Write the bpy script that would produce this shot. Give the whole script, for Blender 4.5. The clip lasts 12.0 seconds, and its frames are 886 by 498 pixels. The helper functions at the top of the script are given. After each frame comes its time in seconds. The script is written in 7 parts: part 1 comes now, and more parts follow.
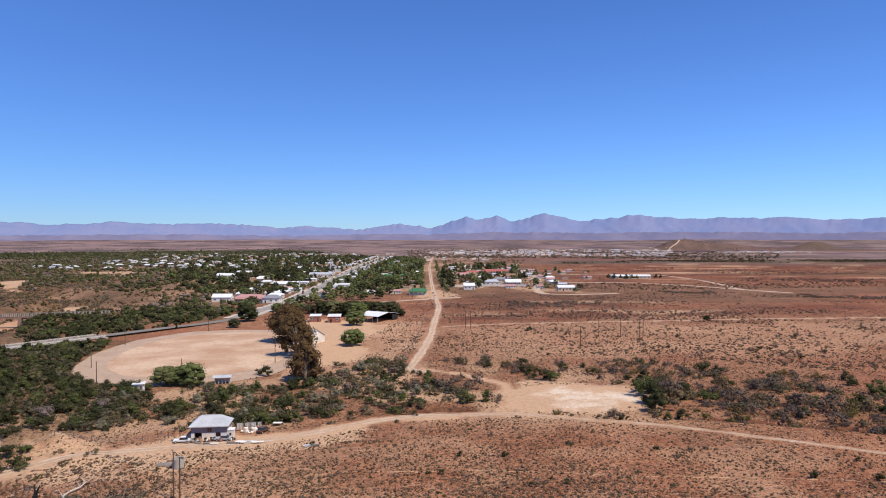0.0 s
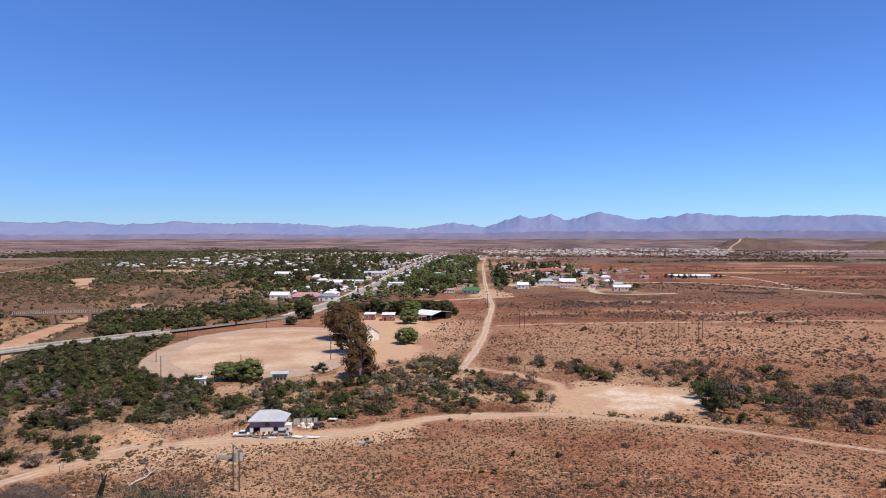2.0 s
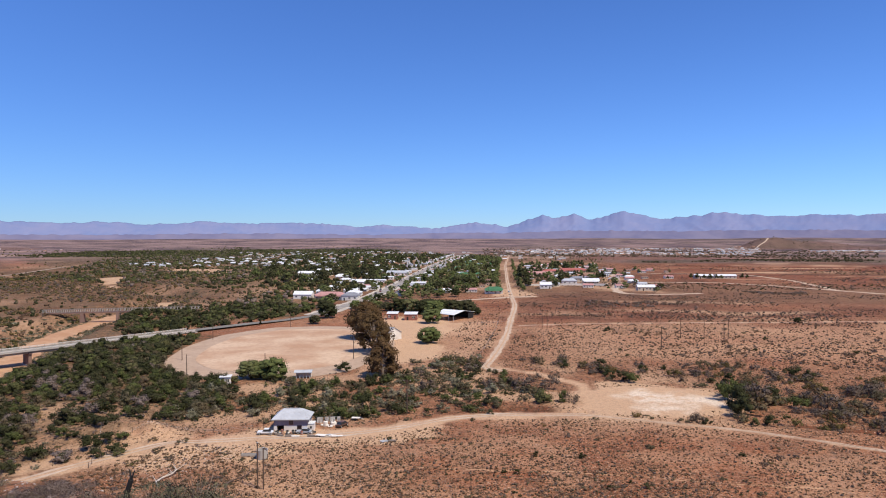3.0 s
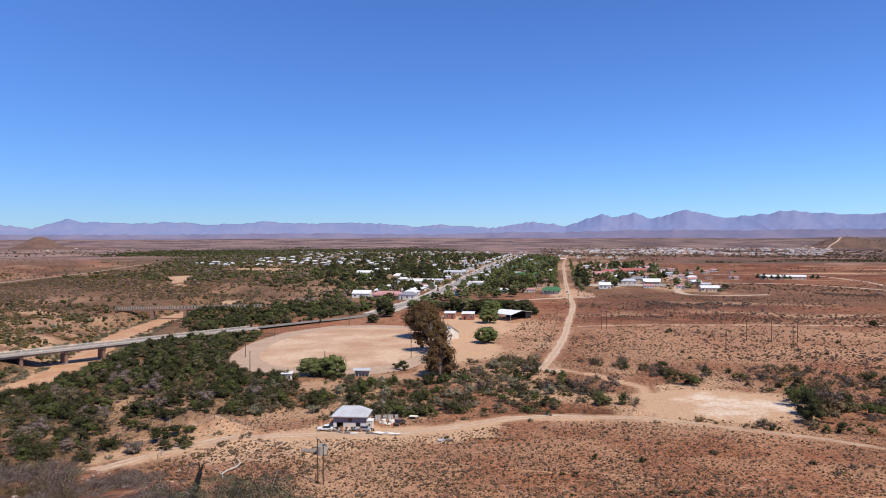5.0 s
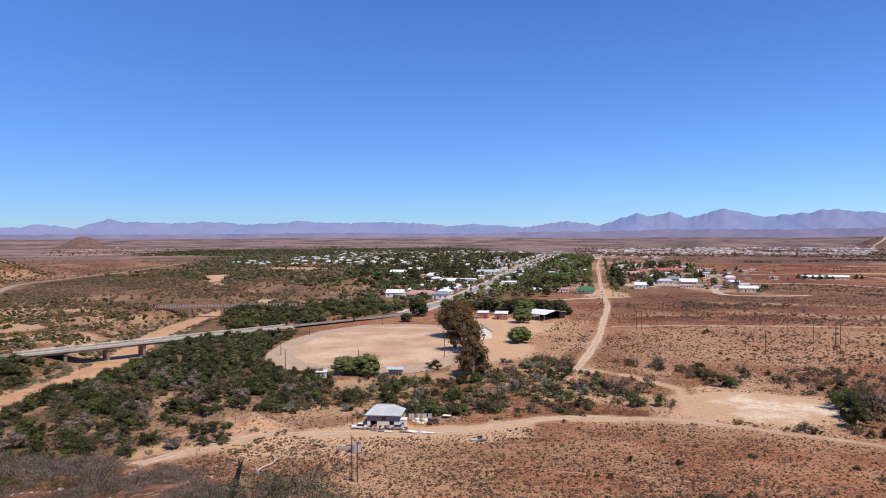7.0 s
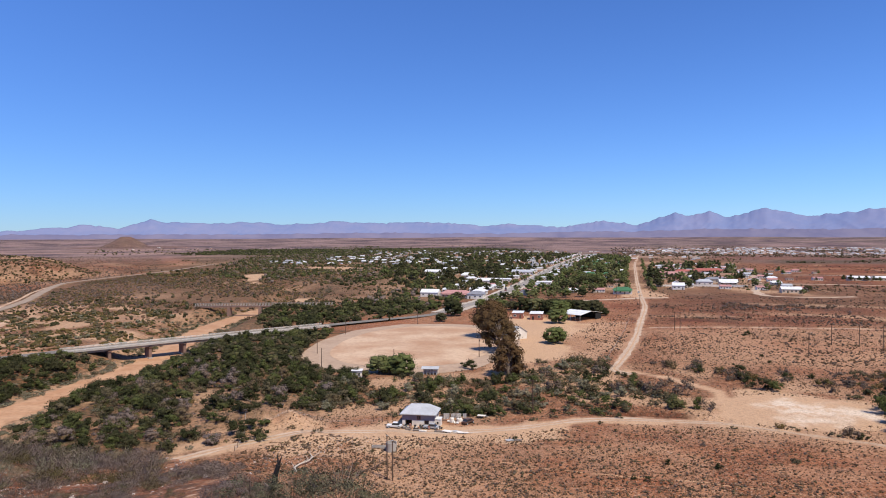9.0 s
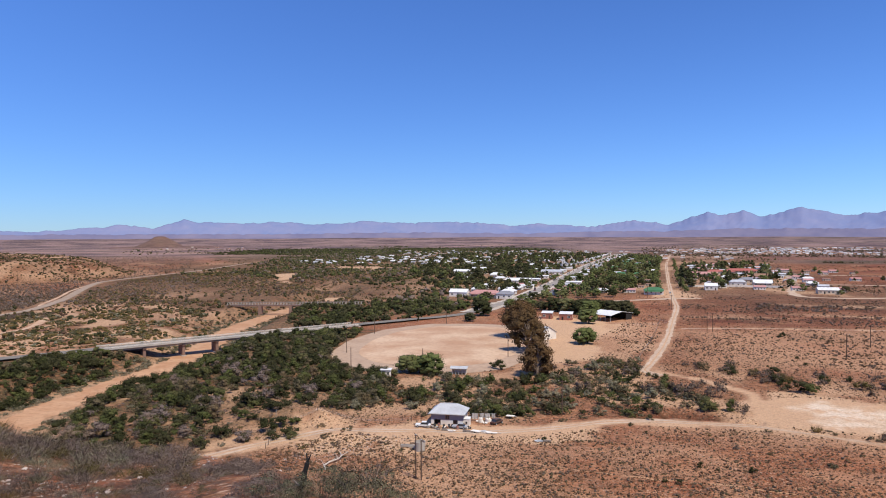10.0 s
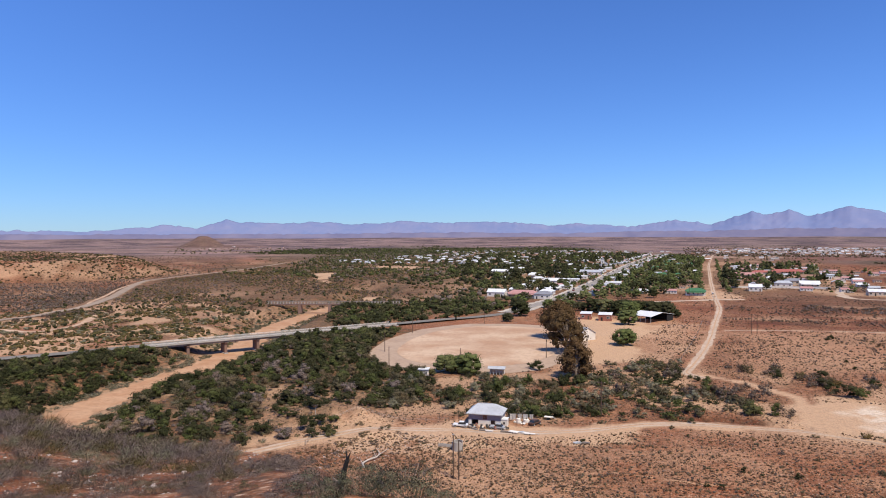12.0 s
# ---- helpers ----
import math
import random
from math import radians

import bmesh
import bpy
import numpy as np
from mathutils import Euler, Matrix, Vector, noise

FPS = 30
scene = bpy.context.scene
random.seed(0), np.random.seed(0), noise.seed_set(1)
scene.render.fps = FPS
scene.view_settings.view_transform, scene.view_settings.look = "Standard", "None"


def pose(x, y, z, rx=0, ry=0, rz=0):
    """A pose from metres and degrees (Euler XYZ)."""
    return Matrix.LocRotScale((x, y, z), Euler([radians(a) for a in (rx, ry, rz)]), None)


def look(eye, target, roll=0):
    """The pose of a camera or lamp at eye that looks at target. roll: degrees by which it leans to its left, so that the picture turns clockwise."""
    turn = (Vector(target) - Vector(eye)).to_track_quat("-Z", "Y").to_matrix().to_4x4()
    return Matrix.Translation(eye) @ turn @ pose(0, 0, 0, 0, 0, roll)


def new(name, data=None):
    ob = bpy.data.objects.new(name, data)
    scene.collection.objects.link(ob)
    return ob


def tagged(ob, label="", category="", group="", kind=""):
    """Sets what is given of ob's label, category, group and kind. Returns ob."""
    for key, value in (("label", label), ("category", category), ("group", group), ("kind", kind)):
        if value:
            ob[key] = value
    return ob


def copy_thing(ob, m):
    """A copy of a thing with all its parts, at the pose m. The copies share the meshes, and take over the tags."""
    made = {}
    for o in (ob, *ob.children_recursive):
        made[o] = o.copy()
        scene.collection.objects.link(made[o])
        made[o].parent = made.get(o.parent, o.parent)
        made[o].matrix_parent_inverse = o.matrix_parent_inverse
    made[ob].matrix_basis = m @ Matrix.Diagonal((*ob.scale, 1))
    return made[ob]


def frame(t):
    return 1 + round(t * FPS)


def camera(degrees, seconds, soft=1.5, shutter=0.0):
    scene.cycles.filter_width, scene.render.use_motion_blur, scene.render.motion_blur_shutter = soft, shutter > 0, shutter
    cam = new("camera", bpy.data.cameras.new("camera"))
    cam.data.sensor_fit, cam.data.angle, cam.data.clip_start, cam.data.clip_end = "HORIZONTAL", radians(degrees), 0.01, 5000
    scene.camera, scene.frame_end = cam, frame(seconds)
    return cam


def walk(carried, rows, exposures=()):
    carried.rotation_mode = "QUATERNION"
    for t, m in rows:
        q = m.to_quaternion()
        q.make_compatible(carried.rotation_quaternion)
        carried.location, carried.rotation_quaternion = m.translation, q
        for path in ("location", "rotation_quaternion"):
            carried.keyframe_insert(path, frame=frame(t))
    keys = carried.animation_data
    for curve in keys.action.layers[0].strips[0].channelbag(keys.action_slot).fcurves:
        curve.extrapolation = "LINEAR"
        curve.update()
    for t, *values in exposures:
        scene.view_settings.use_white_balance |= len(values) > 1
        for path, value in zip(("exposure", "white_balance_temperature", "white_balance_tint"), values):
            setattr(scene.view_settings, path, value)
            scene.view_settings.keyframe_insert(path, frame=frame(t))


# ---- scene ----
# The camera: a slow hand-held pan from a hilltop, 48 m above the plain.
EYE = 48.0
cam = camera(65.46, 12.0, soft=1.0)
ROWS = [
    (0.0, 0.000, 0.000, 0.000, 0.000, -0.986, 0.000),
    (0.5, 0.016, -0.001, 0.000, 0.985, -1.007, -0.004),
    (1.0, 0.028, -0.001, -0.001, 2.347, -1.012, 0.018),
    (1.5, 0.033, -0.002, -0.004, 3.452, -1.042, 0.054),
    (2.0, 0.035, -0.003, -0.007, 4.442, -1.069, 0.050),
    (2.5, 0.034, 0.001, -0.003, 5.371, -1.096, 0.080),
    (3.0, 0.023, 0.001, -0.003, 6.301, -1.100, 0.086),
    (5.0, -0.045, 0.004, 0.003, 11.038, -1.119, 0.155),
    (5.5, -0.077, 0.000, 0.002, 11.712, -1.128, 0.153),
    (6.0, -0.096, -0.001, 0.003, 12.319, -1.152, 0.155),
    (6.5, -0.110, -0.003, 0.000, 13.058, -1.163, 0.183),
    (7.0, -0.118, -0.002, 0.001, 13.782, -1.156, 0.189),
    (9.0, -0.153, -0.006, -0.003, 16.673, -1.160, 0.206),
    (9.5, -0.148, -0.005, -0.003, 17.882, -1.174, 0.215),
    (10.0, -0.133, 0.000, 0.000, 19.072, -1.174, 0.220),
    (10.5, -0.122, 0.006, 0.005, 20.011, -1.180, 0.255),
    (11.0, -0.124, 0.006, 0.004, 20.665, -1.185, 0.258),
    (11.5, -0.140, 0.002, 0.004, 21.359, -1.181, 0.236),
    (12.0, -0.158, -0.002, 0.004, 22.206, -1.177, 0.210),
]
walk(cam, [(t, pose(x, y, EYE + z, 90 + pitch, roll, yaw)) for t, x, y, z, yaw, pitch, roll in ROWS],
     exposures=[(0.0, 0.02), (12.0, 0.02)])

# ---- world and sun ----
SUN_EL, SUN_AZ = 58.0, 124.0          # degrees; the azimuth runs clockwise from +y
world = bpy.data.worlds.new("sky")
scene.world = world
world.use_nodes = True
wn = world.node_tree
sky = wn.nodes.new("ShaderNodeTexSky")
sky.sky_type, sky.sun_disc = "NISHITA", False
sky.sun_elevation, sky.sun_rotation = radians(SUN_EL), radians(-SUN_AZ)   # the sky turns the other way round
sky.altitude, sky.air_density, sky.dust_density, sky.ozone_density = 400.0, 1.0, 0.0, 3.0
deep = wn.nodes.new("ShaderNodeMix")                    # the deep dry-air blue of the inland sky
deep.data_type, deep.blend_type = "RGBA", "MULTIPLY"
deep.inputs[0].default_value, deep.inputs[7].default_value = 1.0, (0.63, 0.975, 1.67, 1.0)
wn.links.new(sky.outputs["Color"], deep.inputs[6])
wn.links.new(deep.outputs[2], wn.nodes["Background"].inputs["Color"])
wn.nodes["Background"].inputs["Strength"].default_value = 0.088
sun_data = bpy.data.lights.new("sun", "SUN")
sun_data.energy, sun_data.angle, sun_data.color = 5.0, radians(0.53), (1.0, 0.92, 0.80)
sun = new("sun", sun_data)
toward = Vector((math.sin(radians(SUN_AZ)) * math.cos(radians(SUN_EL)),
                 math.cos(radians(SUN_AZ)) * math.cos(radians(SUN_EL)), math.sin(radians(SUN_EL))))
sun.matrix_world = look(toward * 300, (0, 0, 0))


# ---- materials ----
def material(name, rough=0.85, metal=0.0):
    m = bpy.data.materials.new(name)
    m.use_nodes = True
    b = m.node_tree.nodes["Principled BSDF"]
    b.inputs["Roughness"].default_value, b.inputs["Metallic"].default_value = rough, metal
    b.inputs["Specular IOR Level"].default_value = 0.25
    return m, m.node_tree, b


def noise_node(nt, scale, detail=4.0, rough=0.55, source="position"):
    n = nt.nodes.new("ShaderNodeTexNoise")
    n.inputs["Scale"].default_value, n.inputs["Detail"].default_value, n.inputs["Roughness"].default_value = scale, detail, rough
    if source == "position":
        nt.links.new(nt.nodes.new("ShaderNodeNewGeometry").outputs["Position"], n.inputs["Vector"])
    else:
        nt.links.new(nt.nodes.new("ShaderNodeTexCoord").outputs["Object"], n.inputs["Vector"])
    return n.outputs["Fac"]


def ramp(nt, fac, low, high):
    """0 below low, 1 above high."""
    r = nt.nodes.new("ShaderNodeMapRange")
    r.inputs["From Min"].default_value, r.inputs["From Max"].default_value = low, high
    nt.links.new(fac, r.inputs["Value"])
    return r.outputs["Result"]


def mixed(nt, fac, a, b, kind="MIX"):
    n = nt.nodes.new("ShaderNodeMix")
    n.data_type, n.blend_type = "RGBA", kind
    for value, socket in ((fac, n.inputs["Factor"]), (a, n.inputs["A"]), (b, n.inputs["B"])):
        for s in [socket] if socket.name == "Factor" else [s for s in n.inputs if s.name == socket.name and s.type == "RGBA"]:
            if isinstance(value, (int, float)):
                s.default_value = value
            elif isinstance(value, tuple):
                s.default_value = (*value, 1.0)
            else:
                nt.links.new(value, s)
    return [o for o in n.outputs if o.type == "RGBA"][0]


def times_(nt, a, b):
    n = nt.nodes.new("ShaderNodeMath")
    n.operation = "MULTIPLY"
    for i, v in enumerate((a, b)):
        if isinstance(v, (int, float)):
            n.inputs[i].default_value = v
        else:
            nt.links.new(v, n.inputs[i])
    return n.outputs[0]


def attribute(nt, name):
    n = nt.nodes.new("ShaderNodeAttribute")
    n.attribute_name = name
    return n.outputs["Fac"]


def bump(nt, b, height, strength, distance):
    n = nt.nodes.new("ShaderNodeBump")
    n.inputs["Strength"].default_value, n.inputs["Distance"].default_value = strength, distance
    nt.links.new(height, n.inputs["Height"])
    nt.links.new(n.outputs["Normal"], b.inputs["Normal"])


def plain(name, c, c2=None, scale=0.6, rough=0.85, metal=0.0, fine=8.0, source="position"):
    """A worn surface: two tones in large patches, and a fine grain."""
    m, nt, b = material(name, rough, metal)
    c2 = c2 or tuple(v * 0.78 for v in c)
    col = mixed(nt, ramp(nt, noise_node(nt, scale, 5, source=source), 0.35, 0.68), c, c2)
    grain = noise_node(nt, fine, 3, source=source)
    col = mixed(nt, times_(nt, ramp(nt, grain, 0.4, 0.75), 0.35), col, tuple(v * 0.7 for v in c))
    nt.links.new(col, b.inputs["Base Color"])
    bump(nt, b, grain, 0.3, 0.02)
    return m


def foliage(name, dark, light, dry):
    """Leaves: a tone of its own for every leaf clump and for every plant."""
    m, nt, b = material(name, 0.9)
    b.inputs["Specular IOR Level"].default_value = 0.05
    geo = nt.nodes.new("ShaderNodeNewGeometry")
    info = nt.nodes.new("ShaderNodeObjectInfo")
    col = mixed(nt, geo.outputs["Random Per Island"], dark, light)
    plant = nt.nodes.new("ShaderNodeMath")
    plant.operation = "ADD"
    nt.links.new(attribute(nt, "tint"), plant.inputs[0])
    nt.links.new(info.outputs["Random"], plant.inputs[1])
    turn = nt.nodes.new("ShaderNodeMath")
    turn.operation = "FRACT"
    nt.links.new(plant.outputs[0], turn.inputs[0])
    col = mixed(nt, times_(nt, ramp(nt, turn.outputs[0], 0.45, 1.0), 0.75), col, dry)
    nt.links.new(col, b.inputs["Base Color"])
    glow = nt.nodes.new("ShaderNodeBsdfTranslucent")      # light that comes through thin leaves
    nt.links.new(col, glow.inputs["Color"])
    both = nt.nodes.new("ShaderNodeMixShader")
    both.inputs[0].default_value = 0.26
    nt.links.new(b.outputs[0], both.inputs[1])
    nt.links.new(glow.outputs[0], both.inputs[2])
    nt.links.new(both.outputs[0], nt.nodes["Material Output"].inputs["Surface"])
    return m


def iron_sheet(name, c, rough=0.65, pitch=1.1):
    """Painted corrugated roof sheets with streaks."""
    m, nt, b = material(name, rough)
    w = nt.nodes.new("ShaderNodeTexWave")
    w.inputs["Scale"].default_value, w.inputs["Distortion"].default_value = pitch, 0.3
    nt.links.new(nt.nodes.new("ShaderNodeTexCoord").outputs["Object"], w.inputs["Vector"])
    col = mixed(nt, ramp(nt, noise_node(nt, 0.35, 5), 0.4, 0.7), c, tuple(v * 0.82 for v in c))
    col = mixed(nt, times_(nt, ramp(nt, noise_node(nt, 2.2, 4), 0.55, 0.8), 0.5), col, (0.22, 0.16, 0.12))
    nt.links.new(col, b.inputs["Base Color"])
    bump(nt, b, w.outputs["Fac"], 0.35, 0.05)
    return m


def ground_material():
    m, nt, b = material("dry_ground", 0.95)
    b.inputs["Specular IOR Level"].default_value = 0.1
    big, mid = noise_node(nt, 0.03, 6, 0.6), noise_node(nt, 0.13, 6, 0.65)
    small, fine = noise_node(nt, 0.75, 6, 0.7), noise_node(nt, 2.6, 4, 0.7)
    col = mixed(nt, ramp(nt, big, 0.40, 0.60), (0.315, 0.110, 0.049), (0.405, 0.185, 0.092))
    col = mixed(nt, times_(nt, ramp(nt, mid, 0.46, 0.62), 0.55), col, (0.190, 0.066, 0.033))
    # deep red ironstone flats
    col = mixed(nt, times_(nt, attribute(nt, "red"), ramp(nt, mid, 0.25, 0.50)), col, mixed(nt, ramp(nt, big, 0.42, 0.58), (0.120, 0.036, 0.019), (0.225, 0.071, 0.034)))
    # pale sand and dust
    col = mixed(nt, times_(nt, attribute(nt, "sand"), ramp(nt, small, 0.1, 0.5)), col, (0.60, 0.385, 0.228))
    # salt-white clay
    col = mixed(nt, times_(nt, attribute(nt, "clay"), ramp(nt, noise_node(nt, 0.16, 6, 0.65), 0.36, 0.52)), col, (0.74, 0.60, 0.45))
    # brown koppies, then far plains with distance haze painted in as mauve
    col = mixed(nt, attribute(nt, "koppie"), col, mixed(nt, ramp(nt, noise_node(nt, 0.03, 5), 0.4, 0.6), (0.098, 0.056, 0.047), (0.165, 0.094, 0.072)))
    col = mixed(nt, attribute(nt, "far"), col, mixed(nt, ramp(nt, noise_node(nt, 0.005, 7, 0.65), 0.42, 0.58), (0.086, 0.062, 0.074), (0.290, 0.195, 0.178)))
    # low grey-brown karoo scrub
    cover = times_(nt, attribute(nt, "scrub"), ramp(nt, small, 0.40, 0.58))
    col = mixed(nt, times_(nt, cover, 0.8), col, mixed(nt, mid, (0.115, 0.085, 0.055), (0.075, 0.080, 0.040)))
    # close dark undergrowth on the valley floor and in the gardens
    col = mixed(nt, times_(nt, times_(nt, attribute(nt, "green"), ramp(nt, noise_node(nt, 0.22, 6, 0.65), 0.36, 0.56)), 0.85), col, mixed(nt, ramp(nt, big, 0.4, 0.6), (0.046, 0.050, 0.023), (0.082, 0.076, 0.040)))
    # mottling, stones and pits
    firm = nt.nodes.new("ShaderNodeMapRange")            # trodden sand is smoother than stony ground
    firm.inputs["To Min"].default_value, firm.inputs["To Max"].default_value = 0.75, 0.28
    nt.links.new(attribute(nt, "sand"), firm.inputs["Value"])
    col = mixed(nt, times_(nt, ramp(nt, small, 0.47, 0.60), firm.outputs["Result"]), col, mixed(nt, 1.0, col, (0.46, 0.37, 0.34), "MULTIPLY"))
    bare = nt.nodes.new("ShaderNodeMapRange")            # less pale dust on the ironstone and under scrub
    bare.inputs["To Min"].default_value, bare.inputs["To Max"].default_value = 1.0, 0.25
    cover_ = nt.nodes.new("ShaderNodeMath")
    cover_.operation = "MAXIMUM"
    nt.links.new(attribute(nt, "red"), cover_.inputs[0])
    nt.links.new(attribute(nt, "green"), cover_.inputs[1])
    nt.links.new(cover_.outputs[0], bare.inputs["Value"])
    bare = bare.outputs["Result"]
    col = mixed(nt, times_(nt, times_(nt, ramp(nt, noise_node(nt, 0.9, 5, 0.7), 0.53, 0.66), 0.45), bare), col, (0.48, 0.30, 0.180))
    col = mixed(nt, times_(nt, ramp(nt, fine, 0.52, 0.66), 0.55), col, (0.11, 0.055, 0.035))
    col = mixed(nt, times_(nt, times_(nt, ramp(nt, noise_node(nt, 5.5, 2), 0.60, 0.70), 0.6), bare), col, (0.58, 0.44, 0.32))
    for size, reach, share, tone in ((0.42, 0.32, 0.45, (0.090, 0.060, 0.040)), (0.95, 0.38, 0.55, (0.135, 0.075, 0.046)), (1.7, 0.34, 0.45, (0.56, 0.37, 0.25)), (2.3, 0.36, 0.5, (0.110, 0.060, 0.040))):
        cell = nt.nodes.new("ShaderNodeTexVoronoi")      # low cushions of scrub, and loose stones
        cell.inputs["Scale"].default_value = size
        nt.links.new(nt.nodes.new("ShaderNodeNewGeometry").outputs["Position"], cell.inputs["Vector"])
        pick = nt.nodes.new("ShaderNodeSeparateColor")
        nt.links.new(cell.outputs["Color"], pick.inputs[0])
        blot = nt.nodes.new("ShaderNodeMapRange")
        blot.inputs["From Min"].default_value, blot.inputs["From Max"].default_value = reach, reach * 0.6
        nt.links.new(cell.outputs["Distance"], blot.inputs["Value"])
        here = times_(nt, times_(nt, blot.outputs["Result"], ramp(nt, pick.outputs[0], 1 - share, 1.05 - share)), times_(nt, attribute(nt, "dots"), 0.8))
        col = mixed(nt, here, col, tone)
    nt.links.new(col, b.inputs["Base Color"])
    h = nt.nodes.new("ShaderNodeMath")
    h.operation = "ADD"
    nt.links.new(small, h.inputs[0])
    nt.links.new(times_(nt, fine, 0.35), h.inputs[1])
    bump(nt, b, h.outputs[0], 0.8, 0.5)
    return m


def track_material(name, c, c2, size=0.12, worn=0.5):
    m, nt, b = material(name, 0.95)
    col = mixed(nt, ramp(nt, noise_node(nt, size, 6), 0.38, 0.62), c, c2)
    col = mixed(nt, times_(nt, ramp(nt, noise_node(nt, 0.55, 6, 0.65), 0.45, 0.66), worn), col, tuple(v * 0.68 for v in c))
    col = mixed(nt, times_(nt, ramp(nt, noise_node(nt, 6.0, 2), 0.6, 0.75), 0.4), col, tuple(v * 0.6 for v in c))
    nt.links.new(col, b.inputs["Base Color"])
    bump(nt, b, noise_node(nt, 1.6, 4), 0.5, 0.15)
    return m


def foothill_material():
    m, nt, b = material("hazed_hills", 1.0)
    # both tones carry the mauve-blue haze of the distance as paint
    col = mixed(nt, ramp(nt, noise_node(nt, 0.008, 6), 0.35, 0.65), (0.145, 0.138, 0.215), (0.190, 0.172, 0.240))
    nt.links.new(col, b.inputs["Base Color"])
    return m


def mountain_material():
    """Bare ranges, paler cliffs and gullies; blue distance haze mixed into the base colour."""
    m, nt, b = material("hazed_rock", 1.0)
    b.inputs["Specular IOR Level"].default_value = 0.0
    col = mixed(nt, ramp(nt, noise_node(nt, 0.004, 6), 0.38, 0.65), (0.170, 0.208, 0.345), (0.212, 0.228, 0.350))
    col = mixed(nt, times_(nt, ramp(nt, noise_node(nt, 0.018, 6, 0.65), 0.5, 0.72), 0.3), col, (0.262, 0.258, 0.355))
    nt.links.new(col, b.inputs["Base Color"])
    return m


GROUND = ground_material()
DIRT = track_material("dirt_track", (0.47, 0.335, 0.230), (0.55, 0.415, 0.300))
RIVER_SAND = track_material("river_sand", (0.43, 0.228, 0.118), (0.51, 0.305, 0.172))
FIELD = track_material("trodden_earth", (0.43, 0.255, 0.150), (0.57, 0.40, 0.265), 0.05, 0.35)
RING = track_material("gravel_ring", (0.40, 0.275, 0.185), (0.45, 0.32, 0.22))
ASPHALT = track_material("worn_asphalt", (0.185, 0.160, 0.132), (0.235, 0.205, 0.170))
PAVING = track_material("dusty_paving", (0.46, 0.39, 0.31), (0.54, 0.47, 0.39))
STREET_TAR = track_material("sunbleached_tar", (0.27, 0.235, 0.20), (0.34, 0.30, 0.26))
GRAVEL = track_material("gravel_road", (0.31, 0.225, 0.155), (0.37, 0.28, 0.20))
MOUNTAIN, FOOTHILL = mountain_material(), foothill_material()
LEAF_DARK = foliage("dark_leaves", (0.031, 0.034, 0.015), (0.062, 0.064, 0.028), (0.088, 0.079, 0.042))
LEAF_GREEN = foliage("green_leaves", (0.064, 0.075, 0.026), (0.118, 0.128, 0.046), (0.140, 0.122, 0.058))
LEAF_GUM = foliage("gum_leaves", (0.046, 0.035, 0.017), (0.135, 0.094, 0.045), (0.150, 0.085, 0.042))
LEAF_GREY = foliage("grey_scrub", (0.095, 0.080, 0.046), (0.160, 0.134, 0.080), (0.190, 0.130, 0.075))
TWIG = foliage("bare_twigs", (0.150, 0.115, 0.100), (0.270, 0.210, 0.182), (0.240, 0.175, 0.130))
KAROO = foliage("karoo_shrub", (0.100, 0.062, 0.041), (0.200, 0.125, 0.080), (0.150, 0.108, 0.064))
THORN_GREY = foliage("grey_thorn", (0.102, 0.076, 0.062), (0.190, 0.145, 0.116), (0.165, 0.120, 0.085))
LEAF_BROW = foliage("brow_leaves", (0.062, 0.066, 0.038), (0.210, 0.200, 0.130), (0.170, 0.140, 0.085))
SAGE = foliage("pale_sage", (0.130, 0.124, 0.078), (0.290, 0.268, 0.185), (0.310, 0.250, 0.160))
STRAW = foliage("dry_straw", (0.16, 0.095, 0.055), (0.34, 0.22, 0.13), (0.24, 0.14, 0.085))
OLIVE = foliage("olive_shrub", (0.095, 0.082, 0.032), (0.170, 0.132, 0.052), (0.200, 0.122, 0.054))
LEAF_TREE = foliage("tree_leaves", (0.080, 0.098, 0.034), (0.160, 0.178, 0.064), (0.170, 0.158, 0.074))
BARK = plain("bark", (0.16, 0.12, 0.09), (0.30, 0.24, 0.19), 1.5)
WHITE = plain("white_plaster", (0.80, 0.75, 0.67), (0.66, 0.60, 0.52), 0.5)
GREYWALL = plain("grey_plaster", (0.30, 0.265, 0.285), (0.25, 0.22, 0.235), 0.5)
CREAM = plain("cream_plaster", (0.66, 0.54, 0.40), (0.55, 0.43, 0.31), 0.5)
OCHRE = plain("ochre_plaster", (0.55, 0.30, 0.18), (0.46, 0.25, 0.15), 0.5)
BRICK = plain("red_brick", (0.36, 0.15, 0.10), (0.28, 0.11, 0.08), 0.7)
ROOF_WHITE = iron_sheet("white_iron", (0.72, 0.72, 0.70))
ROOF_SILVER = iron_sheet("silver_iron", (0.47, 0.48, 0.49), 0.55)
ROOF_GREY = iron_sheet("grey_iron", (0.24, 0.24, 0.26))
ROOF_RED = iron_sheet("red_iron", (0.40, 0.125, 0.095))
ROOF_PINK = iron_sheet("faded_red_iron", (0.48, 0.25, 0.22))
ROOF_GREEN = iron_sheet("green_iron", (0.060, 0.170, 0.075))
ROOF_RUST = iron_sheet("rusty_iron", (0.30, 0.17, 0.11), 0.7)
CONCRETE = plain("concrete", (0.46, 0.42, 0.37), (0.36, 0.32, 0.28), 0.3)
PIER = plain("brown_concrete", (0.27, 0.17, 0.13), (0.21, 0.13, 0.10), 0.3)
STEEL = plain("painted_steel", (0.55, 0.55, 0.53), (0.42, 0.40, 0.37), 0.6, rough=0.5)
TIMBER = plain("creosoted_timber", (0.13, 0.085, 0.06), (0.085, 0.055, 0.04), 2.0)
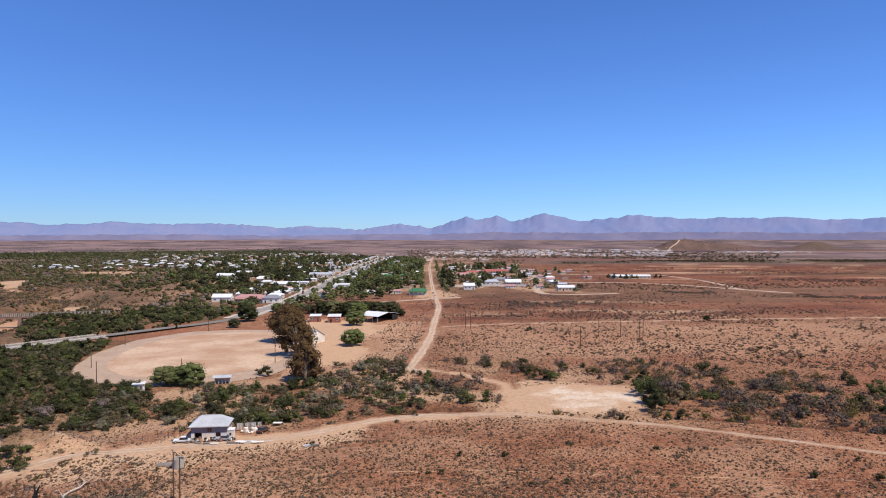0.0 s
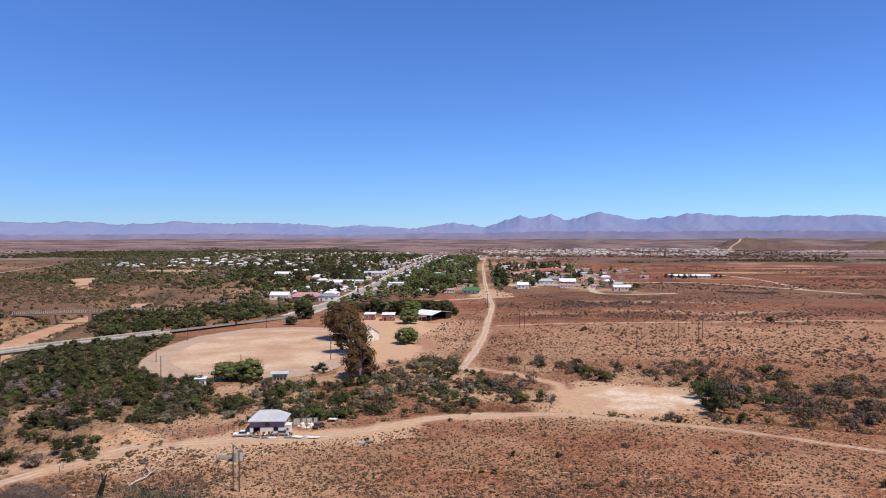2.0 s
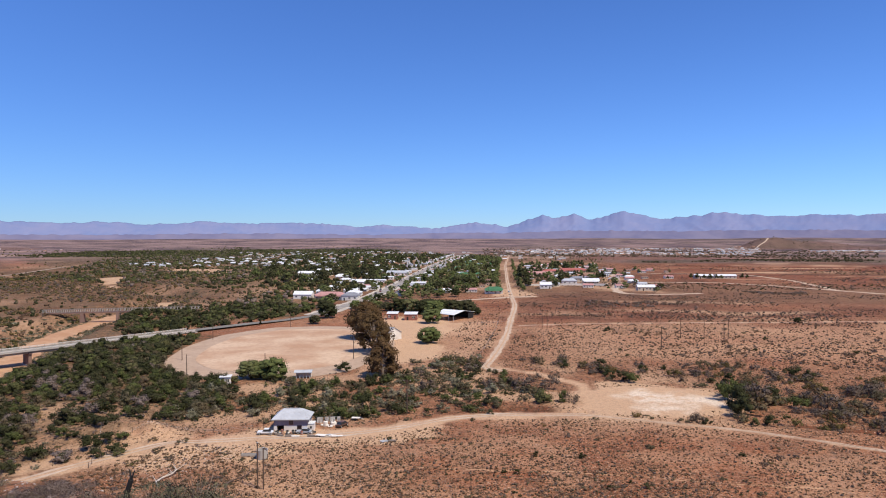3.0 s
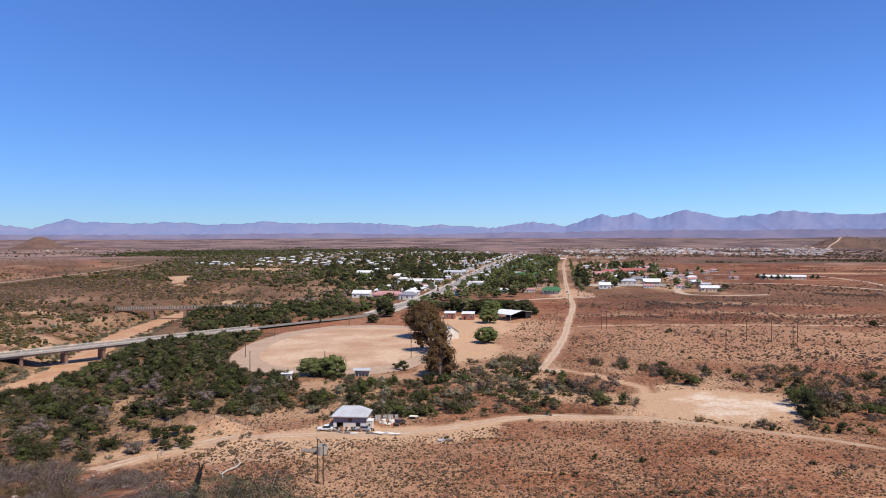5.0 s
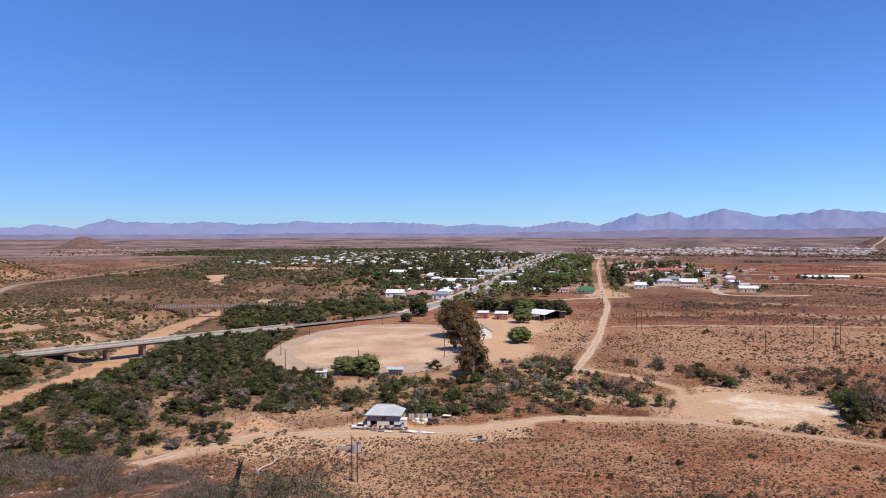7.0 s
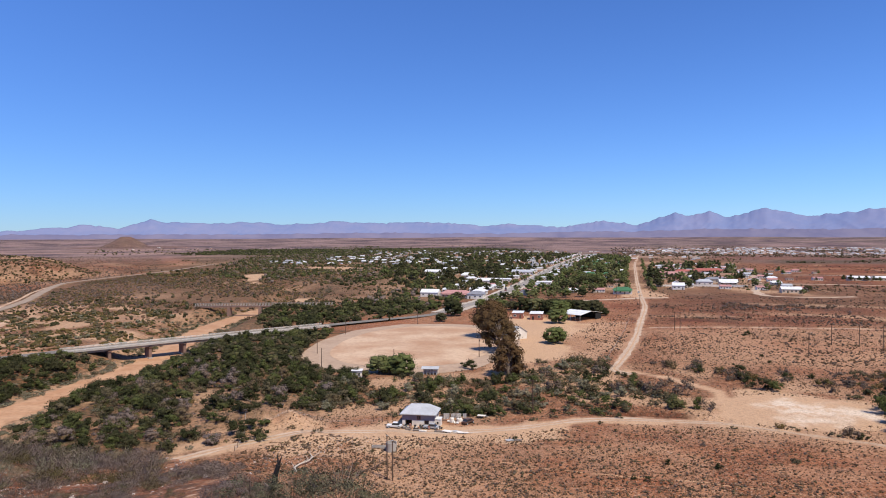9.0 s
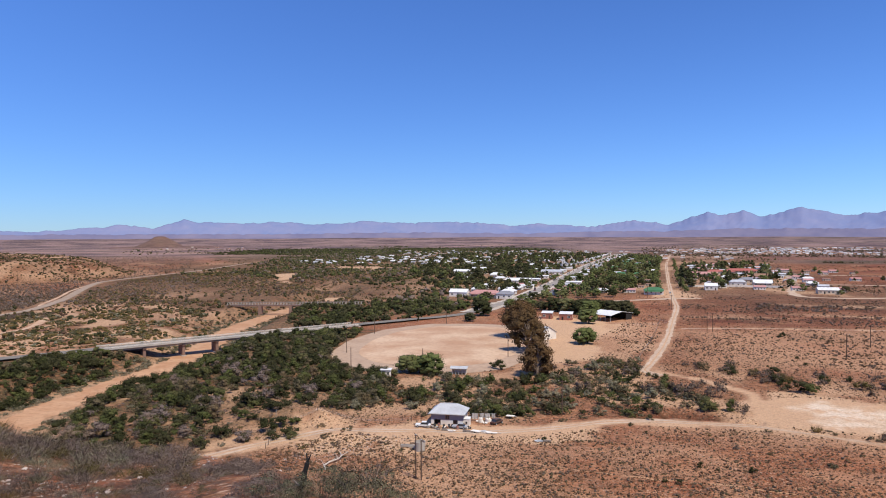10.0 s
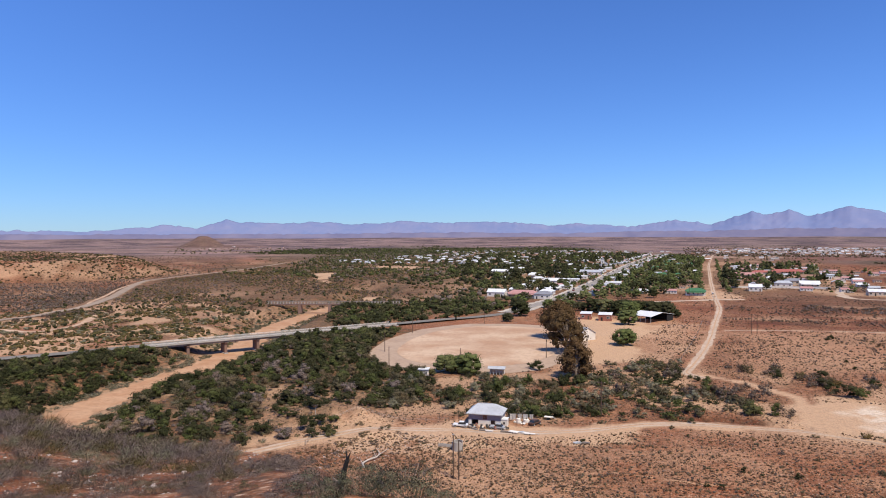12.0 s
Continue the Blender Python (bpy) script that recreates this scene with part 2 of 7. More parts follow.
BLEACHED = plain("bleached_wood", (0.56, 0.49, 0.42), (0.42, 0.36, 0.30), 2.0)
GREYWOOD = plain("weathered_wood", (0.28, 0.23, 0.19), (0.19, 0.15, 0.12), 2.0)
STONE = plain("pale_stone", (0.50, 0.42, 0.36), (0.36, 0.27, 0.22), 1.5)
DARK = plain("dark_opening", (0.020, 0.019, 0.018), (0.03, 0.027, 0.025), 1.0)
RUBBER = plain("rubber", (0.02, 0.02, 0.02), (0.03, 0.03, 0.03), 3.0)


def glass_material():
    m, nt, b = material("window_glass", 0.08)
    b.inputs["Base Color"].default_value = (0.03, 0.035, 0.04, 1)
    b.inputs["Specular IOR Level"].default_value = 0.5
    return m


GLASS = glass_material()


def paint(name, c):
    m, nt, b = material(name, 0.3)
    nt.links.new(mixed(nt, ramp(nt, noise_node(nt, 1.2, 4), 0.4, 0.7), c, tuple(v * 0.85 for v in c)), b.inputs["Base Color"])
    b.inputs["Specular IOR Level"].default_value = 0.5
    return m


CAR_WHITE, CAR_SILVER = paint("white_paint", (0.75, 0.75, 0.74)), paint("silver_paint", (0.42, 0.43, 0.45))
CAR_RED, CAR_DARK = paint("red_paint", (0.32, 0.05, 0.04)), paint("dark_paint", (0.05, 0.05, 0.06))
CAR_RUST = paint("rusted_paint", (0.13, 0.07, 0.05))


# ---- mesh helpers ----
def part(name, bm, mat, parent=None, label=""):
    me = bpy.data.meshes.new(name)
    bm.to_mesh(me)
    bm.free()
    me.materials.append(mat)
    ob = new(name, me)
    if parent is not None:
        ob.parent = parent
    if label:
        ob["label"] = label
    return ob


def empty(name, m=None):
    ob = new(name)
    ob.empty_display_size = 0.5
    if m is not None:
        ob.matrix_basis = m
    return ob


def add_box(bm, cx, cy, cz, sx, sy, sz, rot=0.0, bevel=0.0):
    """A box by its centre and sizes."""
    m = Matrix.Translation((cx, cy, cz)) @ Matrix.Rotation(rot, 4, "Z") @ Matrix.Diagonal((sx, sy, sz, 1))
    made = bmesh.ops.create_cube(bm, size=1.0, matrix=m)
    if bevel:
        edges = list({e for v in made["verts"] for e in v.link_edges})
        bmesh.ops.bevel(bm, geom=edges, offset=bevel, segments=2, affect="EDGES")
    return made


def add_bar(bm, a, b, r0, r1=None, sides=7):
    """A tapered round bar from a to b."""
    a, b = Vector(a), Vector(b)
    way = b - a
    q = way.to_track_quat("Z", "Y").to_matrix().to_4x4()
    bmesh.ops.create_cone(bm, cap_ends=True, segments=sides, radius1=r0, radius2=r0 if r1 is None else r1,
                          depth=way.length, matrix=Matrix.Translation((a + b) / 2) @ q)


def add_prism(bm, outline, y0, y1):
    """An outline in x and z, drawn out along y."""
    lo = [bm.verts.new((x, y0, z)) for x, z in outline]
    hi = [bm.verts.new((x, y1, z)) for x, z in outline]
    n = len(outline)
    bm.faces.new(lo[::-1])
    bm.faces.new(hi)
    for i in range(n):
        bm.faces.new((lo[i], lo[(i + 1) % n], hi[(i + 1) % n], hi[i]))
    bmesh.ops.recalc_face_normals(bm, faces=bm.faces)


def array_mesh(name, verts, faces, mats, index=None, layers=(), normals=None):
    """A mesh from numpy arrays; all faces have the same number of corners."""
    me = bpy.data.meshes.new(name)
    n, k = faces.shape
    me.vertices.add(len(verts))
    me.vertices.foreach_set("co", verts.astype(np.float32).ravel())
    me.loops.add(n * k)
    me.loops.foreach_set("vertex_index", faces.astype(np.int32).ravel())
    me.polygons.add(n)
    me.polygons.foreach_set("loop_start", np.arange(0, n * k, k, dtype=np.int32))
    for mat in mats:
        me.materials.append(mat)
    if index is not None:
        me.polygons.foreach_set("material_index", index.astype(np.int32))
    for key, values in layers:
        me.attributes.new(key, "FLOAT", "POINT").data.foreach_set("value", values.astype(np.float32))
    me.update(calc_edges=True)
    if normals is not None:              # soft shading that follows the plant's rounded form
        me.attributes.new("custom_normal", "FLOAT_VECTOR", "POINT").data.foreach_set("vector", normals.astype(np.float32).ravel())
        me.update()
    return me


# ---- the lie of the land ----
def lattice(ix, iy, seed):
    h = np.sin(ix * 127.1 + iy * 311.7 + seed * 74.7) * 43758.5453
    return h - np.floor(h)


def value_noise(x, y, size, seed=0):
    """Smooth noise from 0 to 1, with bumps of that size in metres."""
    x, y = x / size, y / size
    ix, iy = np.floor(x), np.floor(y)
    fx, fy = x - ix, y - iy
    fx, fy = fx * fx * (3 - 2 * fx), fy * fy * (3 - 2 * fy)
    a, b = lattice(ix, iy, seed), lattice(ix + 1, iy, seed)
    c, d = lattice(ix, iy + 1, seed), lattice(ix + 1, iy + 1, seed)
    return (a * (1 - fx) + b * fx) * (1 - fy) + (c * (1 - fx) + d * fx) * fy


def smooth(v, low, high):
    s = np.clip((v - low) / (high - low), 0, 1)
    return s * s * (3 - 2 * s)


def line_distance(x, y, line):
    best = np.full(np.shape(x), 1e9)
    for (ax, ay), (bx, by) in zip(line, line[1:]):
        dx, dy = bx - ax, by - ay
        s = np.clip(((x - ax) * dx + (y - ay) * dy) / (dx * dx + dy * dy), 0, 1)
        best = np.minimum(best, np.hypot(x - ax - s * dx, y - ay - s * dy))
    return best


def inside(x, y, poly):
    hit = np.zeros(np.shape(x), bool)
    for (ax, ay), (bx, by) in zip(poly, poly[1:] + poly[:1]):
        cross = ((ay > y) != (by > y)) & (x < (bx - ax) * (y - ay) / (by - ay + 1e-12) + ax)
        hit ^= cross
    return hit


def zone(x, y, poly, soft):
    """1 inside the outline, 0 outside it, with a soft and ragged edge."""
    d = line_distance(x, y, poly + poly[:1])
    d = np.where(inside(x, y, poly), d, -d)
    d = d + (value_noise(x, y, soft * 1.6, 5) - 0.5) * soft * 1.8 + (value_noise(x, y, soft * 0.5, 6) - 0.5) * soft * 0.8
    return smooth(d, -soft * 0.5, soft * 0.5)


RIVER = [(-158, 100), (-168, 126), (-180, 146), (-186, 162), (-190, 180), (-194, 202), (-197, 224), (-206, 250), (-217, 276), (-232, 308), (-247, 349), (-255, 383), (-261, 412), (-263, 440), (-273, 503), (-290, 552), (-340, 600), (-413, 650), (-477, 758)]
RIVER_OPEN = RIVER[:14]
LEFT_HILL = [(-408, 296), (-410, 338), (-455, 400), (-522, 482), (-572, 545), (-588, 600), (-618, 720), (-700, 860), (-1050, 1300), (-1900, 1300), (-1900, 300)]
MESA = [(-1900, 200), (-900, 290), (-662, 462), (-628, 500), (-606, 545), (-610, 600), (-628, 660), (-690, 740), (-1000, 900), (-1900, 1000)]


KOPPIES = ((-1990, 2260, 60, 41), (-1985, 2290, 150, 4), (1325, 2455, 58, 22), (860, 2500, 90, 36), (1020, 2520, 110, 16), (1330, 2470, 170, 10), (1050, 2650, 170, 14), (-600, 2700, 260, 10), (-1180, 2500, 220, 10), (200, 3100, 400, 10))


GULLIES = ([(70, 181), (84, 177), (98, 172), (112, 168), (130, 160)], [(-12, 188), (-2, 191.5), (10, 192), (18, 190)])


def terrain(x, y):
    """The height of the ground."""
    x, y = np.asarray(x, float), np.asarray(y, float)
    d = np.hypot(x, y) + 1e-6
    az = np.degrees(np.arctan2(x, y))
    # the hill from which we look: brow and foot, direction by direction
    turn = [-180, -100, -62, -55, -48, -40, -33, -31, -27, -23, 60, 100, 180]
    brow = np.interp(az, turn, [160, 110, 78, 75, 70, 50, 24, 17, 15, 15, 15, 110, 160])
    drop = np.interp(az, turn, [0.02, 0.15, 0.205, 0.222, 0.275, 0.300, 0.335, 0.352, 0.372, 0.405, 0.42, 0.1, 0.02])
    foot = np.interp(az, turn, [420, 300, 210, 192, 166, 148, 136, 130, 116, 106, 106, 260, 420])
    top = EYE - 1.6
    z_brow = np.minimum(EYE - brow * drop, top)
    knee = np.interp(az, [-100, -62, -48, -40, -33, -31, -23, 60], [20, 30, 28, 24, 12, 8, 8, 8])
    z_knee = np.interp(az, [-100, -62, -48, -40, -33, -31, -23, 60, 100], [44, 37.8, 38.4, 39.6, 43.2, 44.3, 44.0, 44.0, 46.0])
    near = np.where(d < knee, top + (z_knee - top) * d / knee, z_knee + (z_brow - z_knee) * np.clip((d - knee) / np.maximum(brow - knee, 1), 0, 1))
    hill = np.where(d < brow, near, z_brow * np.clip((foot - d) / (foot - brow), 0, 1))
    rough = (value_noise(x, y, 9, 1) - 0.5) * 1.0 + (value_noise(x, y, 3.1, 2) - 0.5) * 0.35
    z = hill + rough * smooth(hill, 0.5, 12) * smooth(d, 4, 18)
    # the river bed
    r = line_distance(x, y, RIVER)
    z = z - 5.6 * (1 - smooth(r, 11, 27)) * (1 - smooth(d, 700, 900)) * smooth(d, 150, 200)
    # washed-out gullies with raw red banks
    for line in GULLIES:
        gap = line_distance(x, y, line) + (value_noise(x, y, 3.5, 13) - 0.5) * 1.4
        z = z - 1.5 * (1 - smooth(gap, 0.7, 2.0))
    # stony rise beyond the gravel road
    inland = line_distance(x, y, LEFT_HILL + LEFT_HILL[:1])
    inland = np.where(inside(x, y, LEFT_HILL), inland, 0)
    z = z + 2.5 * smooth(inland, 22, 80) * (value_noise(x, y, 26, 4) - 0.3)
    # the flat-topped stony rise behind it
    table = np.where(inside(x, y, MESA), line_distance(x, y, MESA + MESA[:1]), 0)
    z = z + 20.5 * smooth(table + 26 * (value_noise(x, y, 60, 14) - 0.5) * smooth(table, 0, 12), 0, 72) + 1.6 * smooth(table, 0, 20) * (value_noise(x, y, 14, 15) - 0.5)
    # spoil heaps and undulation
    for mx, my, mr, mh in ((-95, 156, 9, 2.6), (-86, 155, 7, 1.9), (-103, 151, 8, 1.6), (-76, 146, 6, 0.9)):
        z = z + mh * np.exp(-(((x - mx) / mr) ** 2 + ((y - my) / (mr * 0.6)) ** 2)) * (0.8 + 0.4 * value_noise(x, y, 3, 12))
    z = z + 0.7 * (value_noise(x, y, 45, 8) - 0.5) * smooth(d, 110, 160) * smooth(-hill, -1, 0)
    # low koppies and the rise towards the ranges
    for kx, ky, kr, kh in KOPPIES:
        k = np.hypot(x - kx, y - ky)
        z = z + kh * np.clip(1.15 * np.exp(-(k / kr) ** 2) - 0.12 * value_noise(x, y, kr * 0.5, 9), 0, 1)
    z = z + 36 * smooth(d, 3000, 4600) + 8 * smooth(d, 2600, 3400) * (value_noise(x, y, 500, 11) - 0.4)
    return z


def ground_at(x, y):
    return float(terrain(x, y))


# ---- the ground, one sheet to the foot of the ranges ----
SAND_HOUSE = [(-92, 140), (-80, 152), (-64, 164), (-46, 168), (-30, 174), (-6, 188), (-14, 178), (-24, 164), (-38, 150), (-58, 141), (-82, 134)]
SAND_BANKS = ([(-285, 519), (-274, 540), (-242, 480), (-256, 462)], [(-485, 740), (-462, 770), (-412, 668), (-380, 590), (-398, 640)])
VALLEY_SAND = [(-400, 246), (-398, 330), (-430, 372), (-350, 400), (-296, 370), (-232, 300), (-206, 262), (-240, 214), (-275, 172), (-330, 180)]
SAND_SCHOOL = [(8, 620), (10, 700), (14, 900), (110, 900), (112, 700), (150, 640), (120, 590), (60, 640)]
SAND_MEADOW = [(-500, 944), (-432, 960), (-372, 870), (-385, 846), (-445, 838)]
SAND_JUNCTION = [(-14, 535), (8, 542), (12, 572), (2, 618), (-14, 650), (-24, 600)]
SAND_YARD = [(-72, 240), (-58, 262), (-62, 300), (-70, 330), (-84, 372), (-78, 398), (-50, 392), (-30, 378), (-36, 330), (-24, 296), (-38, 262)]
SAND_SLOPE = [(-58, 108), (-66, 142), (-60, 152), (-44, 158), (-28, 150), (-34, 134), (-30, 112)]
SAND_PAN = [(-30, 172), (-14, 185), (10, 188), (20, 193), (18, 212), (26, 226), (44, 226), (66, 216), (62, 194), (46, 182), (20, 182), (-6, 181)]
SAND_SPUR = [(-102, 128), (-100, 150), (-86, 164), (-72, 152), (-80, 132)]
CLAYPAN = [(22, 216), (33, 224), (52, 222), (62, 214), (58, 198), (44, 187), (28, 187), (18, 192), (14, 206)]
WHITE_PAN = [(29, 206), (38, 217), (52, 217), (59, 209), (50, 196), (36, 194)]
THICKET = [(-140, 118), (-158, 150), (-182, 205), (-190, 285), (-150, 312), (-128, 268), (-124, 235), (-97, 214), (-82, 186), (-96, 160), (-92, 136), (-99, 118)]
RED_FLATS = [(-2, 380), (-6, 560), (40, 585), (130, 560), (330, 580), (640, 720), (900, 640), (420, 395), (160, 402)]
RED_FLATS_FAR = [(130, 760), (240, 1150), (900, 1450), (1300, 1100), (700, 640), (300, 640)]
PALE_WEST = [(-44, 288), (-50, 368), (-34, 398), (-9, 394), (-8, 300), (-14, 258), (-32, 264)]
PALE_FLATS = [(-2, 270), (-1, 372), (150, 392), (270, 400), (220, 300), (90, 268)]
VALLEY = [(-160, 130), (-260, 190), (-420, 330), (-700, 850), (-1100, 1500), (-900, 2300), (-300, 2200), (-150, 1600), (-140, 560), (-190, 430), (-140, 330), (-125, 240), (-100, 205), (-95, 150)]
TOWN = [(-130, 520), (-200, 500), (-400, 880), (-560, 1500), (-160, 1900), (130, 1750), (115, 860), (90, 660), (-15, 590), (-100, 500)]
SCRUB_BELT = [(-120, 230), (-95, 175), (-52, 172), (-20, 182), (60, 175), (110, 160), (150, 200), (140, 240), (80, 265), (25, 268), (-10, 300), (-45, 280), (-60, 240)]
GREEN_BELT = [(-215, 425), (-250, 520), (-330, 620), (-470, 690), (-560, 720), (-640, 900), (-800, 1250), (-980, 1500), (-1000, 2300), (-500, 2300), (-420, 1300), (-300, 860), (-170, 600), (-135, 500), (-126, 430), (-160, 400)]
FAR_WOOD = [(-1180, 1420), (-1330, 2000), (-1000, 2420), (-430, 2450), (-330, 1900), (-560, 1650), (-880, 1480)]
DARK_BAND = [(215, 1240), (230, 1350), (470, 1450), (700, 1440), (960, 1480), (1120, 1420), (900, 1320), (680, 1290), (460, 1310)]
THORN_BANDS = ([(322, 745), (340, 800), (430, 800), (500, 745), (540, 690), (470, 700)], [(286, 548), (298, 578), (385, 552), (400, 515), (340, 525)], [(44, 468), (46, 512), (80, 520), (118, 508), (126, 468)], [(180, 590), (190, 615), (240, 610), (260, 580)], [(240, 950), (260, 1020), (520, 1000), (640, 900), (520, 900)])


STREET = [(-122, 405), (-118, 458), (-116, 536), (-118, 665), (-126, 837), (-138, 1172), (-143, 1675)]
MAIN_DIRT = [(-6, 244), (-12, 251), (-10.5, 266), (-8, 296), (-6, 337), (-5, 379), (-3.7, 431), (-3, 481), (-6, 543), (-10, 655), (-15, 828), (-22, 1124), (-24, 1400), (-24, 1700)]
HOUSE_TRACK = [(-100, 118), (-83, 146), (-63, 156), (-45, 161), (-31, 169), (-18, 180), (-4, 185), (18, 187)]
SLOPE_TRACK = [(18, 187), (32, 182), (59, 173), (82, 161), (98, 152), (130, 132)]
ACROSS = [(0, 370), (36, 380), (85, 390), (152, 398), (265, 412), (420, 425)]
DIRT_LINES = [(MAIN_DIRT, 2.1), (HOUSE_TRACK, 2.8), (SLOPE_TRACK, 1.0), (ACROSS, 1.5), ([(24, 190), (24, 202), (19, 226), (7, 240), (-8, 250)], 2.6), ([(-72, 392), (-50, 380), (-30, 372)], 4.0), ([(-368, 246), (-382, 267), (-380, 283), (-388, 308), (-401, 340), (-445, 402), (-514, 485), (-560, 544), (-577, 580), (-597, 648), (-613, 738), (-640, 830)], 4.0)]


def build_ground():
    az = np.radians(np.concatenate([np.linspace(-63, 42, 470), np.linspace(45, 294, 84)]))
    near = np.geomspace(0.6, 108, 46)
    far = EYE / np.tan(np.radians(np.linspace(23.6, 0.57, 210)))
    rings = np.unique(np.concatenate([near, far, np.arange(640, 1160, 9), np.arange(1500, 3300, 28), np.arange(3300, 4800, 90)]))
    d, a = np.meshgrid(rings, az, indexing="ij")
    x, y = d * np.sin(a), d * np.cos(a)
    z = terrain(x, y)
    nr, na = x.shape
    i, j = np.meshgrid(np.arange(nr - 1), np.arange(na), indexing="ij")
    j2 = (j + 1) % na
    faces = np.stack([i * na + j, (i + 1) * na + j, (i + 1) * na + j2, i * na + j2], -1).reshape(-1, 4)
    verts = np.stack([x.ravel(), y.ravel(), z.ravel()], 1)
    cap = np.array([[0, 0, EYE - 1.6]])
    X, Y, D = x.ravel(), y.ravel(), d.ravel()
    table = np.where(inside(X, Y, MESA), line_distance(X, Y, MESA + MESA[:1]), 0)
    slope = smooth(table, 2, 16) * (1 - smooth(table, 105, 135))
    rim = smooth(table, 66, 76) * (1 - smooth(table, 90, 112))
    sand = np.maximum.reduce([zone(X, Y, SAND_HOUSE, 6), zone(X, Y, SAND_YARD, 10), 0.9 * zone(X, Y, SAND_SPUR, 8), zone(X, Y, SAND_PAN, 6), zone(X, Y, CLAYPAN, 5), 0.8 * zone(X, Y, SAND_SLOPE, 26) * (0.55 + 0.45 * value_noise(X, Y, 8, 51)), 0.3 * smooth(value_noise(X, Y, 9, 52), 0.45, 0.7) * (1 - smooth(D, 160, 190)) * smooth(D, 90, 110), 0.75 * zone(X, Y, SAND_SCHOOL, 16) * smooth(value_noise(X, Y, 26, 59), 0.25, 0.55), 0.9 * zone(X, Y, SAND_MEADOW, 12), 0.9 * zone(X, Y, SAND_JUNCTION, 6), 0.75 * smooth(value_noise(X, Y, 16, 38), 0.36, 0.62) * smooth(D, 165, 190) * (1 - smooth(D, 240, 280)) * (1 - smooth(X, 40, 80)),
                              0.52 * zone(X, Y, PALE_FLATS, 30) * (0.4 + 0.6 * value_noise(X, Y, 30, 21)), 0.8 * zone(X, Y, PALE_WEST, 10) * (0.45 + 0.55 * value_noise(X, Y, 14, 60)),
                              zone(X, Y, SAND_BANKS[0], 8), zone(X, Y, SAND_BANKS[1], 8), 0.85 * zone(X, Y, VALLEY_SAND, 14) * smooth(value_noise(X, Y, 11, 53) + 0.4 * value_noise(X, Y, 34, 54), 0.42, 0.72),
                              0.6 * slope * smooth(value_noise(X, Y, 13, 55), 0.3, 0.6), 0.8 * rim,
                              0.8 * (1 - smooth(line_distance(X, Y, RIVER_OPEN), 10, 18)) * (D > 150) * (1 - smooth(D, 480, 560)),
                              0.5 * zone(X, Y, VALLEY, 60) * smooth(value_noise(X, Y, 55, 22), 0.62, 0.8),
                              0.6 * zone(X, Y, TOWN, 60) * smooth(value_noise(X, Y, 45, 27), 0.4, 0.7),
                              0.8 * smooth(value_noise(X * 0.3, Y, 130, 46), 0.56, 0.72) * smooth(D, 1500, 1900) * (1 - smooth(D, 2500, 3000)), 0.4 * zone(X, Y, LEFT_HILL, 60) * smooth(value_noise(X, Y, 40, 28), 0.55, 0.8)])
    red = np.maximum.reduce([zone(X, Y, RED_FLATS, 50), zone(X, Y, RED_FLATS_FAR, 120), 0.6 * zone(X, Y, LEFT_HILL, 60), 0.7 * smooth(D, 390, 540) * smooth(X, 0, 60)]) * (0.5 + 0.5 * smooth(value_noise(X * 0.3, Y, 26, 23) + 0.5 * value_noise(X * 0.3, Y, 9, 43), 0.5, 0.95))
    clay = zone(X, Y, WHITE_PAN, 7)
    streaks = smooth(value_noise(X * 0.4, Y, 90, 24), 0.42, 0.7)
    # share of the mauve haze tint: grows with distance, also on the dark band
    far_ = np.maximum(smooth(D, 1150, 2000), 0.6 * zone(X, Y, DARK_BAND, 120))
    scrub = np.maximum.reduce([0.55 * zone(X, Y, SCRUB_BELT, 20), 1.0 * zone(X, Y, VALLEY, 50), 0.8 * zone(X, Y, TOWN, 50),
                               streaks * smooth(D, 380, 520) * (X > 0) * 1.0, zone(X, Y, LEFT_HILL, 60) * smooth(value_noise(X, Y, 34, 29), 0.1, 0.4), zone(X, Y, DARK_BAND, 100),
                               0.35 * smooth(D, 100, 130) * smooth(value_noise(X, Y, 22, 35), 0.35, 0.7), 0.6 * (1 - smooth(D, 60, 140)) * smooth(-X, -30, 20)])
    green = np.maximum.reduce([0.7 * zone(X, Y, VALLEY, 50), 0.5 * zone(X, Y, TOWN, 40), 0.9 * zone(X, Y, THICKET, 14), 0.9 * zone(X, Y, [(-250, 165), (-237, 204), (-214, 214), (-204, 190), (-192, 158), (-178, 128), (-188, 112)], 10), 1.1 * zone(X, Y, GREEN_BELT, 40) * smooth(value_noise(X, Y, 50, 56) + 0.4 * value_noise(X, Y, 14, 57), 0.40, 0.66), 0.95 * zone(X, Y, FAR_WOOD, 60), 0.95 * zone(X, Y, DARK_BAND, 40)]) * (1 - sand) * (1 - smooth(D, 2500, 2900))
    green = green * (1 - 0.8 * zone(X, Y, VALLEY_SAND, 14))
    koppie = np.zeros(len(X))
    for kx, ky, kr, kh in KOPPIES[:7]:
        koppie = np.maximum(koppie, smooth(np.exp(-(np.hypot(X - kx, Y - ky) / (kr * 1.2)) ** 2), 0.12, 0.4))
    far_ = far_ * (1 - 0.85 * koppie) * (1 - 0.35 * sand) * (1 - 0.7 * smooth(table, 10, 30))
    dirt = np.zeros(len(X))
    for line, w in DIRT_LINES:
        dd = line_distance(X, Y, line) + (value_noise(X, Y, 4.5, 36) - 0.5) * w * 0.9
        dirt = np.maximum(dirt, 1 - smooth(dd, w * 0.45, w * 1.15))
    flats = np.maximum(zone(X, Y, RED_FLATS, 50), zone(X, Y, RED_FLATS_FAR, 120))
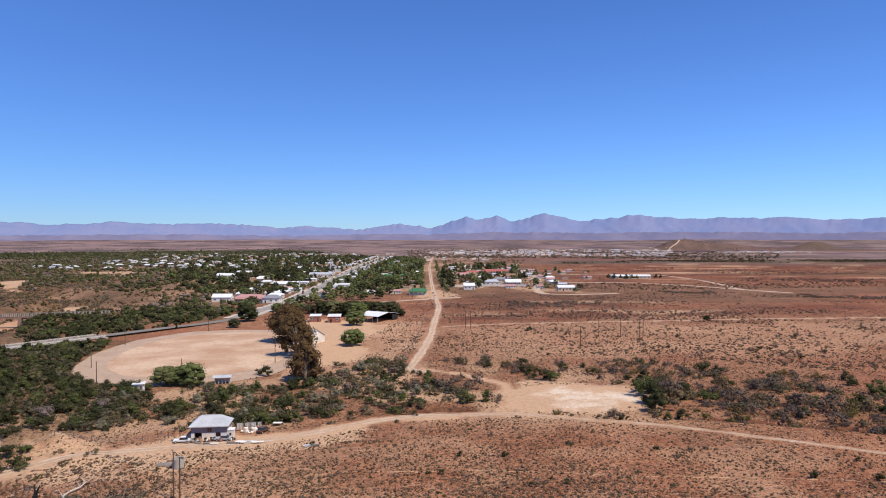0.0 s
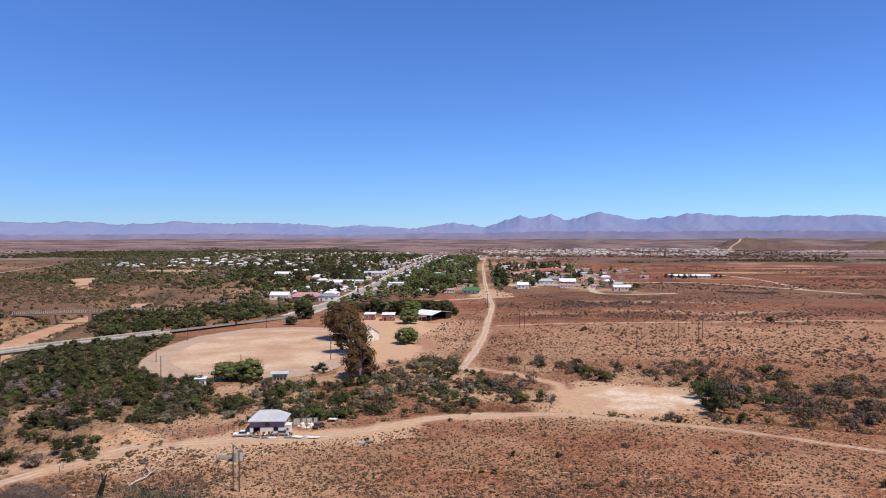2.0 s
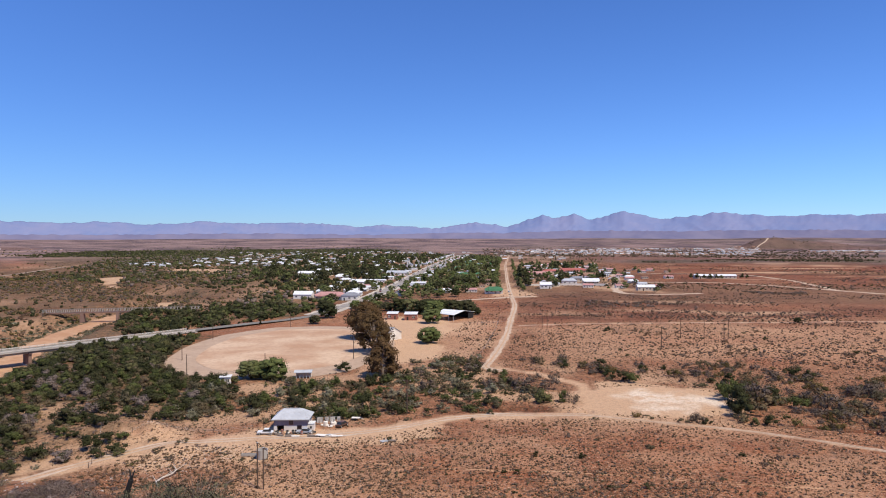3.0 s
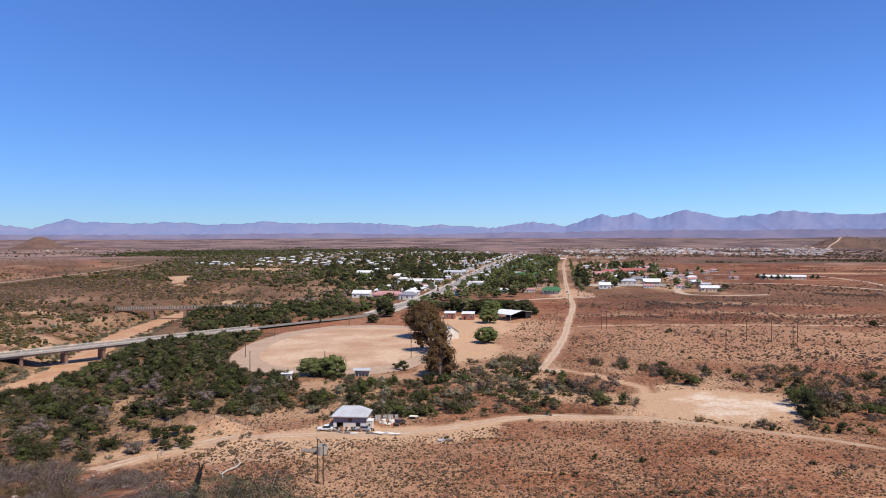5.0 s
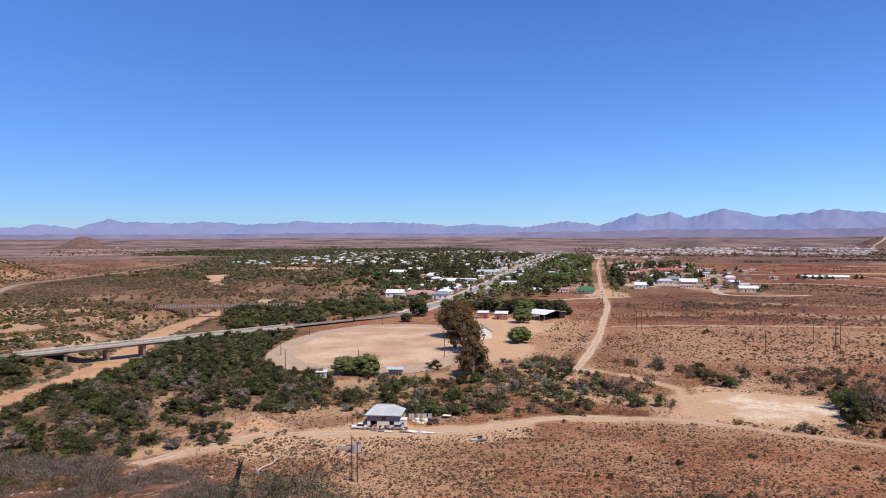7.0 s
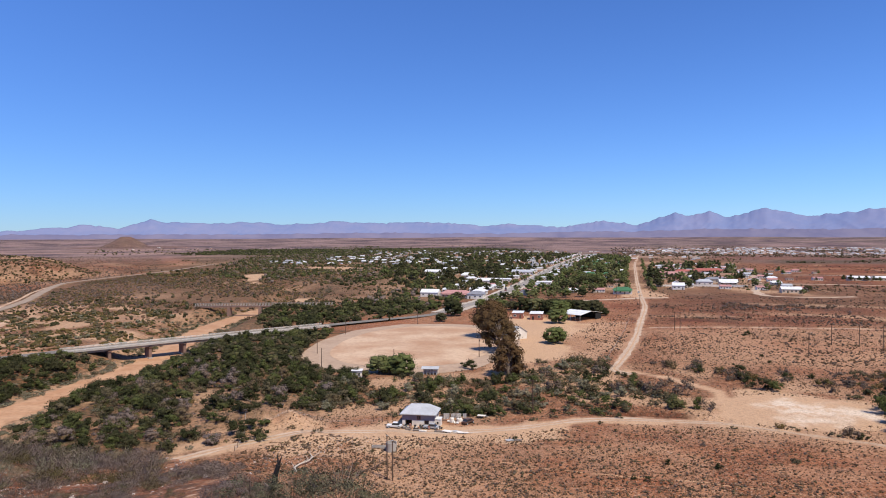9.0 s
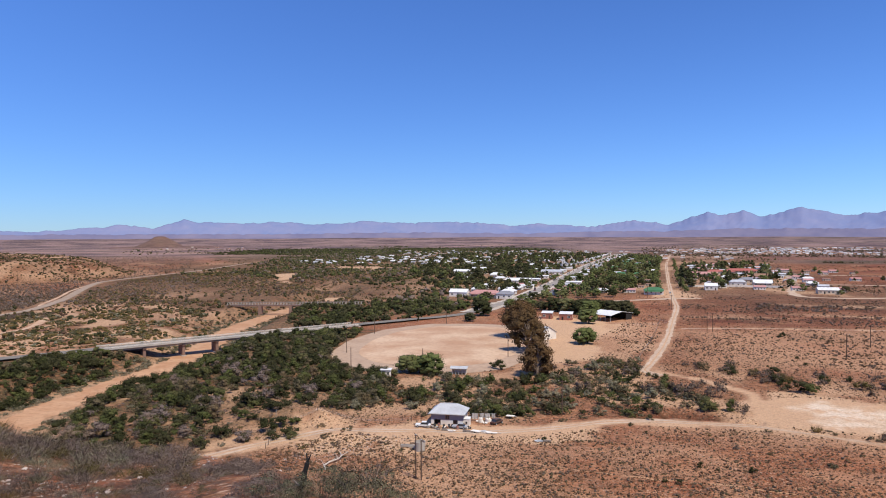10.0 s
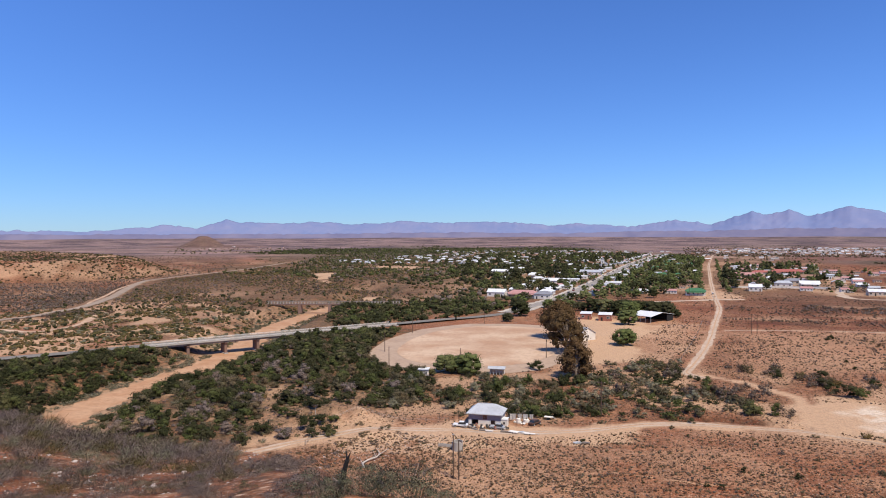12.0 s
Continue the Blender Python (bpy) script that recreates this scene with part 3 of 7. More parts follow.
    sand = np.maximum.reduce([sand, dirt, 0.75 * flats * smooth(value_noise(X * 0.22, Y, 30, 44) + 0.3 * value_noise(X * 0.3, Y, 8, 45), 0.84, 1.04)])
    red = red * (1 - dirt)
    for line in GULLIES:
        red = np.maximum(red, 1 - smooth(line_distance(X, Y, line), 1.2, 3.5))
    scrub = scrub * (1 - sand * 0.8) * (1 - clay)
    scrub = np.maximum(scrub, 0.6 * zone(X, Y, VALLEY, 50) * (1 - 0.5 * sand))
    dots = (1 - smooth(D, 700, 1100)) * (1 - 0.8 * np.clip(sand, 0, 1)) * (1 - clay) * (1 - 0.7 * np.clip(green, 0, 1)) * (0.35 + 0.65 * smooth(value_noise(X, Y, 18, 58), 0.25, 0.6))
    order = np.arange(len(verts))
    fan = np.stack([np.full(na, len(verts)), order[:na], np.roll(order[:na], -1)], 1)
    verts = np.concatenate([verts, cap])
    tri = np.concatenate([faces[:, [0, 1, 2]], faces[:, [0, 2, 3]], fan])
    pad = lambda v: np.append(v, 0)
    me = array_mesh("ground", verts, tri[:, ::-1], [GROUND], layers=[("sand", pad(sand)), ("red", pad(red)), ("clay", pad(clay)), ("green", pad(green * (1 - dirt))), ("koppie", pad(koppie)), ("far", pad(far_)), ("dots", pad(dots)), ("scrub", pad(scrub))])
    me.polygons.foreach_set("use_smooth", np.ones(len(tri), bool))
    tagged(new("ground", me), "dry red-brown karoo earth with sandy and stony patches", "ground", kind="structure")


build_ground()


# ---- distant ranges ----
def ridged(u, v, size, seed):
    return 1 - np.abs(2 * value_noise(u, v, size, seed) - 1)


def build_range(name, bearings, heights, dist, depth, foot, seed, label, mat, jag):
    """A ridge of folded rock along the horizon; heights are degrees above the eye's level."""
    az = np.radians(np.linspace(-70, 50, 1000))
    deg = np.degrees(az)
    crest, fine = np.interp(deg, bearings, heights), 0 * deg
    for amp, size, k in ((0.12, 1.3, 0), (0.09, 0.55, 1), (0.05, 0.22, 2)):
        fine = fine + jag * amp * (ridged(deg, az * 0, size, seed + k) - 0.55)
    rows = []
    for k in np.linspace(0, 1, 34):
        spur = 0.6 * ridged(deg + 3.4 * k, k * 0.9 + az * 0, 1.1, seed + 3) + 0.3 * ridged(deg - 2.6 * k, k * 1.6 + az * 0, 0.45, seed + 4) + 0.15 * ridged(deg, k * 3 + az * 0, 0.2, seed + 5)
        d = dist + depth * k - 0.07 * depth * (spur - 0.5) * (1 - k) * min(1.0, 3 * k)
        top = EYE + d * np.tan(np.radians(crest + fine * k ** 4))
        z = foot + (top - foot) * np.clip(k ** 1.25 + (spur - 0.6) * 0.12 * k * (1 - k) * 2, 0, 1)
        rows.append(np.stack([d * np.sin(az), d * np.cos(az), z], 1))
    rows.append(np.stack([(dist + depth * 1.1) * np.sin(az), (dist + depth * 1.1) * np.cos(az), foot + 0 * az], 1))
    verts = np.concatenate(rows)
    n, k = len(az), len(rows)
    i, j = np.meshgrid(np.arange(k - 1), np.arange(n - 1), indexing="ij")
    faces = np.stack([i * n + j, i * n + j + 1, (i + 1) * n + j + 1, (i + 1) * n + j], -1).reshape(-1, 4)
    me = array_mesh(name, verts, faces, [mat])
    me.polygons.foreach_set("use_smooth", np.ones(len(faces), bool))
    tagged(new(name, me), label, "mountains", kind="structure")


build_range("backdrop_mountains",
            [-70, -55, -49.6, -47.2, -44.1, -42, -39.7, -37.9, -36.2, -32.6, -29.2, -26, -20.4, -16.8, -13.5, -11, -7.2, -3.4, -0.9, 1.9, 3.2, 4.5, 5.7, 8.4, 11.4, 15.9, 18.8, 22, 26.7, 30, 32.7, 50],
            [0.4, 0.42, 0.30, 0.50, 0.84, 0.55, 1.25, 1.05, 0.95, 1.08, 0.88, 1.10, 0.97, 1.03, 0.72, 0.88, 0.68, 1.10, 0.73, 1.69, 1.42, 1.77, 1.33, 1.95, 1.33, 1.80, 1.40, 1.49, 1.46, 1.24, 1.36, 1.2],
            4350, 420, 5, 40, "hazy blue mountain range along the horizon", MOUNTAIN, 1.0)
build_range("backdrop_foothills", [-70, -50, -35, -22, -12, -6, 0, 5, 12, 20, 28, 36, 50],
            [0.15, 0.12, 0.1, 0.2, 0.1, 0.2, 0.25, 0.42, 0.32, 0.40, 0.30, 0.36, 0.3], 4150, 160, 5, 60, "low foothills tinted with mauve haze below the mountain range", FOOTHILL, 0.7)


# ---- tracks, roads and fields ----
def densified(line, step):
    out = []
    pts = [Vector((*p, 0)) for p in line]
    for i in range(len(pts) - 1):
        p0, p1, p2, p3 = pts[max(i - 1, 0)], pts[i], pts[i + 1], pts[min(i + 2, len(pts) - 1)]
        n = max(1, int((p2 - p1).length / step))
        for k in range(n):
            s = k / n
            out.append(0.5 * ((2 * p1) + (p2 - p0) * s + (2 * p0 - 5 * p1 + 4 * p2 - p3) * s * s + (3 * p1 - p0 - 3 * p2 + p3) * s ** 3))
    return out + [pts[-1]]


def ribbon(name, line, width, mat, label, category, lift=0.06, ragged=0.5, step=1.6, offset=0.0, heights=None, taper=None, ruts=0.0):
    """A road or track laid over the ground along a line."""
    pts = densified(line, step)
    x, y = np.array([p.x for p in pts]), np.array([p.y for p in pts])
    tx, ty = np.gradient(x), np.gradient(y)
    ln = np.hypot(tx, ty)
    nx, ny = ty / ln, -tx / ln
    w = np.full(len(x), width / 2.0)
    if taper:
        w = w * np.linspace(taper[0], taper[1], len(x))
    rows = []
    cols = (-1.0, -0.5, 0.0, 0.5, 1.0) if not ruts else (-1.0, -0.6, -ruts, ruts, 0.6, 1.0)
    for k in cols:
        loose = ragged if abs(k) == 1 else 0.3 * ragged if ruts and abs(k) == ruts else 0
        edge = k * w + loose * (width * (value_noise(x + 31 * k, y, 6.0, 30) - 0.5) + 1.6 * (value_noise(x + 17 * k, y, 1.7, 31) - 0.5)) + offset
        px, py = x + nx * edge, y + ny * edge
        z = (terrain(px, py) if heights is None else heights(px, py)) + lift
        rows.append(np.stack([px, py, z], 1))
    n = len(x)
    i, j = np.meshgrid(np.array([0, 1, 3, 4]) if ruts else np.arange(4), np.arange(n - 1), indexing="ij")
    faces = np.stack([i * n + j, i * n + j + 1, (i + 1) * n + j + 1, (i + 1) * n + j], -1).reshape(-1, 4)
    me = array_mesh(name, np.concatenate(rows), faces[:, ::-1], [mat])
    return tagged(new(name, me), label, category, kind="structure")


def patch(name, cx, cy, rx, ry, mat, label, lift, inner=0.0, turn=0.0, ragged=0.05):
    """An oval field, or a ring when inner is given."""
    a = np.linspace(0, 2 * np.pi, 120, endpoint=False)
    rings = np.linspace(inner, 1, 14)
    rows = []
    for s in rings:
        e = s * (1 + (ragged * (value_noise(np.cos(a) * 40, np.sin(a) * 40, 9, 33) - 0.5) if s == 1 else 0))
        u, v = rx * e * np.sign(np.cos(a)) * np.abs(np.cos(a)) ** 0.85, ry * e * np.sign(np.sin(a)) * np.abs(np.sin(a)) ** 0.85
        x, y = cx + u * math.cos(turn) - v * math.sin(turn), cy + u * math.sin(turn) + v * math.cos(turn)
        rows.append(np.stack([x, y, terrain(x, y) + lift], 1))
    n, k = len(a), len(rings)
    i, j = np.meshgrid(np.arange(k - 1), np.arange(n), indexing="ij")
    j2 = (j + 1) % n
    faces = np.stack([i * n + j, (i + 1) * n + j, (i + 1) * n + j2, i * n + j2], -1).reshape(-1, 4)
    me = array_mesh(name, np.concatenate(rows), faces, [mat])
    return tagged(new(name, me), label, "field", kind="structure")


patch("pavement_sports_ring", -98, 288, 44, 68, RING, "pale gravel running track round a bare sports field", 0.10, turn=0.10)
patch("ground_sports_field", -97, 290, 35, 56, FIELD, "bare trodden sports field of pale sandy earth", 0.16, turn=0.10)
ribbon("road_dirt_main", MAIN_DIRT, 3.3, DIRT, "pale dirt road running straight towards the town", "dirt road", 0.05, ragged=0.3, ruts=0.2)
ribbon("road_house_track", HOUSE_TRACK, 2.6, DIRT, "pale sandy track past the white house", "dirt road", 0.04, ragged=0.35, ruts=0.35)
ribbon("road_slope_track", SLOPE_TRACK, 1.3, DIRT, "narrow sandy track over the stony slope", "dirt road", 0.04, ragged=0.35, ruts=0.3)
ribbon("road_across", ACROSS, 2.0, DIRT, "thin sandy track across the flats", "dirt road", 0.06, ragged=0.3, ruts=0.3)
ribbon("road_footpath", [(-60, 143), (-35, 141.5), (-10, 139.6), (13, 140.3), (40, 138), (69, 136.5), (110, 130)], 0.30, RIVER_SAND, "narrow footpath over the stony slope", "path", 0.03, ragged=0.9)
ribbon("road_cross_street", [(-117, 440), (-96, 462), (-69, 485), (-40, 510), (-16, 531), (-4, 541), (14, 546)], 7.0, DIRT, "wide sandy street along the edge of town", "dirt road", 0.10)
ribbon("road_east", [(115, 873), (104, 760), (84, 600), (106, 575), (150, 590)], 6.5, DIRT, "dusty street at the edge of town", "dirt road", 0.09)
ribbon("road_farm", [(95, 715), (190, 728), (235, 690), (272, 629), (300, 590)], 6.0, DIRT, "sandy track to a farm building", "dirt road", 0.09)
ribbon("road_farm_far", [(272, 629), (284, 760), (262, 873), (150, 880)], 6.0, DIRT, "sandy farm track", "dirt road", 0.12)
ribbon("road_koppie", [(742, 2330), (775, 2385), (800, 2420), (832, 2450), (852, 2478)], 5.5, DIRT, "pale track straight up a stony koppie", "dirt road", 0.9, ragged=0.15, step=8.0)
ribbon("road_main_street", STREET, 8.0, STREET_TAR, "worn grey tar street through the town", "street", 0.16, ragged=0.02)
ribbon("pavement_west", STREET, 4.0, PAVING, "dusty pale pavement beside the main street", "pavement", 0.13, offset=-6.1)
ribbon("pavement_east", STREET, 4.0, PAVING, "dusty pale pavement beside the main street", "pavement", 0.13, offset=6.1)
ribbon("road_gravel_hill", [(-368, 246), (-382, 267), (-380, 283), (-388, 308), (-401, 340), (-445, 402), (-514, 485), (-560, 544), (-577, 580), (-597, 648), (-613, 738), (-640, 830), (-700, 1000)], 7.0, GRAVEL, "pale gravel road along the foot of a stony rise", "gravel road", 0.45, ragged=0.15)
ribbon("road_gravel_side", [(-362, 236), (-342, 239), (-323, 237), (-316, 244), (-322, 266), (-337, 289), (-352, 304)], 4.2, FIELD, "pale sandy side track over the valley floor", "dirt road", 0.35, ragged=0.4)
ribbon("road_gravel_loop", [(-401, 340), (-425, 366), (-466, 417), (-510, 470), (-542, 515), (-562, 548)], 2.6, FIELD, "narrow sandy track beside the gravel road", "dirt road", 0.4, ragged=0.3)
ribbon("water_course", RIVER[1:14], 15.0, RIVER_SAND, "dry sandy river bed of orange sand", "river bed", 0.10, ragged=0.38)
APPROACH = [(-400, 40), (-322, 98), (-284, 146), (-259, 181), (-242, 205), (-231, 225), (-197, 277), (-163, 328), (-151, 347), (-142, 362), (-131, 380), (-122, 405)]
ribbon("road_approach_south", APPROACH[:6], 7.4, ASPHALT, "grey tar road leading to the bridge", "road", 0.9, ragged=0.02, heights=lambda x, y: 0 * x)
ribbon("road_approach_north", APPROACH[7:], 7.4, ASPHALT, "grey tar road from the bridge to the town", "road", 0.9, ragged=0.02, heights=lambda x, y: 0 * x - 0.75 * smooth(y, 340, 410))


# ---- bridges ----
def oriented(a, b):
    """Centre, length and turn of the line from a to b."""
    dx, dy = b[0] - a[0], b[1] - a[1]
    return ((a[0] + b[0]) / 2, (a[1] + b[1]) / 2), math.hypot(dx, dy), math.atan2(dy, dx)


def road_bridge():
    a, b = (-231, 225), (-163, 328)
    (cx, cy), length, turn = oriented(a, b)
    top = tagged(empty("road_bridge", Matrix.Translation((cx, cy, 0)) @ Matrix.Rotation(turn, 4, "Z")),
                 "long concrete road bridge on dark wall piers over a dry river", "bridge")
    bm = bmesh.new()
    add_box(bm, 0, 0, 0.72, length, 7.6, 0.34)
    part("deck", bm, ASPHALT, top, "worn grey road surface")
    for side in (-1, 1):
        bm = bmesh.new()
        add_box(bm, 0, side * 3.92, 0.70, length, 0.26, 0.62, bevel=0.05)
        part("edge_beam", bm, CONCRETE, top)
        bm = bmesh.new()
        add_box(bm, 0, side * 4.0, 1.32, length, 0.08, 0.16)
        add_box(bm, 0, side * 4.0, 1.62, length, 0.08, 0.12)
        part("guard_rail", bm, WHITE, top, "white painted guard rail")
        for k in range(42):
            bm = bmesh.new()
            add_box(bm, -length / 2 + 1 + k * (length - 2) / 41, side * 3.92, 1.28, 0.22, 0.2, 0.75)
            part("post", bm, CONCRETE, top)
        bm = bmesh.new()
        add_box(bm, 0, side * 2.5, -0.02, length, 0.7, 1.05)
        part("girder", bm, CONCRETE, top)
    for x in (-44.2, -27.6, -12.6, 2.8, 17.2, 31.8, 46.8):
        bm = bmesh.new()
        add_box(bm, x, 0, -3.25, 1.3, 6.0, 6.3, bevel=0.15)
        add_box(bm, x, 0, -0.62, 1.5, 7.0, 0.5, bevel=0.08)
        pier = part("pier", bm, PIER, top, "brown wall pier")
        bm = bmesh.new()
        add_box(bm, x, 0, -5.7, 1.9, 7.0, 0.9, bevel=0.1)
        part("footing", bm, CONCRETE, pier)
    for s in (-1, 1):
        bm = bmesh.new()
        add_box(bm, s * (length / 2 + 0.4), 0, -1.5, 1.2, 8.4, 4.0)
        part("abutment", bm, CONCRETE, top)


def rail_bridge():
    a, b = (-289, 390), (-203, 421)
    (cx, cy), length, turn = oriented(a, b)
    top = tagged(empty("railway_bridge", Matrix.Translation((cx, cy, 0)) @ Matrix.Rotation(turn, 4, "Z")),
                 "old railway bridge with pale lattice railings on piers", "bridge")
    bm = bmesh.new()
    add_box(bm, 0, 0, 0.9, length, 3.6, 0.8)
    part("deck", bm, PIER, top)
    count = 44
    for side in (-1, 1):
        bm = bmesh.new()
        for z in (1.55, 3.1):
            add_box(bm, 0, side * 1.9, z, length, 0.16, 0.2)
        part("railing_beam", bm, GREYWOOD, top)
        for k in range(count):
            bm = bmesh.new()
            x = -length / 2 + (k + 0.5) * length / count
            add_box(bm, x, side * 1.9, 2.3, 0.34, 0.2, 1.6)
            part("railing_post", bm, CONCRETE, top)
    for k in range(5):
        bm = bmesh.new()
        x = -length / 2 + 2 + k * 20.5
        add_prism(bm, [(x - 1.3, -6.5), (x + 1.3, -6.5), (x + 0.9, 0.6), (x - 0.9, 0.6)], -2.2, 2.2)
        part("pier", bm, PIER, top)


road_bridge()
rail_bridge()


# ---- buildings ----
def solid_gable(bm, w, d, h, rise, over, thick):
    """A gabled roof with its ridge along x."""
    ex, ey = w / 2 + over, d / 2 + over
    drop = rise * over / (d / 2)
    outline = [(-ey, h - drop), (0, h + rise), (ey, h - drop), (ey, h - drop + thick), (0, h + rise + thick), (-ey, h - drop + thick)]
    lo = [bm.verts.new((-ex, y, z)) for y, z in outline]
    hi = [bm.verts.new((ex, y, z)) for y, z in outline]
    quads = [(0, 1), (1, 2), (2, 3), (3, 4), (4, 5), (5, 0)]
    for i, j in quads:
        bm.faces.new((lo[i], lo[j], hi[j], hi[i]))
    for s in (lo, hi):
        bm.faces.new((s[0], s[1], s[4], s[5]))
        bm.faces.new((s[1], s[2], s[3], s[4]))
    bmesh.ops.recalc_face_normals(bm, faces=bm.faces)


def solid_hip(bm, w, d, h, rise, over, thick):
    ex, ey = w / 2 + over, d / 2 + over
    run = max(w / 2 - d * 0.30, w * 0.15)
    eave = [(-ex, -ey), (ex, -ey), (ex, ey), (-ex, ey)]
    b0 = [bm.verts.new((x, y, h - 0.02)) for x, y in eave]
    b1 = [bm.verts.new((x, y, h + thick)) for x, y in eave]
    r0, r1 = bm.verts.new((-run, 0, h + rise)), bm.verts.new((run, 0, h + rise))
    bm.faces.new(b0[::-1])
    for i in range(4):
        bm.faces.new((b0[i], b0[(i + 1) % 4], b1[(i + 1) % 4], b1[i]))
    bm.faces.new((b1[0], b1[1], r1, r0))
    bm.faces.new((b1[2], b1[3], r0, r1))
    bm.faces.new((b1[1], b1[2], r1))
    bm.faces.new((b1[3], b1[0], r0))
    bmesh.ops.recalc_face_normals(bm, faces=bm.faces)


def window_part(top, x, y, z, w, h, face="front", mat=WHITE):
    """A framed window; face names the wall in which it sits."""
    bm = bmesh.new()
    flat = face in ("front", "back")
    size = (lambda a, t, b: (a, t, b)) if flat else (lambda a, t, b: (t, a, b))
    sgn = -1 if face in ("front", "west") else 1
    for dx in (-w / 2, 0, w / 2):
        add_box(bm, x + (dx if flat else 0), y + (0 if flat else dx), z, *size(0.09, 0.14, h + 0.09))
    for dz in (-h / 2, h / 2):
        add_box(bm, x, y, z + dz, *size(w, 0.14, 0.09))
    frame_ob = part("window", bm, mat, top)
    bm = bmesh.new()
    off = sgn * 0.012
    add_box(bm, x + (0 if flat else off), y + (off if flat else 0), z, *size(w - 0.05, 0.06, h - 0.05))
    part("pane", bm, GLASS, frame_ob)
    return frame_ob


def house(name, label, m, w, d, h, rise, style, wall_mat, roof_mat, openings=3, chimney=False, stoep=False, category="house", frame_mat=WHITE, seed=0):
    rnd = random.Random(seed)
    top = tagged(empty(name, m), label, category)
    bm = bmesh.new()
    add_box(bm, 0, 0, h / 2 - 0.25, w, d, h + 0.5)
    if style == "gable":
        for s in (-1, 1):
            v = [bm.verts.new((s * (w / 2 - o), y, z)) for o in (0, 0.24) for y, z in ((-d / 2, h), (d / 2, h), (0, h + rise))]
            bm.faces.new(v[:3])
            bm.faces.new(v[3:])
            for i in range(3):
                bm.faces.new((v[i], v[(i + 1) % 3], v[3 + (i + 1) % 3], v[3 + i]))
    part("wall", bm, wall_mat, top)
    bm = bmesh.new()
    if style == "gable":
        solid_gable(bm, w, d, h, rise, 0.35, 0.10)
    elif style == "hip":
        solid_hip(bm, w, d, h, rise, 0.45, 0.10)
    else:
        v = [(-d / 2 - 0.3, h + 0.02), (d / 2 + 0.3, h + rise), (d / 2 + 0.3, h + rise + 0.12), (-d / 2 - 0.3, h + 0.14)]
        add_prism(bm, v, -w / 2 - 0.3, w / 2 + 0.3)
        bmesh.ops.rotate(bm, verts=bm.verts, cent=(0, 0, 0), matrix=Matrix.Rotation(radians(90), 3, "Z"))
    roof = part("roof", bm, roof_mat, top)
    if chimney:
        bm = bmesh.new()
        add_box(bm, w * 0.28, d * 0.1, h + rise * 0.9, 0.8, 0.8, 1.6)
        add_box(bm, w * 0.28, d * 0.1, h + rise * 0.9 + 0.85, 1.0, 1.0, 0.18)
        part("chimney", bm, BRICK, roof)
    door_at = rnd.randrange(openings) if openings else -1
    for k in range(openings):
        x = -w / 2 + (k + 0.5) * w / openings
        if k == door_at:
            bm = bmesh.new()
            add_box(bm, x, -d / 2 - 0.02, 1.02, 0.95, 0.1, 2.04)
            add_box(bm, x, -d / 2 - 0.07, 1.02, 0.5, 0.04, 1.5)
            part("door", bm, TIMBER if seed % 2 else DARK, top)
        else:
            window_part(top, x, -d / 2 - 0.03, h * 0.55, min(1.5, w / openings * 0.55), 1.2, "front", frame_mat)
    window_part(top, w / 2 + 0.03, 0, h * 0.55, 1.2, 1.1, "east", frame_mat)
    if stoep:
        bm = bmesh.new()
        add_prism(bm, [(-d / 2 - 2.2, h - 0.75), (-d / 2 + 0.05, h - 0.12), (-d / 2 + 0.05, h - 0.04), (-d / 2 - 2.2, h - 0.67)], -w * 0.45, w * 0.45)
        bmesh.ops.rotate(bm, verts=bm.verts, cent=(0, 0, 0), matrix=Matrix.Rotation(radians(90), 3, "Z"))
        for v in bm.verts:
            v.co.x, v.co.y = -v.co.x, v.co.x * 0 + v.co.y
        part("verandah_roof", bm, roof_mat, top)
        for k in range(4):
            bm = bmesh.new()
            add_box(bm, -w * 0.44 + k * w * 0.88 / 3, -d / 2 - 2.05, (h - 0.75) / 2 - 0.1, 0.14, 0.14, h - 0.72)
            part("post", bm, frame_mat, top)
    return top


def at_place(x, y, turn=0.0, sink=0.0):
    return Matrix.Translation((x, y, ground_at(x, y) - sink)) @ Matrix.Rotation(radians(turn), 4, "Z")


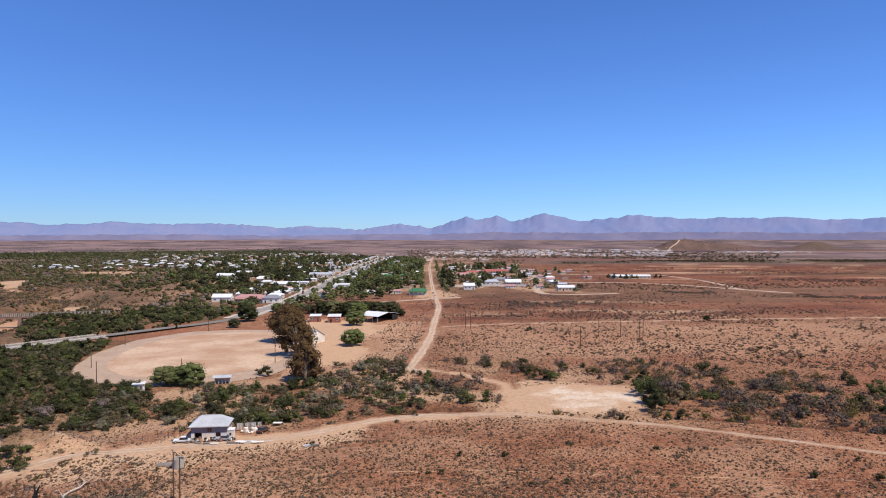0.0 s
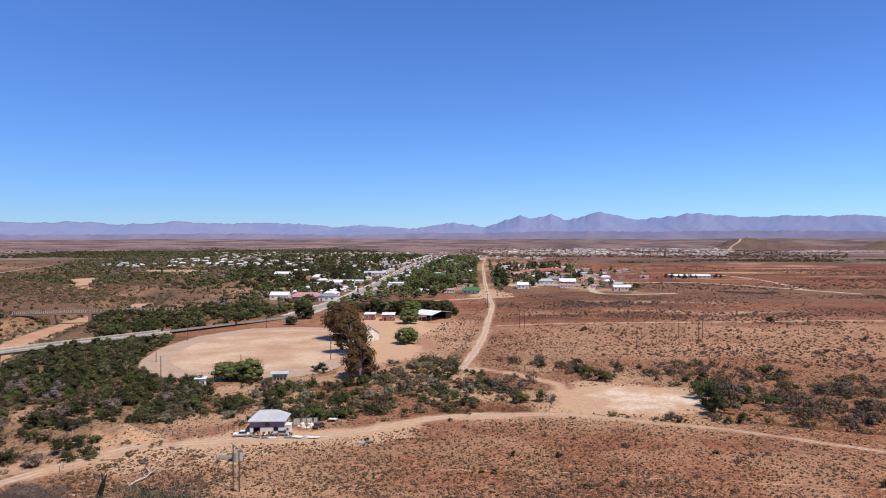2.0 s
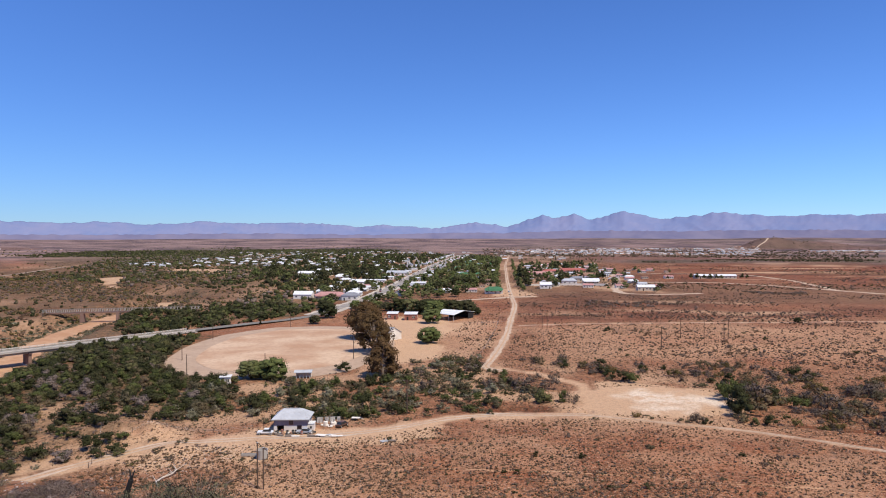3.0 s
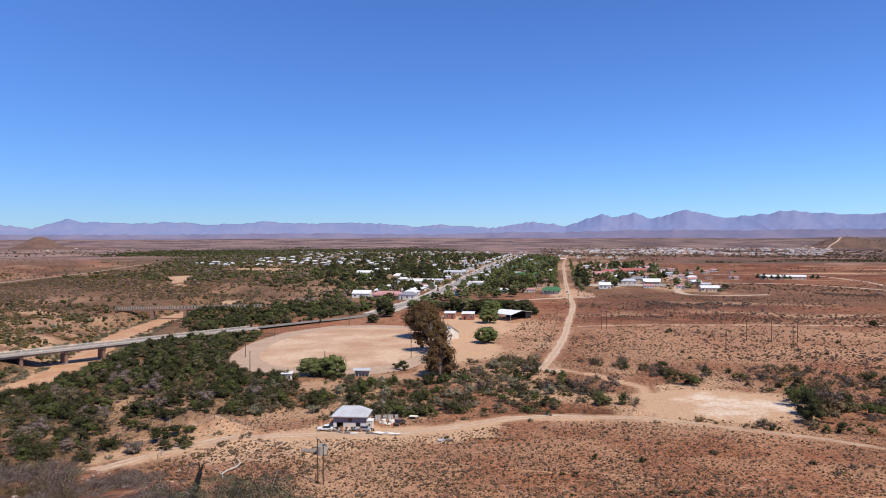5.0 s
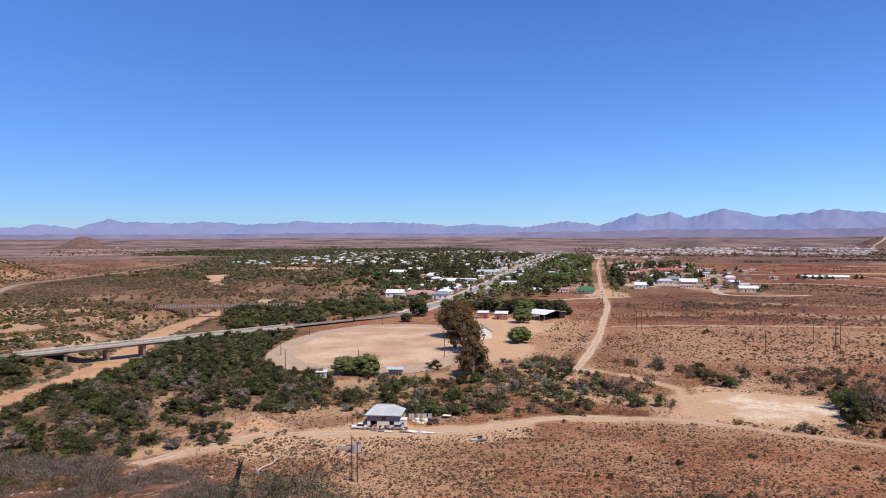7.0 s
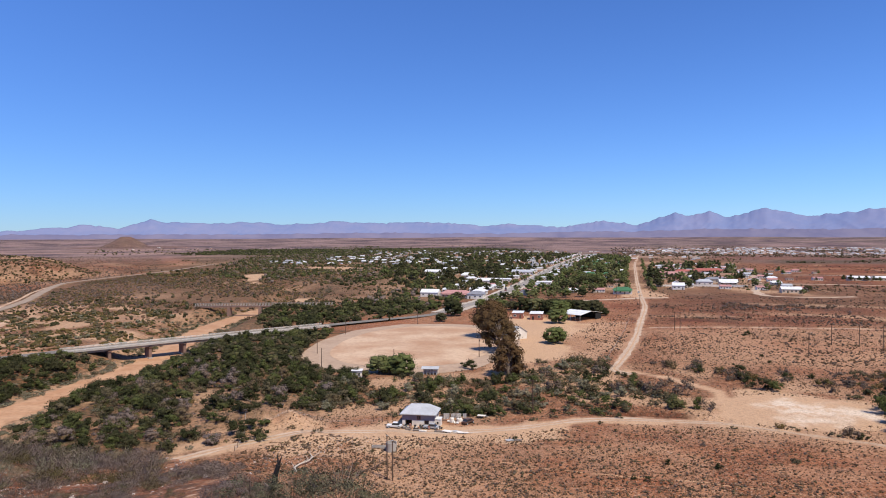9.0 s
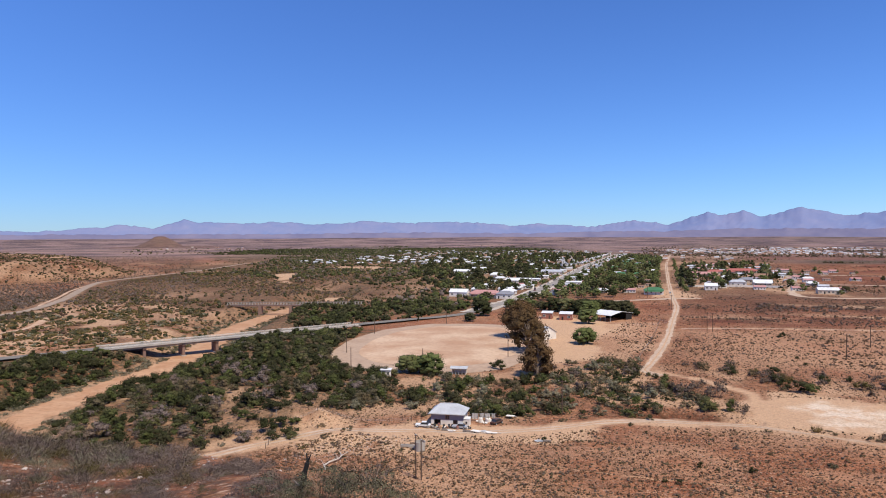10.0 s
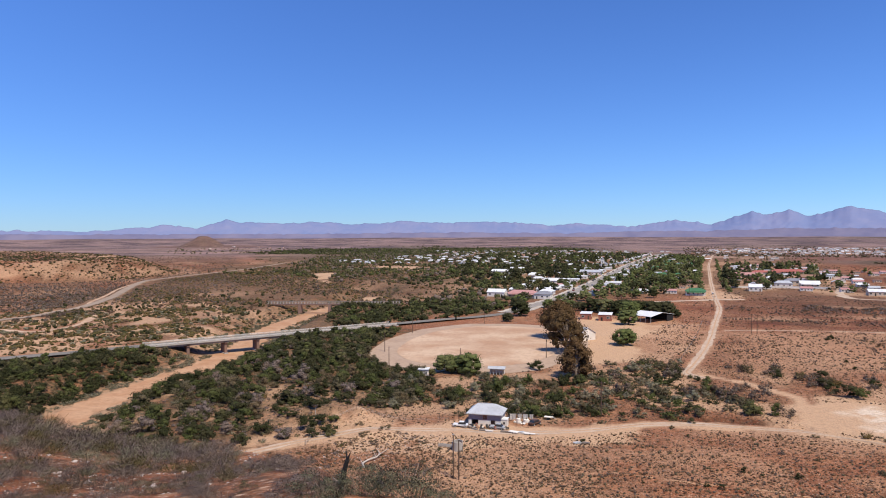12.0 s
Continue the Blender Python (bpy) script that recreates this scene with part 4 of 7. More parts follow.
def near_house():
    """The white house in its yard, with grey upper walls and a pale hipped roof."""
    w, d, h = 8.3, 6.2, 3.0
    top = tagged(empty("white_house", at_place(-56.1, 166.4, 7)), "white house with grey upper walls and pale hipped iron roof", "house")
    bm = bmesh.new()
    # lower walls, with two doorways let through the front
    y = -d / 2
    for x0, x1 in ((-w / 2, -3.35), (-1.65, 1.5), (2.7, w / 2)):
        add_box(bm, (x0 + x1) / 2, y + 0.14, 0.55, x1 - x0, 0.28, 1.9)
    add_box(bm, 0, d / 2 - 0.14, 0.55, w, 0.28, 1.9)
    for s in (-1, 1):
        add_box(bm, s * (w / 2 - 0.14), 0, 0.55, 0.28, d - 0.56, 1.9)
    part("lower_wall", bm, WHITE, top, "whitewashed lower wall")
    bm = bmesh.new()
    add_box(bm, 0, y + 0.14, 2.25, w + 0.02, 0.30, 1.5)
    add_box(bm, 0, d / 2 - 0.14, 2.25, w + 0.02, 0.30, 1.5)
    for s in (-1, 1):
        add_box(bm, s * (w / 2 - 0.14), 0, 2.25, 0.30, d - 0.6, 1.5)
    part("upper_wall", bm, GREYWALL, top, "mauve-grey upper wall")
    bm = bmesh.new()
    solid_hip(bm, w, d, h, 2.0, 0.5, 0.12)
    roof = part("roof", bm, ROOF_SILVER, top, "pale corrugated iron roof")
    bm = bmesh.new()
    add_box(bm, 0, 0, h + 2.0, w * 0.42, 0.3, 0.08, bevel=0.02)
    part("ridge_cap", bm, ROOF_SILVER, roof)
    bm = bmesh.new()
    add_box(bm, 0, y - 0.6, h + 0.02, w + 1.2, 0.12, 0.14)
    part("gutter", bm, STEEL, roof)
    # near-black sheet set back in the opening, painted shade for the unlit garage
    bm = bmesh.new()
    add_box(bm, -2.5, y + 1.5, 0.75, 1.75, 0.08, 1.5)
    part("garage_shade", bm, DARK, top)
    bm = bmesh.new()
    add_box(bm, 2.1, y + 0.35, 0.9, 1.25, 0.08, 1.8)
    door = part("door", bm, TIMBER, top)
    bm = bmesh.new()
    add_box(bm, 2.5, y + 0.28, 0.9, 0.08, 0.08, 0.2)
    part("handle", bm, STEEL, door)
    window_part(top, 0.1, y - 0.03, 2.2, 0.95, 1.0, "front", BRICK)
    window_part(top, w / 2 + 0.03, -0.8, 1.6, 1.1, 1.0, "east")
    # whitewashed lean-to at the end
    lean = bmesh.new()
    add_box(lean, w / 2 + 0.75, -1.6, 0.75, 1.4, 2.4, 2.1)
    lean_ob = part("lean_to", lean, WHITE, top, "whitewashed lean-to")
    bm = bmesh.new()
    add_box(bm, w / 2 + 0.8, -1.6, 1.85, 1.6, 2.6, 0.08)
    part("lean_to_roof", bm, ROOF_WHITE, lean_ob)
    bm = bmesh.new()
    add_box(bm, w / 2 + 0.75, -2.83, 0.95, 0.4, 0.1, 0.5)
    part("lean_to_window", bm, DARK, lean_ob)
    return top


near_house()


def open_shed(name, label, m, w, d, h, rise, roof_mat, wall_mat=DARK):
    top = tagged(empty(name, m), label, "shed")
    bm = bmesh.new()
    solid_gable(bm, w, d, h, rise, 0.6, 0.16)
    part("roof", bm, roof_mat, top)
    bm = bmesh.new()
    add_box(bm, 0, d / 2, h / 2, w, 0.2, h)
    for s in (-1, 1):
        add_box(bm, s * w / 2, d * 0.36, h / 2, 0.2, d * 0.28, h)
    part("wall", bm, wall_mat, top)
    for k in range(5):
        bm = bmesh.new()
        add_bar(bm, (-w / 2 + 0.2 + k * (w - 0.4) / 4, -d / 2, -0.2), (-w / 2 + 0.2 + k * (w - 0.4) / 4, -d / 2, h + 0.1), 0.12)
        part("post", bm, STEEL, top)
    return top


# farm shed: the shade under its roof is put into near-black walls
open_shed("farm_shed", "big open-fronted shed with a pale blue-white iron roof", at_place(-37.5, 398, -30), 13.5, 20, 3.6, 1.5, ROOF_WHITE)
open_shed("field_shelter", "small roofed shelter with pale roof beside the sports field", at_place(-72.5, 226, 10), 4.8, 2.8, 2.2, 0.4, ROOF_SILVER, WHITE)
house("field_hut", "small whitewashed hut beside the sports field", at_place(-94.5, 213.5, 15), 3.2, 2.6, 2.4, 0.2, "flat", WHITE, ROOF_WHITE, 2, category="hut", seed=3)
house("gabled_house", "white gabled house behind tall gum trees", at_place(-60, 314, -38), 7.5, 9, 3.2, 2.6, "gable", WHITE, ROOF_SILVER, 3, stoep=True, seed=4)
house("store_room", "small brick store with a white roof", at_place(-72.5, 392, 4), 6.0, 6, 3.2, 0.6, "flat", BRICK, ROOF_WHITE, 2, category="store", seed=5)
house("store_room", "small brick store with a white roof", at_place(-61.5, 390, 4), 7.0, 7, 3.4, 0.7, "flat", BRICK, ROOF_WHITE, 2, category="store", seed=6)
house("green_roofed_house", "low white house with a bright green iron roof", at_place(-21, 577, 2), 15, 11, 3.2, 2.4, "hip", WHITE, ROOF_GREEN, 4, stoep=True, seed=7)
house("white_roofed_hall", "long low hall with a brilliant white roof", at_place(110, 618, 2), 15, 10, 3.2, 1.8, "gable", CREAM, ROOF_WHITE, 5, category="hall", seed=8)
for k, (x, y, w) in enumerate(((204, 795, 20), (228, 797, 22))):
    house("farm_building", "long white-roofed farm building among trees", at_place(x, y, -2), w, 10, 3.2, 1.6, "gable", CREAM, ROOF_WHITE, 5, category="farm", seed=20 + k)
for k, (x, y, w, d, st, wm, rm, lb) in enumerate((
        (-164, 513, 14, 9, "gable", WHITE, ROOF_WHITE, "white house with a white iron roof"),
        (-143, 512, 22, 12, "hip", CREAM, ROOF_PINK, "long house with a faded pink iron roof"),
        (-126, 508, 12, 10, "hip", WHITE, ROOF_GREY, "white house with a dark grey roof"),
        (24, 633, 10, 10, "gable", WHITE, ROOF_WHITE, "white gabled hall with a pale roof"),
        (44, 880, 30, 14, "hip", CREAM, ROOF_RED, "large building with a red iron roof"),
        (70, 915, 34, 14, "hip", CREAM, ROOF_RED, "large building with a red iron roof"),
        (24, 822, 28, 12, "gable", CREAM, ROOF_PINK, "long school block with a faded red roof"),
        (63, 728, 20, 11, "hip", CREAM, ROOF_GREY, "cream house with a grey iron roof"),
        (84, 800, 22, 11, "gable", OCHRE, ROOF_RUST, "ochre house with a rusty roof"),
        (70, 690, 16, 10, "gable", CREAM, ROOF_WHITE, "cream house with a white roof"),
        (49, 686, 14, 9, "hip", WHITE, ROOF_SILVER, "white house with a silver roof"),
        (-254, 808, 20, 12, "gable", WHITE, ROOF_WHITE, "large white building with a white roof"),
        (-248, 862, 18, 10, "gable", WHITE, ROOF_WHITE, "white house with a white roof"),
        (-194, 752, 18, 10, "hip", WHITE, ROOF_WHITE, "white house with a white hipped roof"),
        (-150, 660, 24, 14, "gable", WHITE, ROOF_WHITE, "white store with a broad white roof"),
        (-147, 830, 26, 16, "gable", WHITE, ROOF_SILVER, "big hall with a silver roof"))):
    house("town_house", lb, at_place(x, y, 1.5), w, d, 3.6, 2.2, st, wm, rm, max(3, int(w / 4)), chimney=k % 3 == 0, stoep=k % 4 == 1, seed=30 + k)


def boundary_wall(line, h):
    """A long whitewashed wall with piers and a coping."""
    top = tagged(empty("boundary_wall"), "long low whitewashed boundary wall beside the sandy street", "wall")
    for a, b in zip(line, line[1:]):
        (cx, cy), length, turn = oriented(a, b)
        z = ground_at(cx, cy)
        bm = bmesh.new()
        add_box(bm, cx, cy, z + h / 2 - 0.2, length, 0.24, h + 0.4, turn)
        wall = part("wall_panel", bm, WHITE, top)
        bm = bmesh.new()
        add_box(bm, cx, cy, z + h + 0.05, length, 0.36, 0.10, turn)
        part("coping", bm, CREAM, wall)
        bm = bmesh.new()
        add_box(bm, a[0], a[1], z + h / 2 - 0.1, 0.5, 0.5, h + 0.5, turn)
        part("pillar", bm, WHITE, top)


boundary_wall([(34, 668), (44, 668.6), (54, 669), (64, 668.8), (74, 668), (84, 667)], 1.9)
boundary_wall([(6, 660), (14, 662), (22, 664)], 1.6)


def church():
    top = tagged(empty("church", at_place(-160, 1000, 1.5) @ Matrix.Scale(0.75, 4)), "white church with a square tower and dark roof", "church")
    bm = bmesh.new()
    add_box(bm, 0, 0, 3.5, 12, 26, 8)
    part("wall", bm, WHITE, top)
    bm = bmesh.new()
    solid_gable(bm, 26, 12, 7.5, 4, 0.5, 0.2)
    bmesh.ops.rotate(bm, verts=bm.verts, cent=(0, 0, 0), matrix=Matrix.Rotation(radians(90), 3, "Z"))
    part("roof", bm, ROOF_GREY, top)
    bm = bmesh.new()
    add_box(bm, 0, -15, 8, 5.2, 5.2, 17)
    add_box(bm, 0, -15, 14.5, 5.8, 5.8, 0.5)
    tower = part("tower", bm, WHITE, top)
    bm = bmesh.new()
    bmesh.ops.create_cone(bm, cap_ends=True, segments=4, radius1=3.9, radius2=0.05, depth=5.5, matrix=Matrix.Translation((0, -15, 19.2)) @ Matrix.Rotation(radians(45), 4, "Z"))
    part("spire", bm, ROOF_GREY, tower)
    for z in (6, 11.5):
        window_part(top, 0, -17.63, z, 1.3, 2.6, "front")
    for k in range(4):
        window_part(top, 6.03, -9 + k * 6, 4, 1.3, 3.2, "east")


church()

# Rows of town houses: a few kinds, repeated.
KINDS = []
for k, (w, d, h, rise, st, wm, rm, lb) in enumerate((
        (13, 9, 3.0, 1.8, "hip", WHITE, ROOF_WHITE, "white bungalow with a white iron roof"),
        (11, 8, 2.9, 1.7, "gable", WHITE, ROOF_SILVER, "white cottage with a silver iron roof"),
        (15, 9, 3.1, 1.9, "hip", CREAM, ROOF_GREY, "cream bungalow with a dark grey roof"),
        (12, 9, 3.0, 1.6, "gable", WHITE, ROOF_PINK, "white house with a faded red roof"),
        (10, 7, 2.8, 1.3, "gable", OCHRE, ROOF_SILVER, "ochre cottage with a silver roof"),
        (16, 10, 3.3, 0.9, "flat", WHITE, ROOF_WHITE, "flat-roofed white shop on the street"),
        (14, 9, 3.0, 2.0, "hip", WHITE, ROOF_GREEN, "white house with a green iron roof"),
        (9, 6, 2.6, 0.5, "flat", CREAM, ROOF_RUST, "small outbuilding with a rusty roof"))):
    KINDS.append(house("town_house", lb, Matrix.Identity(4), w, d, h, rise, st, wm, rm, 4 if w > 11 else 3, chimney=k in (0, 2), stoep=k in (0, 6), seed=50 + k))

rnd = random.Random(7)
TAKEN = [(-55.6, 166.6, 9), (-37, 393, 13), (-72.5, 228, 5), (-97, 219, 4), (-57.5, 315, 9), (-72, 392, 6), (-61, 390, 6), (-21, 577, 12), (110, 618, 13), (216, 796, 26),
         (-164, 513, 11), (-143, 512, 14), (-126, 508, 9), (24, 633, 8), (44, 880, 18), (70, 915, 20), (24, 822, 17), (63, 728, 12), (84, 800, 13), (70, 690, 10), (49, 686, 9),
         (-254, 808, 13), (-248, 862, 11), (-194, 752, 11), (-150, 660, 15), (-147, 830, 17), (-160, 1000, 18)]
USED = set()


def street_x(y):
    ys, xs = [p[1] for p in STREET], [p[0] for p in STREET]
    return float(np.interp(y, ys, xs))


def dirt_x(y):
    ys, xs = [p[1] for p in MAIN_DIRT[5:]], [p[0] for p in MAIN_DIRT[5:]]
    return float(np.interp(y, ys, xs))


def put_house(x, y, kind, turn, group):
    if any((x - a) ** 2 + (y - b) ** 2 < (r + 8) ** 2 for a, b, r in TAKEN):
        return
    m = at_place(x, y, turn) @ Matrix.Scale(0.88, 4)
    if kind in USED:
        ob = copy_thing(KINDS[kind], m)
    else:
        ob = KINDS[kind]
        ob.matrix_basis = m
        USED.add(kind)
    tagged(ob, group=group)
    TAKEN.append((x, y, 8))


y = 545.0
while y < 1650:                      # both sides of the main street
    for side in (-1, 1):
        if rnd.random() < 0.85:
            put_house(street_x(y) + side * (15 + rnd.random() * 8), y + rnd.uniform(-4, 4), rnd.choice((0, 1, 5, 5, 3, 1, 2)), 91.5 if rnd.random() < 0.5 else 1.5, "houses along the main street")
    y += 15 + y * 0.006
for count, x0, x1, y0, y1, kinds in ((64, -95, -28, 580, 1250, (0, 1, 2, 6, 7, 3)), (125, -440, -165, 620, 1250, (0, 0, 1, 5, 2, 4, 1)), (95, 10, 125, 640, 1150, (0, 3, 4, 3, 7, 1)), (16, 105, 190, 760, 1000, (7, 4, 3)), (70, -640, -370, 1020, 1420, (0, 1, 5, 0, 4)), (16, -168, -128, 545, 660, (5, 5, 0, 1))):
    for _ in range(count):
        x, y = rnd.uniform(x0, x1), rnd.uniform(y0, y1)
        if x < street_x(y) - 30 and x < -150 - (y - 500) * 0.36 and x < -200 and y < 1000:
            continue
        put_house(x, y, rnd.choice(kinds), 1.5 + rnd.choice((0, 90, 0)) + rnd.uniform(-3, 3), "houses of the town")


def township():
    """The far township: hundreds of small houses on a slope, too many to count."""
    rnd2 = np.random.RandomState(5)
    rows = []
    for _ in range(1050):
        row = rnd2.randint(0, 19)
        y = 1730 + row * 44 + rnd2.uniform(-10, 10)
        x = rnd2.uniform(-40, 560 + row * 16)
        if x < (1900 - y) * 0.9 or row > 14 and x < 260:
            continue
        if value_noise(np.array(x), np.array(y), 130, 41) < 0.30:
            continue
        rows.append((x, y))
    for _ in range(170):
        rows.append((rnd2.uniform(850, 1120), rnd2.uniform(2060, 2200)))
    for _ in range(260):                 # the far end of the old town
        y = rnd2.uniform(1250, 1950)
        rows.append((rnd2.uniform(-0.40 * y, 110) if rnd2.uniform() < 0.4 else rnd2.uniform(-0.42 * y, -0.12 * y), y))
    for _ in range(5):
        rows.append((rnd2.uniform(-1900, -1500), rnd2.uniform(1900, 2300)))
    verts, faces, index, tint = [], [], [], []
    rows = [(x, y) for x, y in rows if terrain(x, y) < 9]
    for x, y in rows:
        w, d, h, r = rnd2.uniform(2.6, 4.6), rnd2.uniform(2.2, 3.4), rnd2.uniform(2.4, 3.0), rnd2.uniform(0.6, 1.2)
        z = float(terrain(x, y)) - 0.3
        n = len(verts)
        verts += [(x - w, y - d, z), (x + w, y - d, z), (x + w, y + d, z), (x - w, y + d, z),
                  (x - w, y - d, z + h), (x + w, y - d, z + h), (x + w, y + d, z + h), (x - w, y + d, z + h), (x - w, y, z + h + r), (x + w, y, z + h + r)]
        wall, roof = rnd2.choice([0, 0, 1, 1, 2, 2, 2]), rnd2.choice([3, 4, 4, 5, 5, 5, 5, 6, 6, 6])
        for f, mi in (((0, 1, 5, 4), wall), ((1, 2, 6, 5), wall), ((2, 3, 7, 6), wall), ((3, 0, 4, 7), wall), ((4, 5, 9, 8), roof), ((6, 7, 8, 9), roof), ((4, 8, 7, 7), wall), ((5, 6, 9, 9), wall)):
            faces.append([n + i for i in (f if len(set(f)) == 4 else (f[0], f[1], f[2], f[2]))])
            index.append(mi)
    bm = bmesh.new()
    vs = [bm.verts.new(v) for v in verts]
    for f, mi in zip(faces, index):
        face = bm.faces.new([vs[i] for i in dict.fromkeys(f)])
        face.material_index = int(mi)
    me = bpy.data.meshes.new("township")
    bm.to_mesh(me)
    bm.free()
    for mat in (WHITE, CREAM, OCHRE, ROOF_WHITE, ROOF_SILVER, ROOF_GREY, ROOF_RUST):
        me.materials.append(mat)
    tagged(new("township_houses", me), "dense rows of small far township houses with pale roofs", "houses", kind="stuff")


township()


# ---- poles and lines ----
def twin_pole():
    """Two bare timber posts tied by a sloping bar."""
    top = tagged(empty("twin_pole", at_place(-48.6, 125.0, -10)), "two rusty timber posts tied by a sloping crossbar", "power pole")
    for x, h in ((-0.62, 8.9), (0.62, 7.9)):
        bm = bmesh.new()
        add_bar(bm, (x, 0, -0.6), (x, 0, h), 0.13, 0.10, 9)
        part("post", bm, TIMBER, top)
    bm = bmesh.new()
    add_bar(bm, (-1.0, 0.05, 9.05), (1.35, 0.05, 7.45), 0.08, 0.07, 7)
    part("crossbar", bm, TIMBER, top)
    for x, z in ((-0.62, 8.8), (0.62, 7.95)):
        bm = bmesh.new()
        add_box(bm, x, 0.0, z, 0.32, 0.32, 0.10, bevel=0.02)
        part("bracket", bm, STEEL, top)


def reservoir():
    """A round concrete farm dam with an open top, and its trough."""
    top = tagged(empty("water_reservoir", at_place(-54.8, 142.0)), "round pale concrete water reservoir with an open top", "reservoir")
    bm = bmesh.new()
    n, r, t, h = 28, 1.2, 0.14, 2.0
    rings = [[bm.verts.new((math.cos(6.28319 * k / n) * q, math.sin(6.28319 * k / n) * q, z)) for k in range(n)] for q, z in ((r, -0.3), (r, h), (r - t, h), (r - t, 0.1))]
    for lo, hi in zip(rings, rings[1:]):
        for k in range(n):
            bm.faces.new((lo[k], lo[(k + 1) % n], hi[(k + 1) % n], hi[k]))
    bm.faces.new(rings[-1])
    part("wall", bm, CONCRETE, top)
    bm = bmesh.new()
    add_bar(bm, (r + 0.1, -0.2, -0.3), (r + 0.1, -0.2, 1.0), 0.05, 0.05, 7)
    add_bar(bm, (r + 0.1, -0.2, 1.0), (r - 0.2, -0.1, 1.0), 0.05, 0.05, 7)
    part("pipe", bm, TIMBER, top, "dark iron feed pipe")
    trough = tagged(empty("cattle_trough", at_place(-58.2, 143.4, 8)), "low grey concrete cattle trough on the slope", "trough")
    bm = bmesh.new()
    for y0 in (-0.35, 0.35):
        add_box(bm, 0, y0, 0.22, 3.4, 0.12, 0.6, bevel=0.02)
    for x0 in (-1.64, 1.64):
        add_box(bm, x0, 0, 0.22, 0.12, 0.58, 0.6)
    part("side", bm, CONCRETE, trough)
    bm = bmesh.new()
    add_box(bm, 0, 0, 0.04, 3.16, 0.58, 0.2)
    part("bottom", bm, DARK, trough)


def power_pole(x, y, h, label="tall timber power pole with a crossarm", turn=0.0, arm=True):
    top = tagged(empty("power_pole", at_place(x, y, turn)), label, "power pole")
    bm = bmesh.new()
    add_bar(bm, (0, 0, -0.5), (0, 0, h), 0.17, 0.11, 8)
    part("post", bm, TIMBER, top)
    if arm:
        bm = bmesh.new()
        add_box(bm, 0, 0, h - 0.5, 2.2, 0.14, 0.16)
        beam = part("crossarm", bm, TIMBER, top)
        for dx in (-0.9, 0, 0.9):
            bm = bmesh.new()
            add_bar(bm, (dx, 0, h - 0.42), (dx, 0, h - 0.15), 0.06, 0.04)
            part("insulator", bm, WHITE, beam)
    return top


twin_pole()
reservoir()
proto = tagged(power_pole(12, 363, 9.5), group="power poles on the flats")
for x, y, turn in ((14.5, 361, 10), (75, 331, 20), (85, 329, 15), (93, 326, 25), (96, 330, 25), (60, 300, 10), (-6, 460, 0), (-24, 540, 0), (3, 700, 0), (-30, 183, 0)):
    copy_thing(proto, at_place(x, y, turn))
lamp = tagged(power_pole(-129, 252, 8.0, "plain steel floodlight pole beside the sports field", 0, False), group="poles round the sports field", category="pole")
for x, y in ((-141, 305), (-112, 222), (-86, 226), (-64, 262), (-120, 352)):
    copy_thing(lamp, at_place(x, y))


# ---- vehicles ----
def vehicle(name, label, m, paint_mat, kind="car"):
    top = tagged(empty(name, m @ Matrix.Scale(0.92, 4)), label, "car" if kind == "car" else "pickup")
    bm = bmesh.new()
    add_box(bm, 0, 0, 0.62, 4.1, 1.6, 0.5, bevel=0.12)
    body = part("body", bm, paint_mat, top)
    bm = bmesh.new()
    long = 2.1 if kind == "car" else 1.5
    cx = -0.15 if kind == "car" else 0.35
    add_prism(bm, [(cx - long / 2 - 0.25, 0.88), (cx + long / 2 + 0.4, 0.88), (cx + long / 2 - 0.1, 1.42), (cx - long / 2 + 0.1, 1.42)], -0.74, 0.74)
    part("cabin_glass", bm, GLASS, body)
    bm = bmesh.new()
    add_box(bm, cx, 0, 1.45, long * 0.86, 1.42, 0.07, bevel=0.02)
    part("roof", bm, paint_mat, body)
    for sx in (-1.35, 1.35):
        for sy in (-0.8, 0.8):
            bm = bmesh.new()
            add_bar(bm, (sx, sy - 0.1, 0.32), (sx, sy + 0.1, 0.32), 0.32, sides=14)
            wheel = part("wheel", bm, RUBBER, top)
            bm = bmesh.new()
            add_bar(bm, (sx, sy - 0.11, 0.32), (sx, sy + 0.11, 0.32), 0.18, sides=10)
            part("rim", bm, STEEL, wheel)
    for sy in (-0.6, 0.6):
        bm = bmesh.new()
        add_box(bm, 2.13, sy, 0.68, 0.08, 0.3, 0.16, bevel=0.02)
        part("headlight", bm, GLASS, body)
    return top


vehicle("pickup_truck", "white pickup parked beside the white house", at_place(-61.0, 160.2, 10), CAR_WHITE, "pickup")
vehicle("pickup_truck", "dusty grey pickup parked before the white house", at_place(-51.9, 161.8, 4), CAR_SILVER, "pickup")
vehicle("old_car", "old dark car standing in the sandy yard", at_place(-44.4, 169.2, 68), CAR_RUST)
cars = [vehicle("parked_car", lb, at_place(-118, 520 + 20 * k, 90), mt) for k, (lb, mt) in enumerate((("white car parked along the main street", CAR_WHITE), ("silver car parked along the main street", CAR_SILVER), ("dark car parked along the main street", CAR_DARK), ("red car parked along the main street", CAR_RED)))]
for k in range(34):
    y = 600 + k * 22 + rnd.uniform(-8, 8)
    side = rnd.choice((-1, 1))
    tagged(copy_thing(cars[rnd.choice((0, 0, 1, 1, 2, 3))], Matrix.Translation((street_x(y) + side * 4.4, y, ground_at(street_x(y), y) + 0.14)) @ Matrix.Rotation(radians(92), 4, "Z")), group="cars parked along the main street")
tagged(copy_thing(cars[0], at_place(-8.5, 585, 92)), "white car on the dirt road into town")


